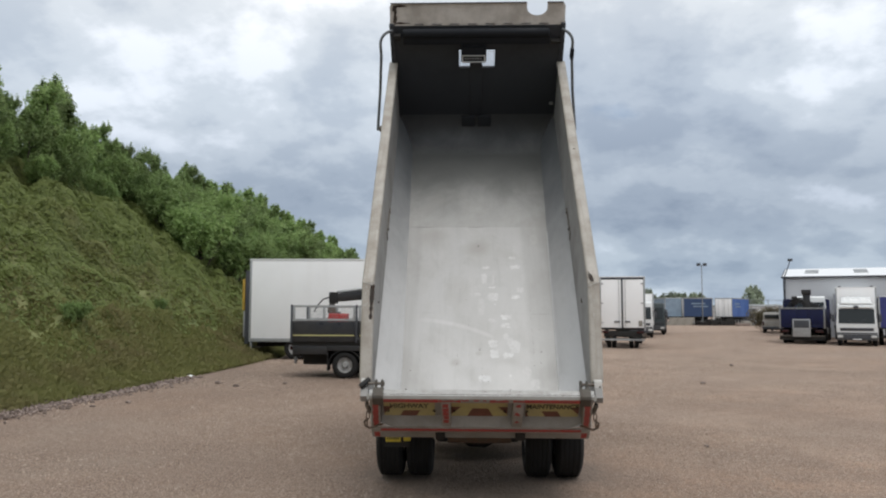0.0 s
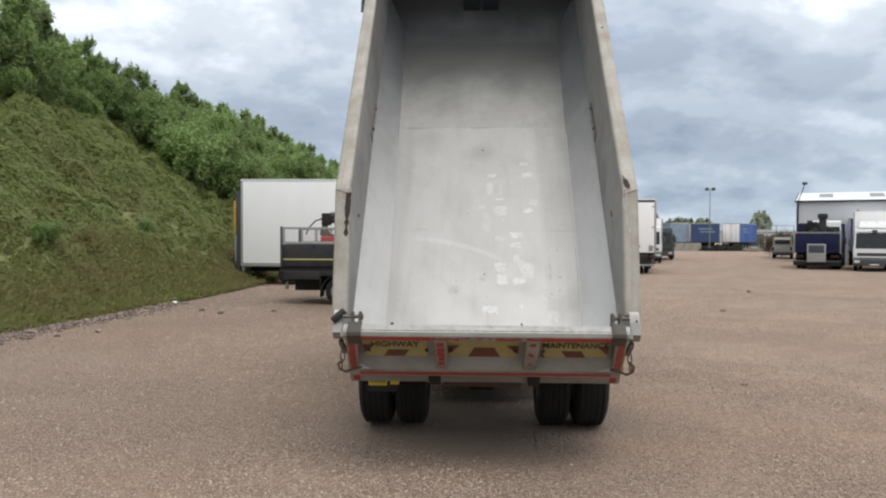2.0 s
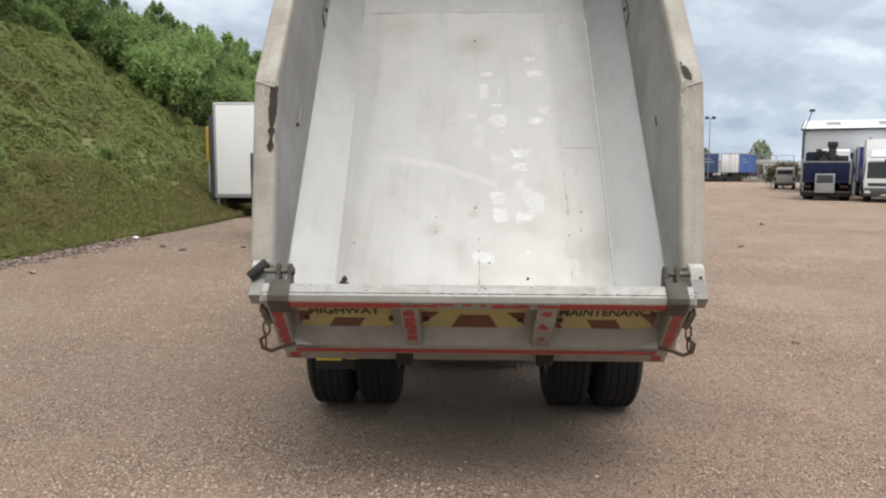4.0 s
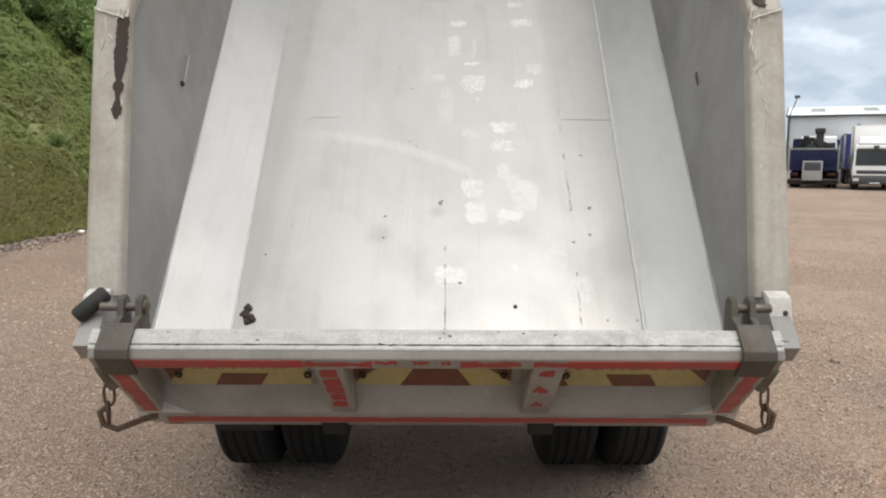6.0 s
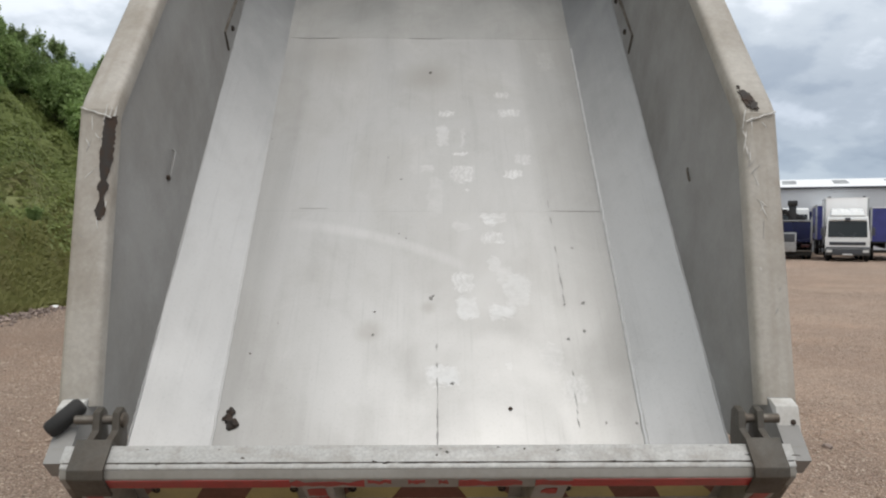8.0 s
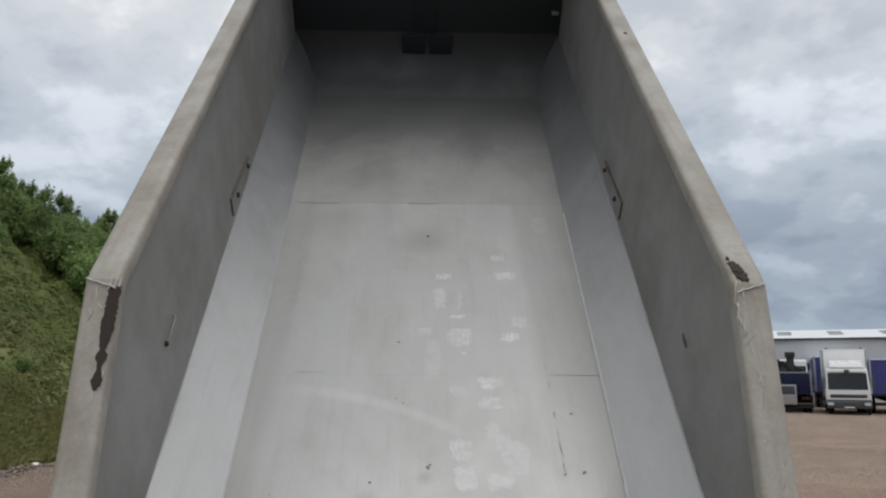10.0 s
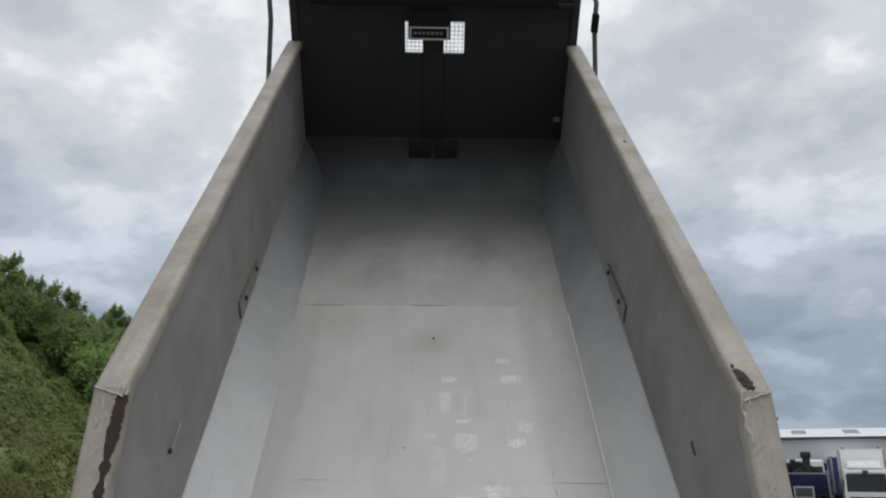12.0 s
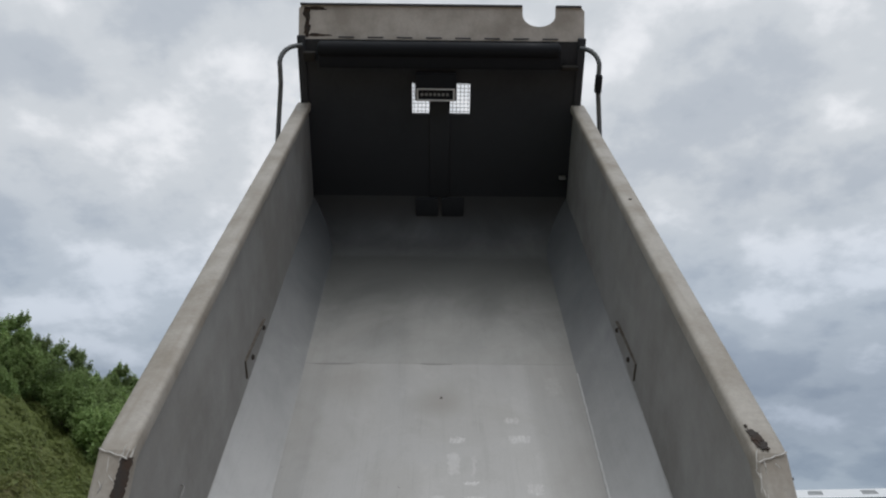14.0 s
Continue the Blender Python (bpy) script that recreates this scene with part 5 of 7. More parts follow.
    stick(tape(0.08, 0.27, 0.527, 0.569, 0.4, 4), -0.092)
    stick(tape(0.31, 0.42, 0.527, 0.569, 0.4, 41), -0.092)
    stick(tape(0.42, 0.99, 0.525, 0.570, 0.05, 5), -0.092)
    stick(tape(-1.03, 1.03, -0.046, -0.006, 0.12, 6), 0.0)
    for s in (-1, 1):
        def lean(v):
            return 0.034 * (v - 0.03) / 0.48
        stick([(s * (1.045 - lean(0.05 + 0.038 * k) + 0.004 * math.sin(k * 2.3)), 0.05 + 0.038 * k) for k in range(12)] + [(s * (1.098 - lean(0.05 + 0.038 * k) - 0.005 * math.sin(k * 1.7)), 0.05 + 0.038 * k) for k in reversed(range(12))])
    r = random.Random(44)
    for x, w in ((-0.35, 0.25), (0.365, 0.6)):
        for k in range(5):
            if w > 0.5 and k in (1, 3):
                continue
            v0 = 0.10 + 0.075 * k
            stick(tape(x - 0.033 + 0.012 * r.random(), x + 0.030 - w * 0.03 * r.random(), v0, v0 + 0.078, w, 20 + k))
    # marker boards deep behind the rail: yellow with red-brown bars, worn lettering above
    zb, zt, ub = 0.115, 0.38, 0.0735
    boards = [(-0.985, -0.466, "HIGHWAY"), (-0.30, 0.272, ""), (0.456, 0.99, "MAINTENANCE")]
    for x0, x1, word in boards:
        yb = part("marker_board", box(x0, x1, ub - 0.002, ub + 0.001, zb, zt), YELLOW_TAPE, tg, "yellow marker board", B, 0)
        if x0 < -0.5:
            bars = [[(-0.826, zb), (-0.656, zb), (-0.615, 0.198), (-0.785, 0.198)], [(x0, zb + 0.035), (x0, 0.26), (x0 + 0.095, 0.26)]]
        elif x0 < 0.4:
            bars = [[(-0.137, zb), (0.127, zb), (0.075, 0.235), (-0.085, 0.235)], [(x0, zb + 0.03), (x0, 0.26), (x0 + 0.10, 0.26)], [(x1, zb + 0.03), (x1, 0.26), (x1 - 0.10, 0.26)]]
        else:
            bars = [[(0.657, zb), (0.818, zb), (0.777, 0.198), (0.615, 0.198)], [(x1, zb + 0.035), (x1, 0.26), (x1 - 0.095, 0.26)], [(x0, zb), (x0, 0.19), (x0 + 0.035, zb)]]
        for b in bars:
            stick(b, ub - 0.002, BROWN_TAPE, "marker_bar", "", yb)
        if word:
            cu = bpy.data.curves.new("lettering", "FONT")
            cu.body, cu.size, cu.align_x, cu.extrude, cu.offset = word, 0.098, "CENTER", 0.0006, 0.0022
            tmp = bpy.data.objects.new("tmp", cu)
            scene.collection.objects.link(tmp)
            deps = bpy.context.evaluated_depsgraph_get()
            me = bpy.data.meshes.new_from_object(tmp.evaluated_get(deps))
            bpy.data.objects.remove(tmp)
            me.materials.clear()
            me.materials.append(LETTER)
            xs = [v.co.x for v in me.vertices]
            width = max(xs) - min(xs)
            goal, cxm = (0.395, -0.727) if x0 < 0 else (0.525, 0.722)
            part_mesh("lettering", me, yb, "black capitals", B @ Matrix.Translation((cxm, ub - 0.0048, 0.238)) @ Matrix.Rotation(radians(90), 4, "X") @ Matrix.Diagonal((goal / width, 1, 1, 1)))
    for x in (-0.94, -0.47, -0.27, 0.245, 0.47):
        part("tie_eye", tube([(x + 0.010 * math.cos(2 * math.pi * k / 10), 0.06, 0.205 + 0.014 * math.sin(2 * math.pi * k / 10)) for k in range(10)], 0.005, 6, loop=True), CHIP, tg, "", B)
    # straps, lugs, pins and end blocks of the top hinge
    for s in (-1, 1):
        def sx(a, b):
            return min(s * a, s * b), max(s * a, s * b)
        st = prism([(-0.104, 0.492), (-0.093, 0.492), (-0.093, 0.585), (-0.075, 0.600), (0.008, 0.600), (0.012, 0.55), (0.024, 0.55), (0.019, 0.611), (-0.082, 0.611), (-0.104, 0.592)], "x", *sx(0.955, 1.060), 0.002)
        part("hinge_strap", st, STRAP, tg, "brown steel hinge strap", B, 50)
        for a in (0.985, 1.045):
            lug = prism([(0.01, 0.52), (0.06, 0.45), (0.10, 0.46), (0.165, 0.535), (0.162, 0.565), (0.13, 0.582), (0.085, 0.55), (0.02, 0.575)], "x", *sx(a - 0.011, a + 0.011), 0.003)
            part("hinge_lug", lug, STRAP, tg, "", B)
        part("hinge_pin", turned([(0, 0.018), (0.004, 0.024), (0.02, 0.024), (0.022, 0.015), (0.13 if s > 0 else 0.16, 0.015)], (s * (0.962 if s < 0 else 0.985), 0.128, 0.542), (s * 1.2, 0.128, 0.542), 12), STEEL, tg, "", B)
        blk = prism([(0.012, 0.405), (0.10, 0.40), (0.23, 0.455), (0.225, 0.51), (0.18, 0.53), (0.02, 0.44)], "x", *sx(1.128, 1.205), 0.006)
        hb = part("hinge_block", blk, BLOCK_PAINT, lorry, "chipped white hinge block", B)
        for a, u in ((1.155, 0.07), (1.18, 0.135)):
            v = 0.44 + (u - 0.02) * 0.5625
            part("block_bolt", turned([(-0.004, 0.009), (0.004, 0.009), (0.006, 0.005)], (s * a, u, v), (s * a, u - 0.49, v + 0.87), 8), CHIP, hb, "", B)
    # rubber buffer lying on one block
    part("rubber_buffer", turned([(0, 0.024), (0.010, 0.029), (0.115, 0.029), (0.125, 0.022)], (-1.205, 0.10, 0.520), (-1.11, 0.185, 0.553), 14), RUBBER, lorry, "black rubber buffer", B)
    # hanging chains and drop hooks at the lower corners
    for s in (-1, 1):
        top = B @ Vector((s * 1.130, -0.01, 0.345))
        part("chain_lug", box(-0.018, 0.018, -0.03, 0.035, -0.06, 0.05, 0.008), STEEL, tg, "", Matrix.Translation(top) @ pose(0, 0, 0, TILT - 20, s * 18, 0))
        z = top.z - 0.05
        for k in range(2):
            ring = []
            for q in range(12):
                a = 2 * math.pi * q / 12
                ring.append((0.017 * math.cos(a), 0, 0.030 * math.sin(a) + (0.010 if math.sin(a) > 0 else -0.010)))
            part("chain_link", tube(ring, 0.0055, 6, loop=True), CHAIN, tg, "rusty chain link" if k == 0 else "", Matrix.Translation((top.x + s * 0.006 * k, top.y + 0.004, z - 0.03 - 0.066 * k)) @ pose(0, 0, 0, 0, 0, 20 + 85 * k))
        x0, zz = top.x + s * 0.01, z - 0.105
        hook = [(x0 - s * 0.005, top.y + 0.005, zz + 0.035), (x0 + s * 0.024, top.y, zz + 0.012), (x0 + s * 0.014, top.y, zz - 0.03), (x0 - s * 0.03, top.y + 0.01, zz - 0.052), (x0 - s * 0.11, top.y + 0.05, zz - 0.028), (x0 - s * 0.15, top.y + 0.07, zz - 0.024)]
        part("drop_hook", tube(hook, 0.011, 8), CHAIN, tg, "bent steel drop hook", Matrix())


def wheel(parent, x0, x1, y, r, out=1, tyre_mat=None):
    """A tyre with tread grooves between x0 and x1, with its rim and hub."""
    w = x1 - x0
    prof = [(0.02, r * 0.58), (0.0, r * 0.66), (0.005, r * 0.86), (0.03, r * 0.965), (0.05, r)]
    for k in range(4):
        a = 0.05 + (w - 0.10) * (k + 0.5) / 4
        prof += [(a - 0.012, r), (a - 0.008, r - 0.008), (a + 0.008, r - 0.008), (a + 0.012, r)]
    prof += [(w - 0.05, r), (w - 0.03, r * 0.965), (w - 0.005, r * 0.86), (w, r * 0.66), (w - 0.02, r * 0.58)]
    M = PLACED[parent]
    rim_bm = turned([(0.0, 0.02), (0.0, r * 0.16), (0.05, r * 0.2), (0.08, r * 0.30), (0.07, r * 0.47), (0.02, r * 0.56), (0.02, r * 0.60), (w - 0.03, r * 0.60), (w - 0.03, 0.02)],
                    ((x1, y, r) if out > 0 else (x0, y, r)), ((x0, y, r) if out > 0 else (x1, y, r)), 24)
    wh = part("wheel", rim_bm, RIM, parent, "", M)
    part("tyre", turned(prof + prof[:1], (x0, y, r), (x1, y, r), 30, None, False), tyre_mat or TYRE, wh, "dusty black tyre", M, 40)
    return wh


def running_gear():
    at = PLACED[lorry]
    for s in (-1, 1):
        wheel(lorry, *((0.90, 1.225) if s > 0 else (-1.21, -0.89)), 0.09, 0.50, s)
        wheel(lorry, *((0.545, 0.855) if s > 0 else (-0.855, -0.545)), 0.09, 0.50, s)
        part("chassis_rail", box(s * 0.41 - 0.04, s * 0.41 + 0.04, -0.85, 5.2, 0.66, 0.86, 0.012), CHASSIS, lorry, "", at)
        part("hinge_bracket", prism([(-1.20, 0.72), (-1.08, 0.69), (-0.8, 0.86), (-1.25, 0.82)], "x", s * 0.47 - 0.02, s * 0.47 + 0.02, 0.01), STEEL, lorry, "pale greasy hinge bracket", at)
        part("spring", loft([[(s * 0.48 - 0.04, y, 0.50 + 0.16 * (y / 0.7) ** 2), (s * 0.48 + 0.04, y, 0.50 + 0.16 * (y / 0.7) ** 2), (s * 0.48 + 0.04, y, 0.60 + 0.10 * (y / 0.7) ** 2), (s * 0.48 - 0.04, y, 0.60 + 0.10 * (y / 0.7) ** 2)] for y in (-0.7, -0.35, 0, 0.35, 0.7)]), CHASSIS, lorry, "", at)
        part("mudguard", loft([[(s * 0.53, 0.60 * math.cos(a), 0.5 + 0.57 * math.sin(a)), (s * 1.22, 0.60 * math.cos(a), 0.5 + 0.57 * math.sin(a)), (s * 1.22, 0.585 * math.cos(a), 0.5 + 0.555 * math.sin(a)), (s * 0.53, 0.585 * math.cos(a), 0.5 + 0.555 * math.sin(a))] for a in [math.pi * k / 10 for k in range(1, 10)]]), RUBBER, lorry, "", at)
        part("tail_lamp", box(min(s * 0.62, s * 0.98), max(s * 0.62, s * 0.98), -0.76, -0.70, 0.60, 0.70, 0.015), LAMP_RED, lorry, "", at)
    part("axle", turned([(0, 0.07), (0.6, 0.075), (0.75, 0.16), (0.95, 0.17), (1.1, 0.075), (1.72, 0.07)], (-0.86, 0.09, 0.5), (0.86, 0.09, 0.5), 16), CHASSIS, lorry, "", at)
    part("differential", turned([(0, 0.06), (0.06, 0.10), (0.16, 0.13), (0.3, 0.13), (0.42, 0.08)], (0.0, -0.10, 0.56), (0.0, 0.4, 0.56), 18), CHASSIS, lorry, "", at)
    part("crossmember", box(-0.62, 0.62, -1.10, -1.02, 0.70, 0.84, 0.015), CHASSIS, lorry, "", at)
    part("underrun_bar", box(-1.05, 1.05, -0.55, -0.47, 0.60, 0.68, 0.012), CHASSIS, lorry, "", at)
    part("hinge_shaft", tube([(-0.7, -1.2, 0.78), (0.7, -1.2, 0.78)], 0.035, 12), STEEL, lorry, "", at)
    # added dark filler: blackens the gap between the wheels and blocks light
    part("underslung_tank", box(-0.56, 0.56, 0.95, 2.5, 0.24, 0.80, 0.06, 3), CHASSIS, lorry, "", at)
    part("tow_member", box(-0.36, 0.36, -0.62, -0.50, 0.50, 0.70, 0.02), CHAIN, lorry, "rusty brown towing member", at)
    for s in (-1, 1):
        part("spring_hanger", box(s * 0.47 - 0.04, s * 0.47 + 0.04, -0.66, -0.60, 0.54, 0.66, 0.01), GALV, lorry, "dull pale spring hanger", at)
    part("small_plate", box(-0.85, -0.77, -0.742, -0.732, 0.54, 0.64, 0.003), PLATE, lorry, "", at)
    plate = part("number_plate", box(-1.05, -0.88, -0.742, -0.732, 0.53, 0.64, 0.003), PLATE, lorry, "yellow plate with dark bars", at)
    for k in range(6):
        x = -1.035 + 0.024 * k
        part("plate_bar", box(x, x + 0.014, -0.7445, -0.7422, 0.555, 0.615), LETTER, plate, "", at)
    part("plate_holder", box(-1.06, -0.79, -0.732, -0.7205, 0.47, 0.62, 0.004), CHASSIS, lorry, "", at)
    # the rest of the lorry, unseen ahead of the raised body; blocks light underneath
    for s in (-1, 1):
        part("fuel_tank", box(min(s * 0.5, s * 1.1), max(s * 0.5, s * 1.1), 1.0, 2.6, 0.38, 0.95, 0.08, 3), CHASSIS, lorry, "", at)
        wheel(lorry, *((0.87, 1.17) if s > 0 else (-1.17, -0.87)), 4.3, 0.50, s)
    part("front_axle", tube([(-0.9, 4.3, 0.5), (0.9, 4.3, 0.5)], 0.07, 10), CHASSIS, lorry, "", at)
    part("gearbox", box(-0.3, 0.3, 2.6, 4.6, 0.42, 0.9, 0.1, 3), CHASSIS, lorry, "", at)
    cabin = part("cab", loft([[(-1.16, y, 0.75), (1.16, y, 0.75), (1.16, y, 1.5), (1.10, y, z), (-1.10, y, z), (-1.16, y, 1.5)] for y, z in ((3.75, 2.6), (4.0, 2.72), (5.1, 2.68), (5.42, 1.6), (5.46, 1.5))], r=0.03), WHITE_PAINT, lorry, "white forward-control cab", at, 30)
    part("bumper", box(-1.17, 1.17, 5.2, 5.6, 0.38, 0.75, 0.05, 3), DARK_TRIM, lorry, "", at)
    # telescopic ram that holds the body up
    foot, head = Vector((0, 3.0, 0.75)), B @ Vector((0, LENGTH - 0.55, -0.2)) - Vector((0, 1.42, 0))
    d = head - foot
    n = d.length
    part("hoist_ram", turned([(0, 0.11), (n * 0.35, 0.11), (n * 0.351, 0.09), (n * 0.65, 0.09), (n * 0.651, 0.07), (n, 0.07)], foot, head, 18), STEEL, lorry, "greasy telescopic ram", at)
    part("ram_cradle", box(-0.37, 0.37, 2.85, 3.15, 0.64, 0.78, 0.015), CHASSIS, lorry, "", at)


bed()
side(-1)
side(1)
wear()
headboard()
tailgate()
running_gear()


# ---- parked vehicles and buildings ----
NEARER = Matrix.Diagonal((0.9, 0.9, 0.95, 1))     # the smaller class of lorry, and the shed behind it


def chassis(v, length, width, z=0.62):
    for s in (-1, 1):
        part("chassis_rail", box(s * 0.38 - 0.035, s * 0.38 + 0.035, 0.15, length, z, z + 0.2, 0.01), CHASSIS, v)
    for y in (0.3, length * 0.5, length - 0.4):
        part("crossmember", box(-0.38, 0.38, y - 0.05, y + 0.05, z + 0.02, z + 0.18, 0.01), CHASSIS, v)


def axle(v, y, r, half, dual=True):
    part("axle", tube([(-half + 0.1, y, r), (half - 0.1, y, r)], 0.06, 10), CHASSIS, v)
    for s in (-1, 1):
        w = 0.24
        wheel(v, *((half - w, half) if s > 0 else (-half, -half + w)), y, r, s)
        if dual:
            wheel(v, *((half - 2 * w - 0.04, half - w - 0.04) if s > 0 else (-half + w + 0.04, -half + 2 * w + 0.04)), y, r, s)


def box_body(v, x, y0, y1, z0, z1, rear_doors=True, panel=None, ribs=0):
    """A box body: side, front and roof panels, aluminium corner posts and rails, and a pair of rear doors with their locking bars."""
    panel = panel or WHITE_GRP
    for s in (-1, 1):
        part("side_panel", box(min(s * (x - 0.05), s * x), max(s * (x - 0.05), s * x), y0 + 0.09, y1 - 0.09, z0 + 0.14, z1 - 0.08, 0.004), panel, v)
        part("lower_rail", box(min(s * (x - 0.07), s * (x + 0.012)), max(s * (x - 0.07), s * (x + 0.012)), y0, y1, z0, z0 + 0.137, 0.012), ALU, v)
        part("upper_rail", box(min(s * (x - 0.07), s * (x + 0.012)), max(s * (x - 0.07), s * (x + 0.012)), y0, y1, z1 - 0.078, z1, 0.02), WHITE_PAINT, v)
        for y in (y0, y1 - 0.088):
            part("corner_post", box(min(s * (x - 0.09), s * (x + 0.014)), max(s * (x - 0.09), s * (x + 0.014)), y, y + 0.088, z0 + 0.138, z1 - 0.079, 0.015), ALU, v)
    part("roof_panel", box(-x + 0.07, x - 0.07, y0, y1, z1 - 0.05, z1 - 0.008, 0.006), WHITE_GRP, v)
    part("front_panel", box(-x + 0.09, x - 0.09, y1 - 0.06, y1 - 0.01, z0, z1 - 0.052, 0.006), panel, v)
    part("load_floor", box(-x + 0.07, x - 0.07, y0 + 0.061, y1 - 0.061, z0 + 0.02, z0 + 0.12), CHASSIS, v)
    if not rear_doors:
        part("end_panel", box(-x + 0.09, x - 0.09, y0 + 0.01, y0 + 0.06, z0, z1 - 0.052, 0.006), panel, v)
    if rear_doors:
        part("rear_header", box(-x + 0.09, x - 0.09, y0, y0 + 0.06, z1 - 0.17, z1 - 0.052, 0.01), DARK_TRIM, v)
        for s in (-1, 1):
            d = part("rear_door", box(min(s * 0.012, s * (x - 0.095)), max(s * 0.012, s * (x - 0.095)), y0 + 0.005, y0 + 0.05, z0 + 0.14, z1 - 0.175, 0.012), WHITE_GRP, v, "white rear door")
            part("door_seal", box(min(s * 0.0, s * 0.05), max(s * 0.0, s * 0.05), y0 - 0.004, y0 + 0.004, z0 + 0.14, z1 - 0.175, 0.003), DARK_TRIM, d)
            part("locking_bar", tube([(s * 0.16, y0 - 0.03, z0 + 0.10), (s * 0.16, y0 - 0.03, z1 - 0.14)], 0.014, 8), ALU, d)
            part("door_handle", box(min(s * 0.12, s * 0.42), max(s * 0.12, s * 0.42), y0 - 0.05, y0 - 0.001, z0 + 0.42, z0 + 0.50, 0.01), DARK_TRIM, d)
            for k in range(3):
                z = z0 + 0.4 + (z1 - z0 - 0.8) * k / 2
                part("hinge", box(min(s * (x - 0.22), s * (x - 0.02)), max(s * (x - 0.22), s * (x - 0.02)), y0 - 0.012, y0 + 0.004, z - 0.03, z + 0.03, 0.004), ALU, d)


def cab_front(v, y, half, z_top, paint, dark=None, screen_top=None):
    """A forward-control cab, its face towards -y: screen, grille, bumper, lamps, mirrors, wipers."""
    dark = dark or DARK_TRIM
    st = screen_top or z_top - 0.42
    d = 1.75
    secs = []
    for yy, zt, inset in ((y, 1.30, 0.03), (y + 0.02, 1.42, 0.02), (y + 0.22, z_top - 0.12, 0.09), (y + 0.42, z_top, 0.12), (y + d, z_top, 0.10)):
        w = half
        secs.append([(-w, yy, 0.52), (w, yy, 0.52), (w, yy, min(1.3, zt)), (w - inset, yy, zt), (-w + inset, yy, zt), (-w, yy, min(1.3, zt))])
    cabin = part("cab", loft(secs, r=0.02), paint, v, "", None, 30)
    # windscreen sits on the raked face
    scr = [(-half + 0.14, y - 0.004, 1.40), (half - 0.14, y - 0.004, 1.40), (half - 0.16, y + 0.02 + 0.20 * (st - 1.42) / (z_top - 0.12 - 1.42) - 0.004, st), (-half + 0.16, y + 0.02 + 0.20 * (st - 1.42) / (z_top - 0.12 - 1.42) - 0.004, st)]
    scr2 = [(p[0], p[1] + 0.03, p[2]) for p in scr]
    part("windscreen", loft([scr, scr2]), GLASS, v, "dark windscreen", None, 0)
    part("grille", box(-half + 0.22, half - 0.22, y - 0.02, y + 0.02, 0.94, 1.13, 0.02), dark, v)
    for k in range(3):
        part("grille_bar", box(-half + 0.26, half - 0.26, y - 0.028, y - 0.02, 0.975 + 0.05 * k, 0.984 + 0.045 * k), GREY_BUMPER, v)
    part("bumper", box(-half - 0.01, half + 0.01, y - 0.09, y + 0.25, 0.36, 0.74, 0.05, 3), GREY_BUMPER, v)
    part("bumper_inset", box(-half + 0.42, half - 0.42, y - 0.10, y - 0.085, 0.46, 0.64, 0.012), dark, v)
    part("step_panel", box(-half + 0.02, half - 0.02, y - 0.012, y + 0.01, 0.755, 0.84, 0.01), dark, v)
    for s in (-1, 1):
        part("headlamp", box(min(s * (half - 0.38), s * (half - 0.05)), max(s * (half - 0.38), s * (half - 0.05)), y - 0.105, y - 0.02, 0.52, 0.68, 0.03), LAMP_CLEAR, v, "clear headlamp")
        mir = part("mirror", box(min(s * (half + 0.08), s * (half + 0.26)), max(s * (half + 0.08), s * (half + 0.26)), y + 0.02, y + 0.12, 1.50, 1.95, 0.03), dark, v, "black door mirror")
        part("mirror_arm", tube([(s * (half - 0.08), y + 0.22, 2.02), (s * (half + 0.16), y + 0.09, 1.98), (s * (half + 0.16), y + 0.09, 1.90)], 0.014, 6), dark, mir)
        part("wiper", tube([(s * 0.12, y - 0.012, 1.41), (s * 0.5, y + 0.045, 1.66)], 0.010, 5), dark, v)
        part("side_window", box(min(s * (half - 0.035), s * (half + 0.002)), max(s * (half - 0.035), s * (half + 0.002)), y + 0.45, y + 1.25, 1.42, 2.0, 0.01), GLASS, v)
    part("number_plate", box(-0.26, 0.26, y - 0.104, y - 0.1005, 0.40, 0.45, 0.001), WHITE_GRP, v)
    return cabin


# white box lorry, side on, behind the black dropside
van = thing("box_lorry", "white high-sided box lorry parked by the bank", "lorry", pose(-9.02, 23.62, 0, 0, 0, -90))
box_body(van, 1.22, 0.0, 7.6, 0.72, 4.08)
chassis(van, 8.6, 1.2, 0.5)
axle(van, 1.9, 0.46, 1.16)
axle(van, 6.8, 0.46, 1.16, False)
for s in (-1, 1):
    col = part("lift_column", box(s * 1.05 - 0.06, s * 1.05 + 0.06, -0.20, -0.04, 0.62, 3.6, 0.02), DARK_TRIM, van, "dark tail lift column")
    part("warning_board", box(s * 1.05 - 0.11, s * 1.05 + 0.11, -0.30, -0.205, 2.0, 3.25, 0.015), YELLOW_PAINT, col, "worn yellow tail lift board")
    part("prop_leg", box(s * 1.16 - 0.03, s * 1.16 + 0.03, 0.06, 0.14, 0.0, 0.74, 0.008), GALV, van, "white prop leg")
part("lift_platform", box(-1.1, 1.1, -0.26, -0.205, 0.9, 1.95, 0.012), ALU, van)
part("under_run", box(-1.1, 1.1, 0.02, 0.1, 0.42, 0.52, 0.01), ALU, van)
for y in (2.8, 3.4, 4.0, 4.6):
    part("side_guard_stay", box(1.1, 1.15, y - 0.03, y + 0.03, 0.42, 0.75, 0.006), ALU, van)
part("side_guard", box(1.15, 1.18, 2.7, 5.6, 0.42, 0.52, 0.008), ALU, van)

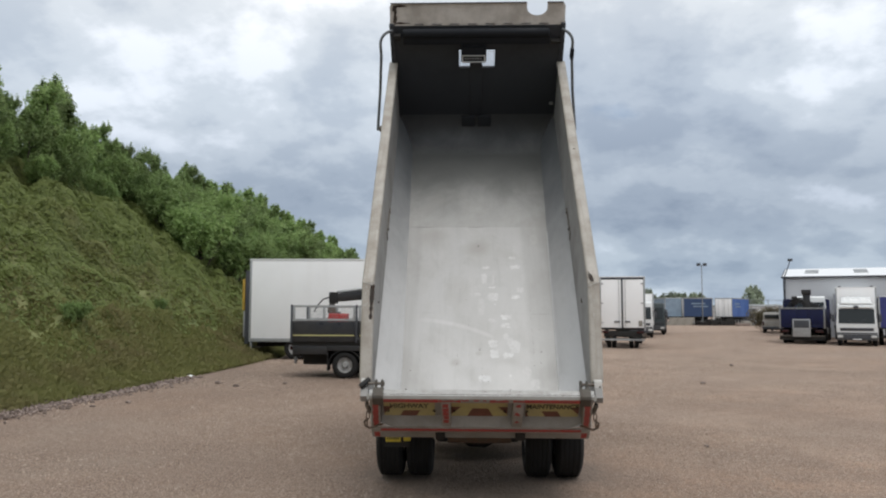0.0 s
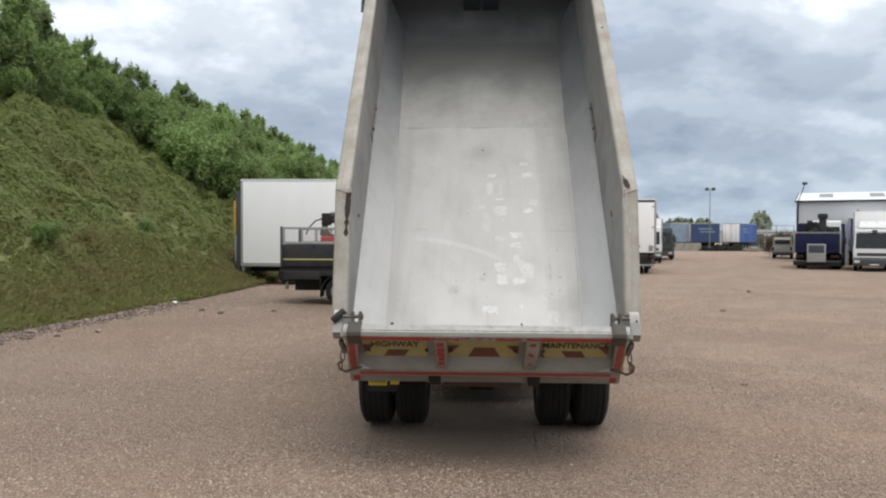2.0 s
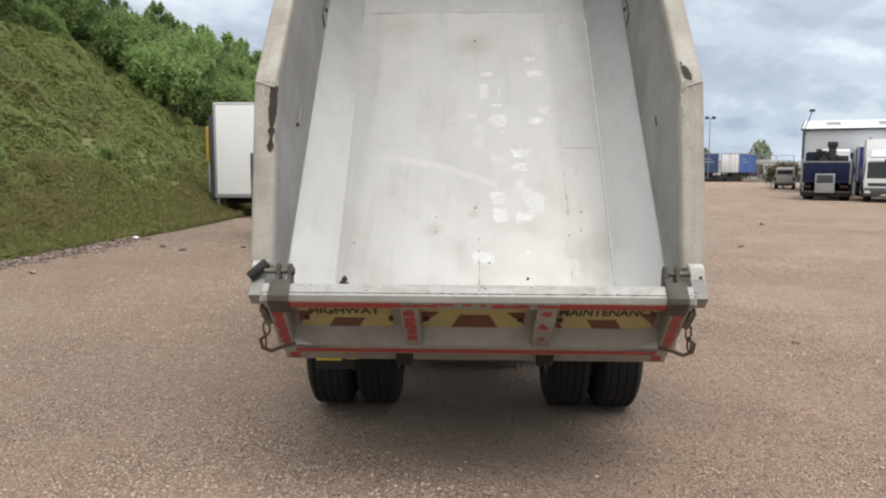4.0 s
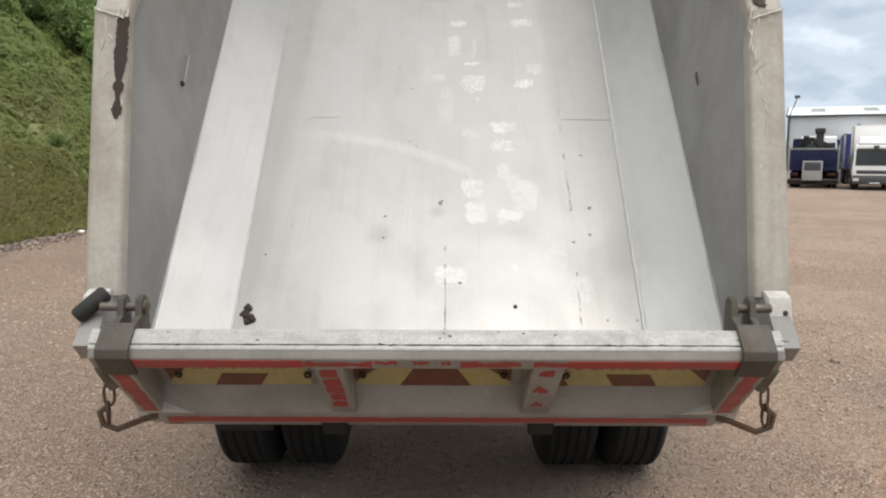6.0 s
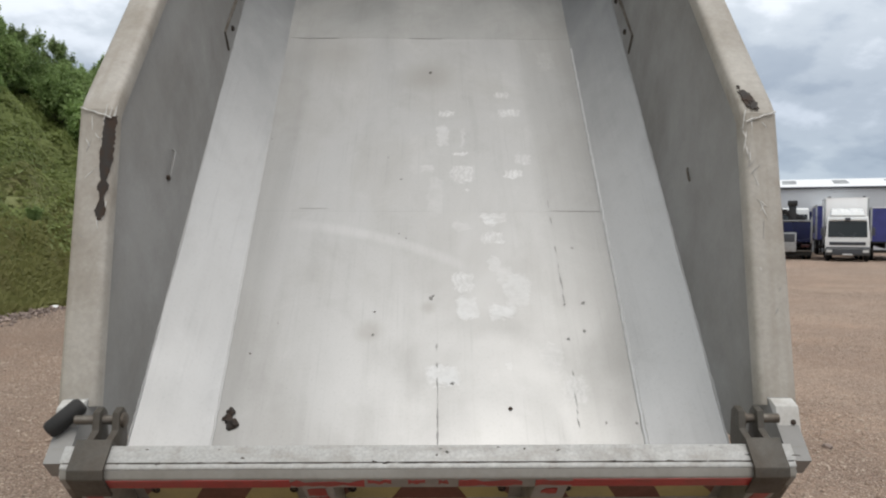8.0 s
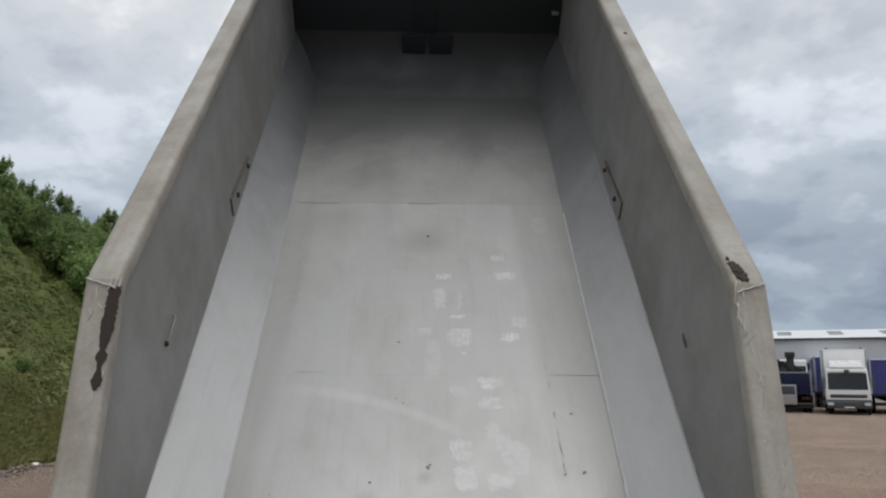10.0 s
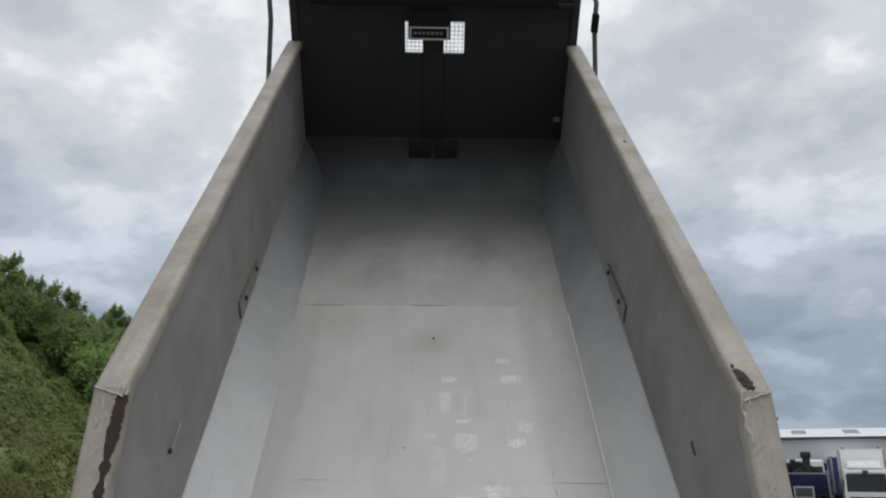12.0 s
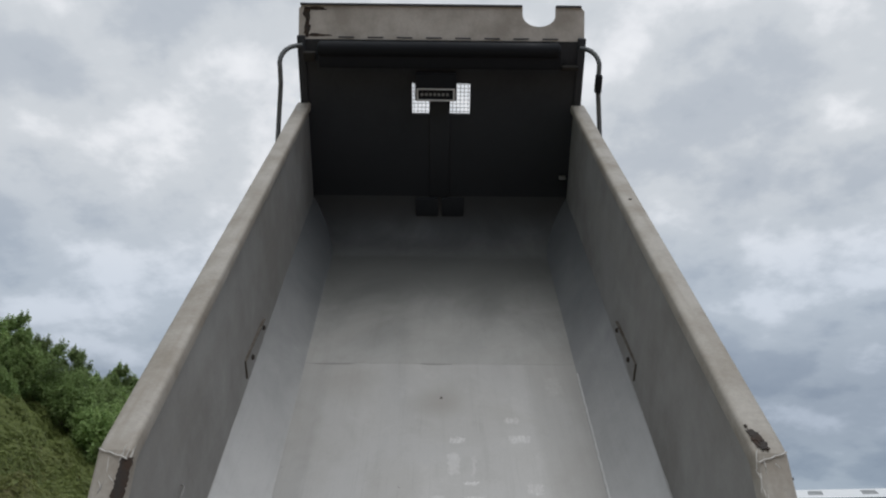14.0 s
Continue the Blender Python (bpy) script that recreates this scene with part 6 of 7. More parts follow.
# black dropside with alloy cage sides and a loader crane
drop = thing("dropside_lorry", "black dropside lorry with alloy cage sides and folded crane", "lorry", pose(-5.38, 15.38, 0, 0, 0, -90))
part("load_floor", box(-1.06, 1.06, 0.05, 5.0, 1.06, 1.14, 0.01), CHASSIS, drop)
for s in (-1, 1):
    side_x = (1.06, 1.115) if s > 0 else (-1.115, -1.06)
    for y0, y1 in ((0.06, 1.92), (2.02, 3.9)):
        dg = part("drop_side", box(*side_x, y0, y1, 1.07, 1.67, 0.012), BLACK_PAINT, drop, "black drop side with a yellow stripe")
        xo = side_x[1] if s > 0 else side_x[0]
        part("yellow_stripe", box(min(xo, xo + s * 0.004), max(xo, xo + s * 0.004), y0 + 0.03, y1 - 0.03, 1.240, 1.278), PALE_STRIPE, dg, "pale yellow stripe")
        # cage panel above: alloy frame and wire
        fr = box(side_x[0], side_x[1] - 0.015, y0, y1, 1.68, 1.745, 0.006)
        box(side_x[0], side_x[1] - 0.015, y0, y1, 2.085, 2.145, 0.006, bm=fr)
        for y in (y0, (y0 + y1) / 2 - 0.03, y1 - 0.065):
            box(side_x[0] + 0.002, side_x[1] - 0.017, y, y + 0.065, 1.735, 2.095, 0.004, bm=fr)
        cage = part("cage_frame", fr, ALU, drop, "dull alloy cage frame")
        wires = None
        xm = (side_x[0] + side_x[1]) / 2
        for k in range(int((y1 - y0) / 0.05)):
            y = y0 + 0.025 + 0.05 * k
            wires = box(xm - 0.0015, xm + 0.0015, y - 0.0015, y + 0.0015, 1.72, 2.10, bm=wires)
        for k in range(7):
            z = 1.76 + 0.05 * k
            box(xm + 0.002, xm + 0.005, y0, y1, z - 0.0015, z + 0.0015, bm=wires)
        part("wire_mesh", wires, ALU, cage, "", None, 0)
    for y in (0.0, 1.93, 3.91):
        part("side_post", box(side_x[0] - 0.005, side_x[1] + 0.005, y, y + 0.055, 1.04, 2.16, 0.01), DARK_TRIM, drop)
    part("sub_rail", box(s * 1.02 - 0.04, s * 1.02 + 0.04, 0.0, 5.0, 0.96, 1.058, 0.01), CHASSIS, drop)
    part("mudguard", loft([[(s * 0.55, 1.62 + 0.50 * math.cos(a), 0.375 + 0.47 * math.sin(a)), (s * 1.08, 1.62 + 0.50 * math.cos(a), 0.375 + 0.47 * math.sin(a)), (s * 1.08, 1.62 + 0.48 * math.cos(a), 0.375 + 0.45 * math.sin(a)), (s * 0.55, 1.62 + 0.48 * math.cos(a), 0.375 + 0.45 * math.sin(a))] for a in [math.pi * k / 10 for k in range(0, 11)]]), RUBBER, drop)
    part("tail_lamp", box(min(s * 0.65, s * 1.02), max(s * 0.65, s * 1.02), -0.02, 0.04, 0.82, 0.94, 0.012), LAMP_RED, drop)
part("tail_board", box(-1.05, 1.05, -0.02, 0.045, 1.07, 1.67, 0.012), BLACK_PAINT, drop)
chassis(drop, 6.4, 1.0, 0.72)
axle(drop, 1.62, 0.385, 1.06)
axle(drop, 5.6, 0.385, 1.06, False)
part("tool_locker", box(0.55, 1.05, 2.6, 3.7, 0.45, 0.94, 0.03), BLACK_PAINT, drop)
for s in (-1, 1):
    part("rear_valance", box(min(s * 0.5, s * 1.05), max(s * 0.5, s * 1.05), 0.06, 1.08, 0.70, 0.955, 0.015), BLACK_PAINT, drop)
    part("side_locker", box(min(s * 0.5, s * 1.05), max(s * 0.5, s * 1.05), 3.75, 4.9, 0.45, 0.95, 0.02), BLACK_PAINT, drop)
# added dark filler box, to darken the space under the bed
part("spare_carrier", box(-0.7, 0.45, 0.25, 2.5, 0.36, 0.95, 0.03), CHASSIS, drop)
part("wheel_box", box(0.46, 1.055, 1.085, 2.58, 0.80, 0.956, 0.015), BLACK_PAINT, drop)
part("mud_flap", box(0.52, 1.04, 1.09, 1.11, 0.22, 0.80, 0.006), RUBBER, drop)
part("tow_jaw", box(-0.12, 0.12, -0.16, 0.1, 0.58, 0.74, 0.03), CHASSIS, drop)
part("tow_drop", box(-0.05, 0.05, -0.12, -0.04, 0.36, 0.58, 0.012), GALV, drop)
boom = part("crane_boom", loft([[(0.42 - w, y, z - h), (0.42 + w, y, z - h), (0.42 + w, y, z + h), (0.42 - w, y, z + h)] for y, z, w, h in ((1.15, 2.36, 0.08, 0.10), (1.5, 2.40, 0.10, 0.13), (3.4, 2.62, 0.12, 0.16), (4.5, 2.72, 0.12, 0.16))], r=0.015), BLACK_PAINT, drop, "black folded crane boom")
part("boom_ram", tube([(0.42, 1.25, 2.54), (0.42, 4.3, 2.93)], 0.045, 10), GALV, boom)
part("boom_head", box(0.30, 0.54, 1.02, 1.28, 2.2, 2.55, 0.04), CHASSIS, boom)
part("hook_block", prism([(1.02, 2.2), (1.18, 2.2), (1.26, 1.92), (1.10, 1.80), (0.96, 1.95)], "x", 0.36, 0.48, 0.02), STEEL, boom)
part("hose", tube([(0.5, 1.2, 2.44), (0.52, 0.85, 2.33), (0.52, 0.66, 2.12), (0.5, 0.58, 1.95)], 0.02, 8), RUBBER, boom)
part("crane_column", box(0.2, 0.64, 4.3, 4.7, 0.95, 2.9, 0.04), BLACK_PAINT, drop)
can = thing("fuel_bowser", "small red plastic fuel tank on the lorry bed", "tank", pose(-4.30, 14.62, 1.14))
part("tank", box(0.0, 0.56, -0.2, 0.3, 0.02, 0.76, 0.05, 3), RED_PAINT, can)
part("tank_cap", turned([(0, 0.06), (0.04, 0.06), (0.05, 0.045)], (0.28, 0.05, 0.76), (0.28, 0.05, 1), 14), DARK_TRIM, can)
part("tank_pump", box(-0.09, -0.005, -0.08, 0.1, 0.3, 0.62, 0.02), DARK_TRIM, can)
for x in (0.05, 0.46):
    part("tank_foot", box(x, x + 0.06, -0.18, 0.28, 0.0, 0.03), DARK_TRIM, can)

# white box lorry, its rear doors towards the yard
rear = thing("box_lorry", "white box lorry with closed rear doors", "lorry", pose(8.22, 33.3, 0, 0, 0, -12))
box_body(rear, 1.21, 0.0, 7.2, 0.98, 3.90)
chassis(rear, 8.3, 1.2, 0.72)
axle(rear, 0.85, 0.46, 0.86)
axle(rear, 6.9, 0.46, 1.14, False)
part("under_run", box(-1.15, 1.15, -0.1, 0.02, 0.42, 0.52, 0.015), ALU, rear)
part("lift_arm", box(0.5, 1.2, -0.16, -0.06, 0.55, 0.63, 0.015), CHASSIS, rear)
part("lift_gear", box(-1.0, 1.0, 0.05, 0.5, 0.62, 0.95, 0.04), CHASSIS, rear)
part("warning_plate", box(0.85, 1.05, -0.016, 0.004, 1.2, 1.5, 0.002), CONCRETE, rear)
for s in (-1, 1):
    part("tail_lamp", box(min(s * 0.75, s * 1.12), max(s * 0.75, s * 1.12), -0.02, 0.05, 0.82, 0.94, 0.012), LAMP_RED, rear)


# white and dark lorries in the row beyond
def rigid_lorry(label, m, paint, body, half=1.18, z_top=2.75, box_top=3.6, length=6.5, name="rigid_lorry", screen_top=None):
    v = thing(name, label, "lorry", m)
    cab_front(v, 0.0, half, z_top, paint, None, screen_top)
    chassis(v, length, 1.0, 0.66)
    axle(v, 0.75, 0.46, half - 0.02, False)
    axle(v, length - 1.6, 0.46, half - 0.02)
    if body:
        box_body(v, half + 0.04, 1.95, length, 0.95, box_top, False, body)
    return v


front = rigid_lorry("white box lorry facing the yard, cab with roof deflector", pose(22.80, 37.47, 0, 0, 0, -27) @ NEARER, WHITE_PAINT, WHITE_GRP, 1.19, 2.62, 3.73, 7.0, "box_lorry", 2.32)
part("roof_deflector", loft([[(-0.98, y, 2.60), (0.98, y, 2.60), (0.86, y, z), (-0.86, y, z)] for y, z in ((0.30, 2.68), (0.6, 2.86), (1.1, 3.02), (1.7, 3.08))], r=0.02), WHITE_PAINT, front, "", None, 40)
part("sun_visor", box(-0.95, 0.95, 0.10, 0.20, 2.36, 2.44, 0.02), WHITE_PAINT, front)
part("camera_box", box(-0.14, 0.14, 0.0, 0.12, 2.34, 2.52, 0.02), DARK_TRIM, front)
for s in (-1, 1):
    part("marker_lamp", box(s * 0.95 - 0.08, s * 0.95 + 0.08, 1.93, 1.99, 3.73, 3.80, 0.015), DARK_TRIM, front)
second = rigid_lorry("white lorry cab parked behind the box lorry", pose(12.75, 50.0, 0, 0, 0, -14), WHITE_PAINT, WHITE_GRP, 1.15, 2.75, 3.4, 7.0)
third = rigid_lorry("dark green lorry in the parked row", pose(15.7, 58.0, 0, 0, 0, -16), material("dark_green_paint", (0.035, 0.05, 0.05), 0.4, 0.0, (0.02, 0.026, 0.03), 3, 0.5, 40, 0.1, 0.03), None, 1.15, 2.75, 3.1, 7.5)
part("load_body", box(-1.2, 1.2, 2.0, 7.4, 1.0, 2.2, 0.03), BLACK_PAINT, third)
rigid_lorry("white lorry cab parked beside the crane lorry", pose(23.5, 45.2, 0, 0, 0, -27), WHITE_PAINT, None, 1.1, 3.1, 3.2, 6.5)


def curtain_body(v, half, y0, y1, z0, z1, curtain, doors=True, folds=18):
    """A curtain-sided body: rippled curtains, roof and side rails, corner posts, and panelled rear doors."""
    for s in (-1, 1):
        secs = []
        n = folds * 4
        for k in range(n + 1):
            y = y0 + 0.1 + (y1 - y0 - 0.2) * k / n
            x = s * (half - 0.02 + 0.018 * math.sin(k * math.pi / 2))
            secs.append([(x, y, z0 + 0.06), (x, y, z1 - 0.14), (s * (half - 0.06), y, z1 - 0.14), (s * (half - 0.06), y, z0 + 0.06)])
        part("curtain", loft(secs), curtain, v, "", None, 40)
        part("top_rail", box(min(s * (half - 0.08), s * (half + 0.012)), max(s * (half - 0.08), s * (half + 0.012)), y0, y1, z1 - 0.14, z1, 0.02), ALU, v)
        part("side_rail", box(min(s * (half - 0.08), s * half), max(s * (half - 0.08), s * half), y0, y1, z0 - 0.08, z0 + 0.05, 0.012), CHASSIS, v)
        for y in (y0, y1 - 0.1):
            part("corner_post", box(min(s * (half - 0.1), s * (half + 0.01)), max(s * (half - 0.1), s * (half + 0.01)), y, y + 0.1, z0 + 0.05, z1 - 0.141, 0.015), ALU, v)
        if doors:
            part("rear_door", box(min(s * 0.01, s * (half - 0.1)), max(s * 0.01, s * (half - 0.1)), y0 + 0.01, y0 + 0.06, z0 + 0.05, z1 - 0.145, 0.012), WHITE_GRP, v, "white rear door")
            for a in (0.15, 0.75):
                part("locking_bar", tube([(s * a, y0 - 0.02, z0 + 0.05), (s * a, y0 - 0.02, z1 - 0.16)], 0.018, 6), ALU, v)
    part("roof", box(-half + 0.081, half - 0.081, y0, y1, z1 - 0.06, z1 - 0.01), WHITE_ROOF, v)
    part("deck", box(-half + 0.081, half - 0.081, y0, y1, z0 - 0.06, z0 + 0.04), CHASSIS, v)
    if not doors:
        part("bulkhead", box(-half + 0.1, half - 0.1, y0 + 0.01, y0 + 0.07, z0 + 0.04, z1 - 0.061), curtain, v)
    part("bulkhead", box(-half + 0.1, half - 0.1, y1 - 0.08, y1 - 0.02, z0 + 0.04, z1 - 0.061), WHITE_GRP, v)


def trailer(label, m, curtain, length, doors=True, sign=0, half=1.27, z0=1.25, z1=4.05):
    v = thing("curtain_trailer", label, "trailer", m)
    curtain_body(v, half, 0, length, z0, z1, curtain, doors)
    for s in (-1, 1):
        part("chassis_rail", box(s * 0.45 - 0.06, s * 0.45 + 0.06, 0.2, length - 0.5, z0 - 0.38, z0 - 0.08, 0.015), CHASSIS, v)
        part("landing_leg", box(s * 0.7 - 0.06, s * 0.7 + 0.06, length - 2.4, length - 2.25, 0.0, z0 - 0.08, 0.015), CHASSIS, v)
    for k in range(3):
        axle(v, 1.5 + 1.25 * k, 0.5, half - 0.03, False)
    part("under_run", box(-1.15, 1.15, 0.05, 0.15, 0.5, 0.62, 0.015), CHASSIS, v)
    for k in range(sign):
        # unreadable lettering: plain pale bars
        for s in (-1, 1):
            x = s * (half + 0.012)
            part("sign_bar", box(min(x, x + s * 0.01), max(x, x + s * 0.01), 1.2 + 0.25 * k, 3.2 + 0.4 * (k % 2), z1 - 0.95 - 0.42 * k, z1 - 0.77 - 0.42 * k), PALE_CURTAIN, v, "pale lettering bar")
    return v


# far row along the yard's end, side on or end on
trailer("pale blue curtain trailer parked end on", pose(30.2, 104.5, 0, 0, 0, 0), PALE_CURTAIN, 12.0, False)
trailer("navy curtain trailer with pale lettering, side on", pose(31.5, 105.3, 0, 0, 0, -90), NAVY_CURTAIN, 4.3, True, 2)
trailer("blue curtain trailer with white doors beside the wall", pose(37.5, 104.5, 0, 0, 0, -38), BLUE_CURTAIN, 7.6, True, 2)
trailer("violet curtain trailer between the parked lorries", pose(27.1, 46.4, 0, 0, 0, -26), PURPLE_CURTAIN, 8.0, False, 0, 1.22, 1.0, 3.35)
trailer("blue curtain trailer with a pale top rail", pose(25.64, 37.92, 0, 0, 0, -27) @ NEARER, PURPLE_CURTAIN, 9.0, False, 0, 1.27, 1.1, 3.15)

# blue crane lorry
grab = thing("crane_lorry", "dark blue lorry with a folded loader crane, rear on", "lorry", pose(20.86, 40.3, 0, 0, 0, -28))
part("flat_bed", box(-1.3, 1.3, 0.0, 6.2, 1.02, 1.16, 0.02), BLUE_PAINT, grab)
for s in (-1, 1):
    part("bed_side", box(min(s * 1.24, s * 1.3), max(s * 1.24, s * 1.3), 0.05, 6.2, 1.165, 2.2, 0.015), BLUE_PAINT, grab)
    part("tail_panel", box(min(s * 0.34, s * 1.235), max(s * 0.34, s * 1.235), -0.02, 0.04, 1.165, 2.18, 0.02), BLUE_PAINT, grab, "dark blue tail panel")
    part("tail_lamp", box(min(s * 0.75, s * 1.18), max(s * 0.75, s * 1.18), -0.06, 0.02, 0.72, 0.88, 0.015), LAMP_RED, grab)
    part("corner_stake", box(min(s * 1.22, s * 1.32), max(s * 1.22, s * 1.32), -0.03, 0.06, 0.95, 2.42, 0.015), GALV, grab)
part("tail_panel", box(-0.335, 0.335, -0.018, 0.038, 1.165, 2.16, 0.02), BLUE_PAINT, grab)
part("tail_cross_bar", box(-1.32, 1.32, -0.04, 0.05, 2.19, 2.28, 0.015), GALV, grab)
part("rear_bumper", box(-1.3, 1.3, -0.12, 0.05, 0.24, 0.47, 0.02), CHASSIS, grab, "dark grimy bumper")
part("bumper_step", box(-1.3, 1.3, -0.16, 0.05, 0.475, 0.54, 0.015), STEEL, grab, "grey step plate")
chassis(grab, 8.5, 1.0, 0.7)
axle(grab, 1.4, 0.5, 1.24)
axle(grab, 2.75, 0.5, 1.24)
axle(grab, 7.6, 0.5, 1.24, False)
gp = part("generator_panel", box(-0.52, 0.5, -0.42, -0.13, 0.46, 1.56, 0.025), ALU, grab, "white framed equipment cabinet")
part("panel_window", box(-0.44, 0.42, -0.43, -0.418, 1.02, 1.48, 0.004), DARK_TRIM, gp)
part("panel_bracket", box(-0.3, 0.3, -0.13, 0.02, 0.7, 0.8, 0.01), STEEL, gp)
col = part("crane_column", box(0.05, 0.45, 0.5, 0.95, 1.165, 3.35, 0.05), BLACK_PAINT, grab, "black crane column")
part("crane_cap", box(-0.02, 0.52, 0.42, 1.03, 3.1, 3.42, 0.06), BLACK_PAINT, col)
part("crane_elbow", loft([[(x, 0.55, z - h), (x, 0.9, z - h), (x, 0.9, z + h), (x, 0.55, z + h)] for x, z, h in ((-0.62, 2.35, 0.16), (-0.45, 2.62, 0.24), (-0.15, 2.78, 0.15), (0.1, 2.55, 0.18))], r=0.02), BLACK_PAINT, col)
part("crane_head", box(-0.62, -0.3, 0.5, 1.0, 2.55, 3.0, 0.06), BLACK_PAINT, col)
part("crane_boom", loft([[(x, 0.6, z - h), (x, 0.95, z - h), (x, 0.95, z + h), (x, 0.6, z + h)] for x, z, h in ((0.4, 2.50, 0.20), (0.7, 2.42, 0.15), (0.95, 2.38, 0.10))], r=0.02), BLACK_PAINT, col)
for k in range(3):
    part("crane_hose", tube([(-0.9 + 0.1 * k, 0.5, 2.3), (-0.6 + 0.1 * k, 0.42, 2.75 + 0.1 * k), (0.0, 0.42, 2.9 - 0.15 * k), (0.2, 0.45, 2.4)], 0.03, 6), RUBBER, col)
part("load_hump", box(-1.2, -0.55, 1.2, 3.5, 1.165, 2.85, 0.15, 3), BLUE_PAINT, grab)
part("cab_back", box(-1.2, 1.2, 6.4, 8.2, 0.9, 2.9, 0.08), BLUE_PAINT, grab)

# grey pickup and yard clutter beyond it
pick = thing("pickup_truck", "grey-brown pickup parked beside the crane lorry", "car", pose(28.4, 64.0, 0, 0, 0, -24))
part("body", loft([[(-0.85, y, 0.45), (0.85, y, 0.45), (0.88, y, 0.9), (0.84, y, z), (-0.84, y, z), (-0.88, y, 0.9)] for y, z in ((0.0, 1.15), (0.1, 1.2), (1.6, 1.2), (5.0, 1.15))], r=0.03), GREY_CAR, pick)
part("canopy", loft([[(-0.80, y, 1.18), (0.80, y, 1.18), (0.72, y, z), (-0.72, y, z)] for y, z in ((0.05, 1.75), (0.2, 1.95), (3.0, 1.98), (3.7, 1.25))], r=0.03), GREY_CAR, pick)
part("rear_window", box(-0.62, 0.62, 0.03, 0.07, 1.35, 1.75, 0.02), GLASS, pick)
part("bumper", box(-0.85, 0.85, -0.12, 0.04, 0.42, 0.62, 0.03), DARK_TRIM, pick)
for s in (-1, 1):
    part("tail_lamp", box(min(s * 0.68, s * 0.84), max(s * 0.68, s * 0.84), -0.02, 0.04, 0.75, 1.1, 0.02), LAMP_RED, pick)
axle(pick, 0.95, 0.36, 0.86, False)
axle(pick, 4.1, 0.36, 0.86, False)

# concrete block wall at the end of the yard
wall = thing("block_wall", "low wall of weathered concrete blocks", "wall", pose(29.0, 103.2, 0))
blk = bpy.data.meshes.new("block")
bmt = box(0.0, 1.18, 0.0, 0.6, 0.0, 0.575, 0.02)
bmt.to_mesh(blk)
bmt.free()
blk.materials.append(CONCRETE)
for row in range(2):
    for k in range(3):
        part_mesh("block", blk, wall, "", PLACED[wall] @ Matrix.Translation((1.2 * k + (0.3 if row else 0), 0.03 * ((k + row) % 2), 0.58 * row)))
rnd = random.Random(77)
for i, (x, y, w, h, mt) in enumerate([(33.6, 102.6, 2.3, 0.95, CHASSIS), (36.4, 103.0, 2.6, 1.1, CHASSIS), (39.4, 102.2, 1.6, 0.8, CONCRETE), (41.0, 102.6, 1.3, 1.0, GALV), (42.6, 101.8, 1.5, 0.7, WHITE_GRP), (38.6, 100.5, 1.0, 0.5, RUBBLE), (44.0, 100.5, 1.9, 1.2, DARK_TRIM)]):
    heap = thing("scrap_heap", "low heap of scrap and loose parts on the gravel", "scrap", pose(x, y, 0), "scrap heaps")
    for k in range(7):
        a, b, d = rnd.uniform(0, w), rnd.uniform(0, 1.0), rnd.uniform(0.0, h * 0.5)
        part("scrap_piece", box(a - 0.5, a + 0.4, b - 0.3, b + 0.4, 0.0, d + h * 0.5, 0.05, 1), mt, heap)

# low white building and the warehouse
low = thing("low_building", "low white building at the far side of the yard", "building", pose(41.5, 112.0, 0))
part("wall", box(0, 9.0, 0, 10, 0, 2.9), WHITE_ROOF, low)
part("roof", prism([(-0.3, 2.9), (10.3, 2.9), (5, 3.25)], "x", -0.2, 9.2), ROOFLIGHT, low)
part("door", box(1.0, 3.6, -0.06, 0.0, 0, 2.5, 0.02), DARK_TRIM, low)
shed = thing("warehouse", "grey clad warehouse with a white roof and rooflights", "warehouse", pose(25.91, 55.02, 0, 0, 0, -25) @ NEARER)
part("wall", box(0.0, 42.0, 0.0, 0.25, 0.0, 5.0), CLADDING, shed, "pale grey ribbed cladding")
part("wall", box(0.0, 0.25, 0.25, 16.0, 0.0, 5.0), CLADDING, shed)
part("wall", box(41.75, 42.0, 0.25, 16.0, 0.0, 5.0), CLADDING, shed)
part("wall", box(0.25, 41.75, 15.75, 16.0, 0.0, 5.0), CLADDING, shed)
for k in range(52):
    part("cladding_rib", box(0.4 + 0.8 * k, 0.46 + 0.8 * k, -0.012, 0.0, 0.0, 4.95), CLADDING, shed)
part("gutter", box(-0.12, 42.1, -0.22, -0.04, 5.0, 5.16, 0.03), DARK_TRIM, shed)
roof = part("roof", prism([(-0.2, 5.14), (8.0, 6.20), (16.2, 5.14), (16.2, 5.06), (8.0, 6.12), (-0.2, 5.06)], "x", -0.15, 42.15), WHITE_ROOF, shed, "white sheet roof")
for k in range(10):
    x = 1.7 + 4.1 * k
    part("rooflight", prism([(2.8, 5.544), (6.4, 6.010), (6.4, 5.96), (2.8, 5.50)], "x", x, x + 1.15), ROOFLIGHT, roof, "grey rooflight")
for x in (0.0,):
    part("gable_cap", prism([(-0.25, 5.0), (8.0, 6.10), (16.25, 5.0), (16.25, 5.16), (8.0, 6.24), (-0.25, 5.16)], "x", -0.2, -0.1), DARK_TRIM, shed)
part("corner_trim", box(-0.06, 0.12, -0.08, 0.02, 0.0, 5.0), DARK_TRIM, shed)
lampost = thing("wall_floodlight", "floodlight on a leaning pole at the warehouse corner", "lamp", pose(25.86, 54.79, 0) @ NEARER)
part("pole", tube([(0, 0, 0.0), (0, 0, 5.1), (0.35, 0.1, 5.8), (0.62, 0.15, 6.5)], 0.045, 8), DARK_TRIM, lampost)
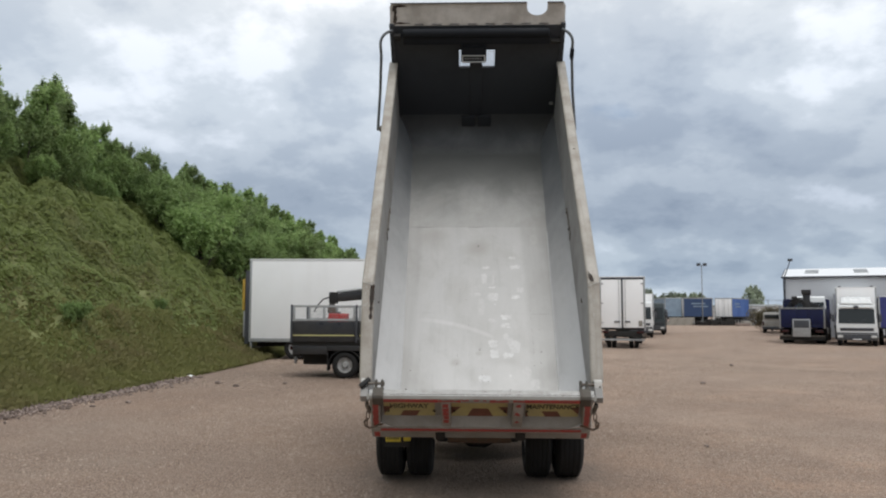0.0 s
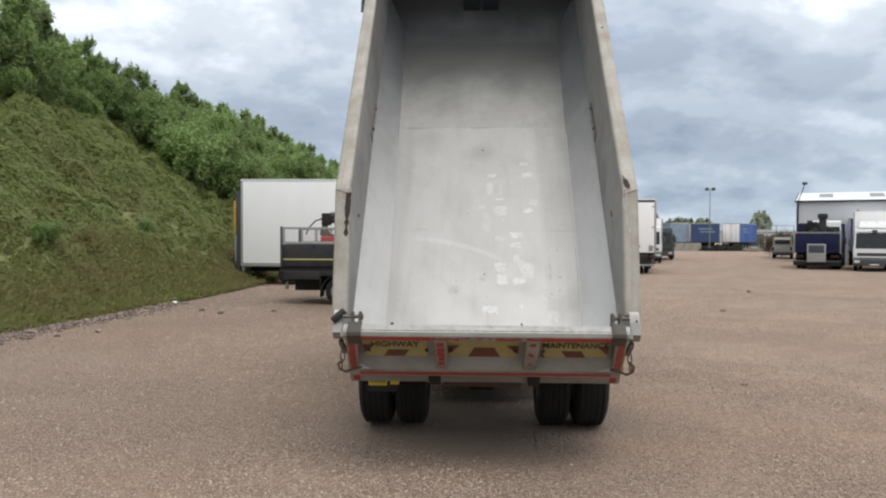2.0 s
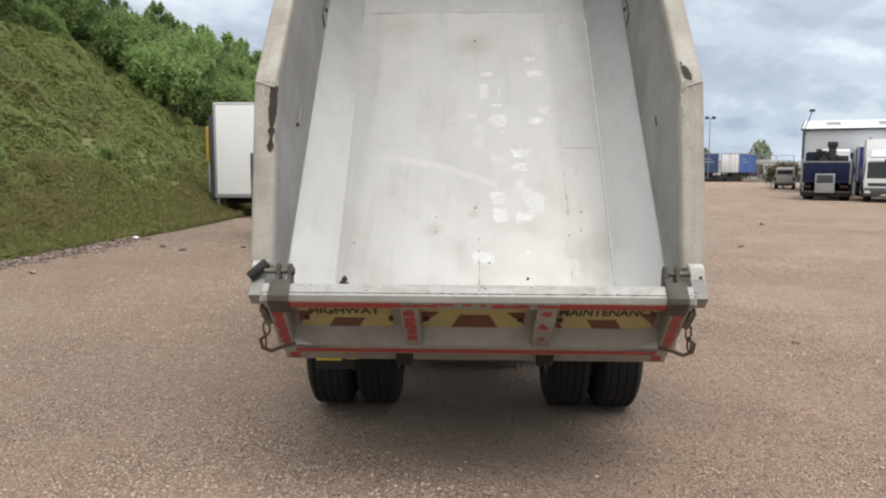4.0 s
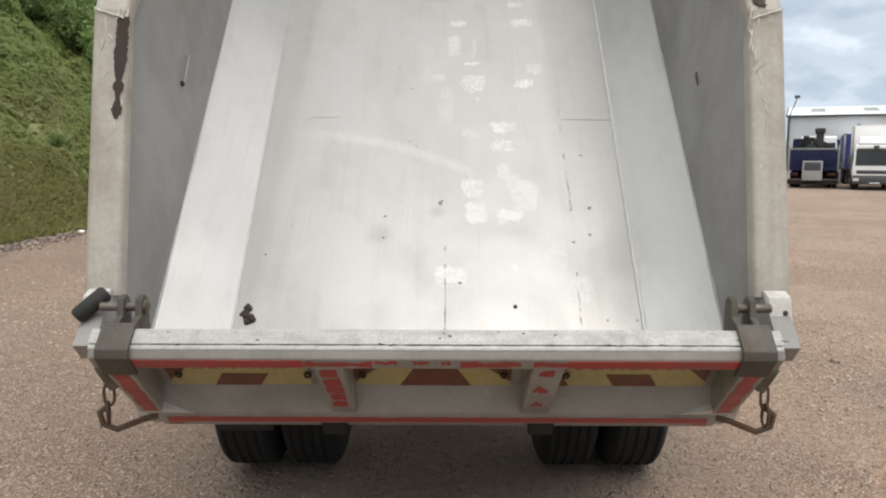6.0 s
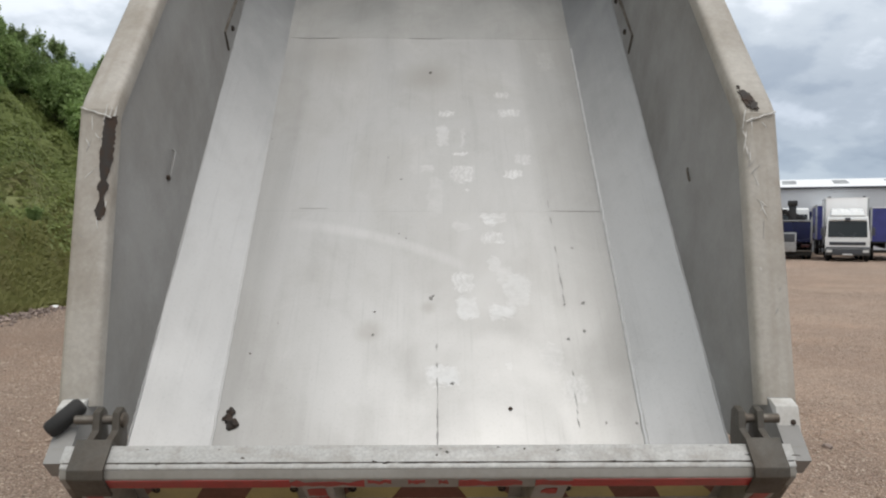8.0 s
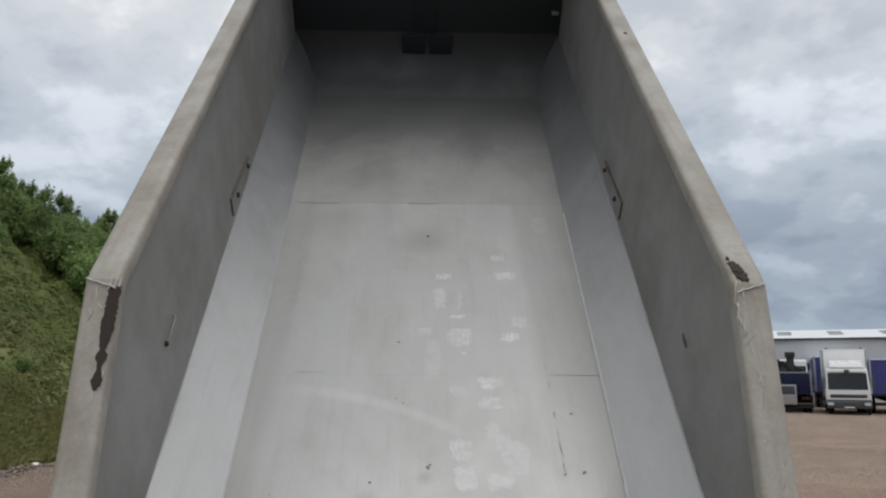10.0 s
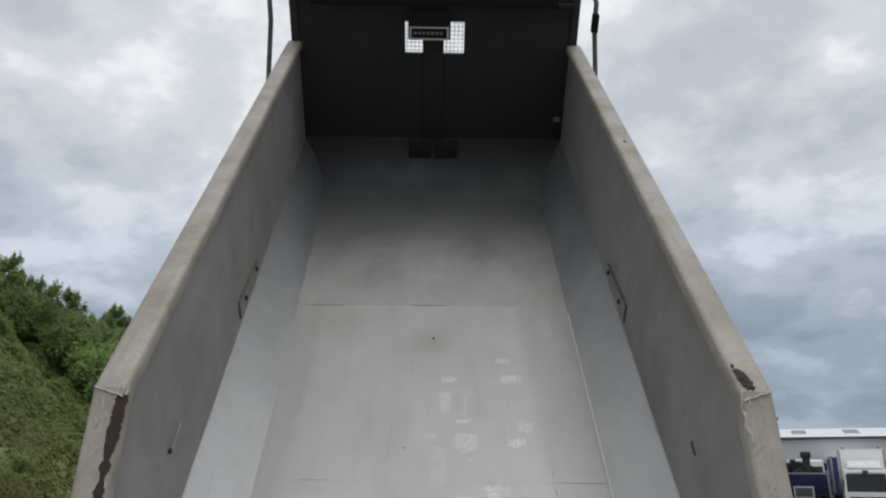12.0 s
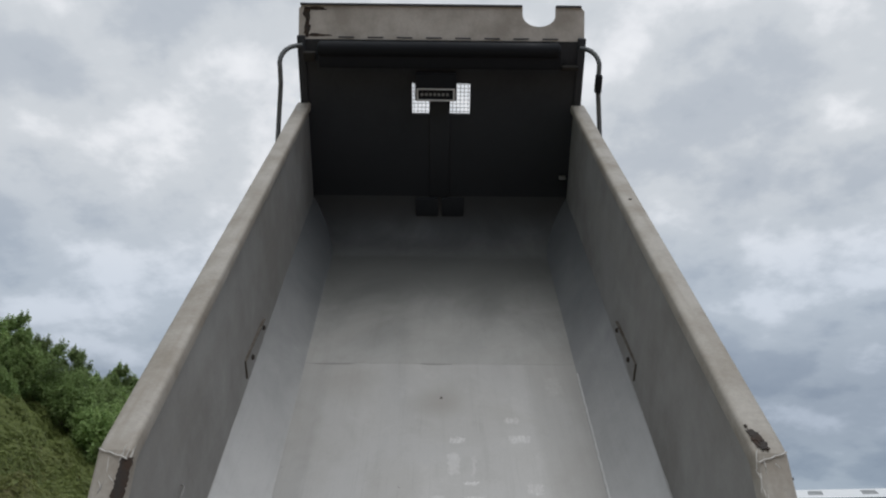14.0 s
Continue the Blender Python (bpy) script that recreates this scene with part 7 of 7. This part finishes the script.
part("lamp_head", box(0.46, 0.80, -0.05, 0.3, 6.5, 6.72, 0.03), DARK_TRIM, lampost)

# twin floodlight mast
mast = thing("floodlight_mast", "tall grey mast with twin floodlights", "lamp", pose(34.3, 104.0, 0))
part("pole", tube([(0, 0, 0), (0, 0, 8.9)], 0.09, 10, None, 0.05), GALV, mast)
part("cross_arm", tube([(-0.45, 0, 8.85), (0.45, 0, 8.85)], 0.04, 8), GALV, mast)
for s in (-1, 1):
    part("lamp_head", box(s * 0.46 - 0.23, s * 0.46 + 0.23, -0.3, 0.2, 8.74, 9.16, 0.06), DARK_TRIM, mast, "dark floodlight head")

# wire mesh fence behind the far trailers
fence = thing("wire_fence", "tall grey wire mesh fence behind the trailers", "fence", pose(20.0, 109.5, 0))
for k in range(12):
    part("fence_post", box(2.6 * k - 0.04, 2.6 * k + 0.04, -0.04, 0.04, 0.0, 3.9, 0.008), GALV, fence)
for z in (0.3, 2.0, 3.82):
    part("fence_rail", box(0.0, 28.6, -0.02, 0.02, z - 0.03, z + 0.03, 0.006), GALV, fence)
strands = None
for k in range(96):
    strands = box(0.3 * k - 0.006, 0.3 * k + 0.006, 0.022, 0.034, 0.2, 3.85, bm=strands)
part("mesh_wire", strands, GALV, fence, "", None, 0)

# trees beyond the yard
FAR = [tree_kind("tree", "broadleaf tree beyond the yard", 61 + k, 5.8, 2.6, 5500, 0.17, group="trees beyond the yard") for k in range(2)]
for k in range(2):
    for ob in FAR[k].children:
        if ob.name.startswith("crown"):
            ob.data.materials[0] = FAR_LEAF
rnd = random.Random(9)
spots = [(30.0, 125, 0.98), (32.5, 128, 0.93), (36.5, 126, 0.84), (39.5, 127, 0.80), (41.8, 130, 0.85), (27.5, 127, 0.9), (48.6, 122, 1.02), (34.6, 129, 0.82), (38.2, 130, 0.84), (24.5, 131, 0.85), (21.0, 132, 0.9), (17.0, 134, 0.8), (12, 136, 0.9), (7, 136, 0.8), (1, 138, 0.85), (-5, 137, 0.9)]
for i, (x, y, s) in enumerate(spots):
    m = pose(x, y, 0, 0, 0, rnd.uniform(0, 360))
    if i < 2:
        FAR[i].matrix_world = m @ Matrix.Scale(s, 4)
    else:
        c = copy_thing(FAR[i % 2], m)
        wide = 1.45 if x < 45 else 0.92
        c.scale = (s * wide, s * wide, s)
scrub = tree_kind("bush", "brown-green scrub behind the pickup", 81, 1.5, 1.4, 3500, 0.06, True)
for ob in scrub.children:
    if ob.name.startswith("crown"):
        ob.data.materials[0] = SCRUB_LEAF
scrub.matrix_world = pose(31.0, 70.5, 0.0)
for x, y, s in ((30.2, 71.5, 0.95), (32.0, 72.0, 0.9)):
    copy_thing(scrub, pose(x, y, 0, 0, 0, 90 * s)).scale = (1.1 * s, 1.1 * s, 1.4 * s)
scrub.scale = (1.1, 1.1, 1.45)


# ---- loose stones ----
def stone_cloud(name, spots, mat, seed):
    """Many angular stones in one mesh: a squashed, jittered octahedron each."""
    rng = np.random.default_rng(seed)
    p = np.asarray(spots, float)
    n = len(p)
    base = np.array([(1, 0, 0), (0, 1, 0), (-1, 0, 0), (0, -1, 0), (0, 0, 1), (0, 0, -1)], float)
    tri = np.array([(0, 1, 4), (1, 2, 4), (2, 3, 4), (3, 0, 4), (1, 0, 5), (2, 1, 5), (3, 2, 5), (0, 3, 5)])
    v = base[None] * (1 + rng.uniform(-0.35, 0.35, (n, 6, 1)))
    v[:, :, 2] *= rng.uniform(0.4, 0.75, (n, 1))
    v += rng.uniform(-0.25, 0.25, (n, 6, 3))
    a = rng.uniform(0, 2 * np.pi, n)
    c, s = np.cos(a)[:, None], np.sin(a)[:, None]
    x, y = v[:, :, 0] * c - v[:, :, 1] * s, v[:, :, 0] * s + v[:, :, 1] * c
    v[:, :, 0], v[:, :, 1] = x, y
    v = v * p[:, 3][:, None, None] + p[:, None, :3]
    faces = (np.arange(n)[:, None, None] * 6 + tri[None]).reshape(-1, 3)
    me = bpy.data.meshes.new(name)
    me.vertices.add(n * 6)
    me.vertices.foreach_set("co", v.reshape(-1))
    me.loops.add(len(faces) * 3)
    me.loops.foreach_set("vertex_index", faces.reshape(-1).astype(np.int32))
    me.polygons.add(len(faces))
    me.polygons.foreach_set("loop_start", np.arange(0, len(faces) * 3, 3, dtype=np.int32))
    me.update(calc_edges=True)
    me.materials.append(mat)
    return part_mesh(name, me)


def loose_stones():
    rng = np.random.default_rng(12)
    n = 150000
    y = -1.4 + 26 * rng.random(n) ** 2.5
    y -= np.abs(rng.normal(0, 1.3, n)) * np.clip(1.0 - (y + 1.4) / 2.5, 0.0, 1.0)
    x = rng.normal(0, 1, n) * (3.2 + 0.33 * np.maximum(y, 0)) + rng.uniform(-1.5, 1.5, n)
    size = 0.006 + 0.013 * rng.random(n) ** 3 + 0.0007 * np.maximum(y, 0)
    clump = np.array([noise.noise(Vector((a * 0.35, b * 0.35, 1.0))) + 0.4 * noise.noise(Vector((a * 1.3, b * 1.3, 2.0))) for a, b in zip(x, y)])
    keep = (clump + rng.uniform(-0.35, 0.35, n) > 0.0) & (x > -8.3) & (x < 14) & (np.hypot((x - 0.1) / 1.1, y - 1.7) + 0.8 * clump + rng.uniform(-0.5, 0.5, n) > 1.75)
    z = np.array([min(0.05 * max(0.0, 1 - max(abs(a), abs(b - 8)) / 40) * noise.noise(Vector((a * 0.22, b * 0.22, 0))) - 0.012 * max(0.0, 1 - max(abs(a), abs(b - 8)) / 40), 0.012) for a, b in zip(x, y)])
    spots = np.stack([x, y, z + size * 0.15, size], 1)[keep]
    ob = stone_cloud("loose_gravel", spots, PEBBLE, 2)
    tagged(ob, "loose pale and brown gravel stones on the yard", "gravel", kind="stuff")
    # rubble along the foot of the bank
    m = 5200
    yy = 4 + 10.4 * rng.random(m) ** 1.15
    off = rng.normal(0.30, 0.30, m)
    s = 0.016 + 0.05 * rng.random(m) ** 2.2
    xx = np.array([toe(b) for b in yy]) + off
    zz = np.maximum(0, 0.06 - 0.09 * np.abs(off - 0.05)) + s * 0.2
    ob = stone_cloud("bank_rubble", np.stack([xx, yy, zz, s], 1), RUBBLE, 3)
    tagged(ob, "strip of broken stone along the foot of the bank", "rubble", kind="stuff")


loose_stones()


def lone_stone(x, y, r, mat, name, label, category, flat=0.5):
    bm = bmesh.new()
    bmesh.ops.create_icosphere(bm, subdivisions=2, radius=1)
    for v in bm.verts:
        v.co *= 1 + 0.35 * noise.noise(v.co * 1.3 + Vector((x, y, 0)))
        v.co = Vector((v.co.x * r, v.co.y * r * 0.7, max(v.co.z, -0.6) * r * flat))
    ob = part(name, bm, mat, None, "", pose(x, y, r * flat * 0.5, 0, 0, 30 * x), 30)
    tagged(ob, label, category)


lone_stone(-8.35, 14.3, 0.13, LITTER, "litter", "crumpled white litter at the foot of the bank", "litter", 0.4)
for x, y, r in ((-6.9, 12.5, 0.11), (-6.2, 11.8, 0.09), (-5.1, 12.6, 0.07), (-7.4, 8.2, 0.08), (6.4, 13.5, 0.08), (9.6, 20.5, 0.1), (3.4, 3.6, 0.05)):
    lone_stone(x, y, r, RUBBLE, "stone", "loose brown stone lying on the gravel", "stone")
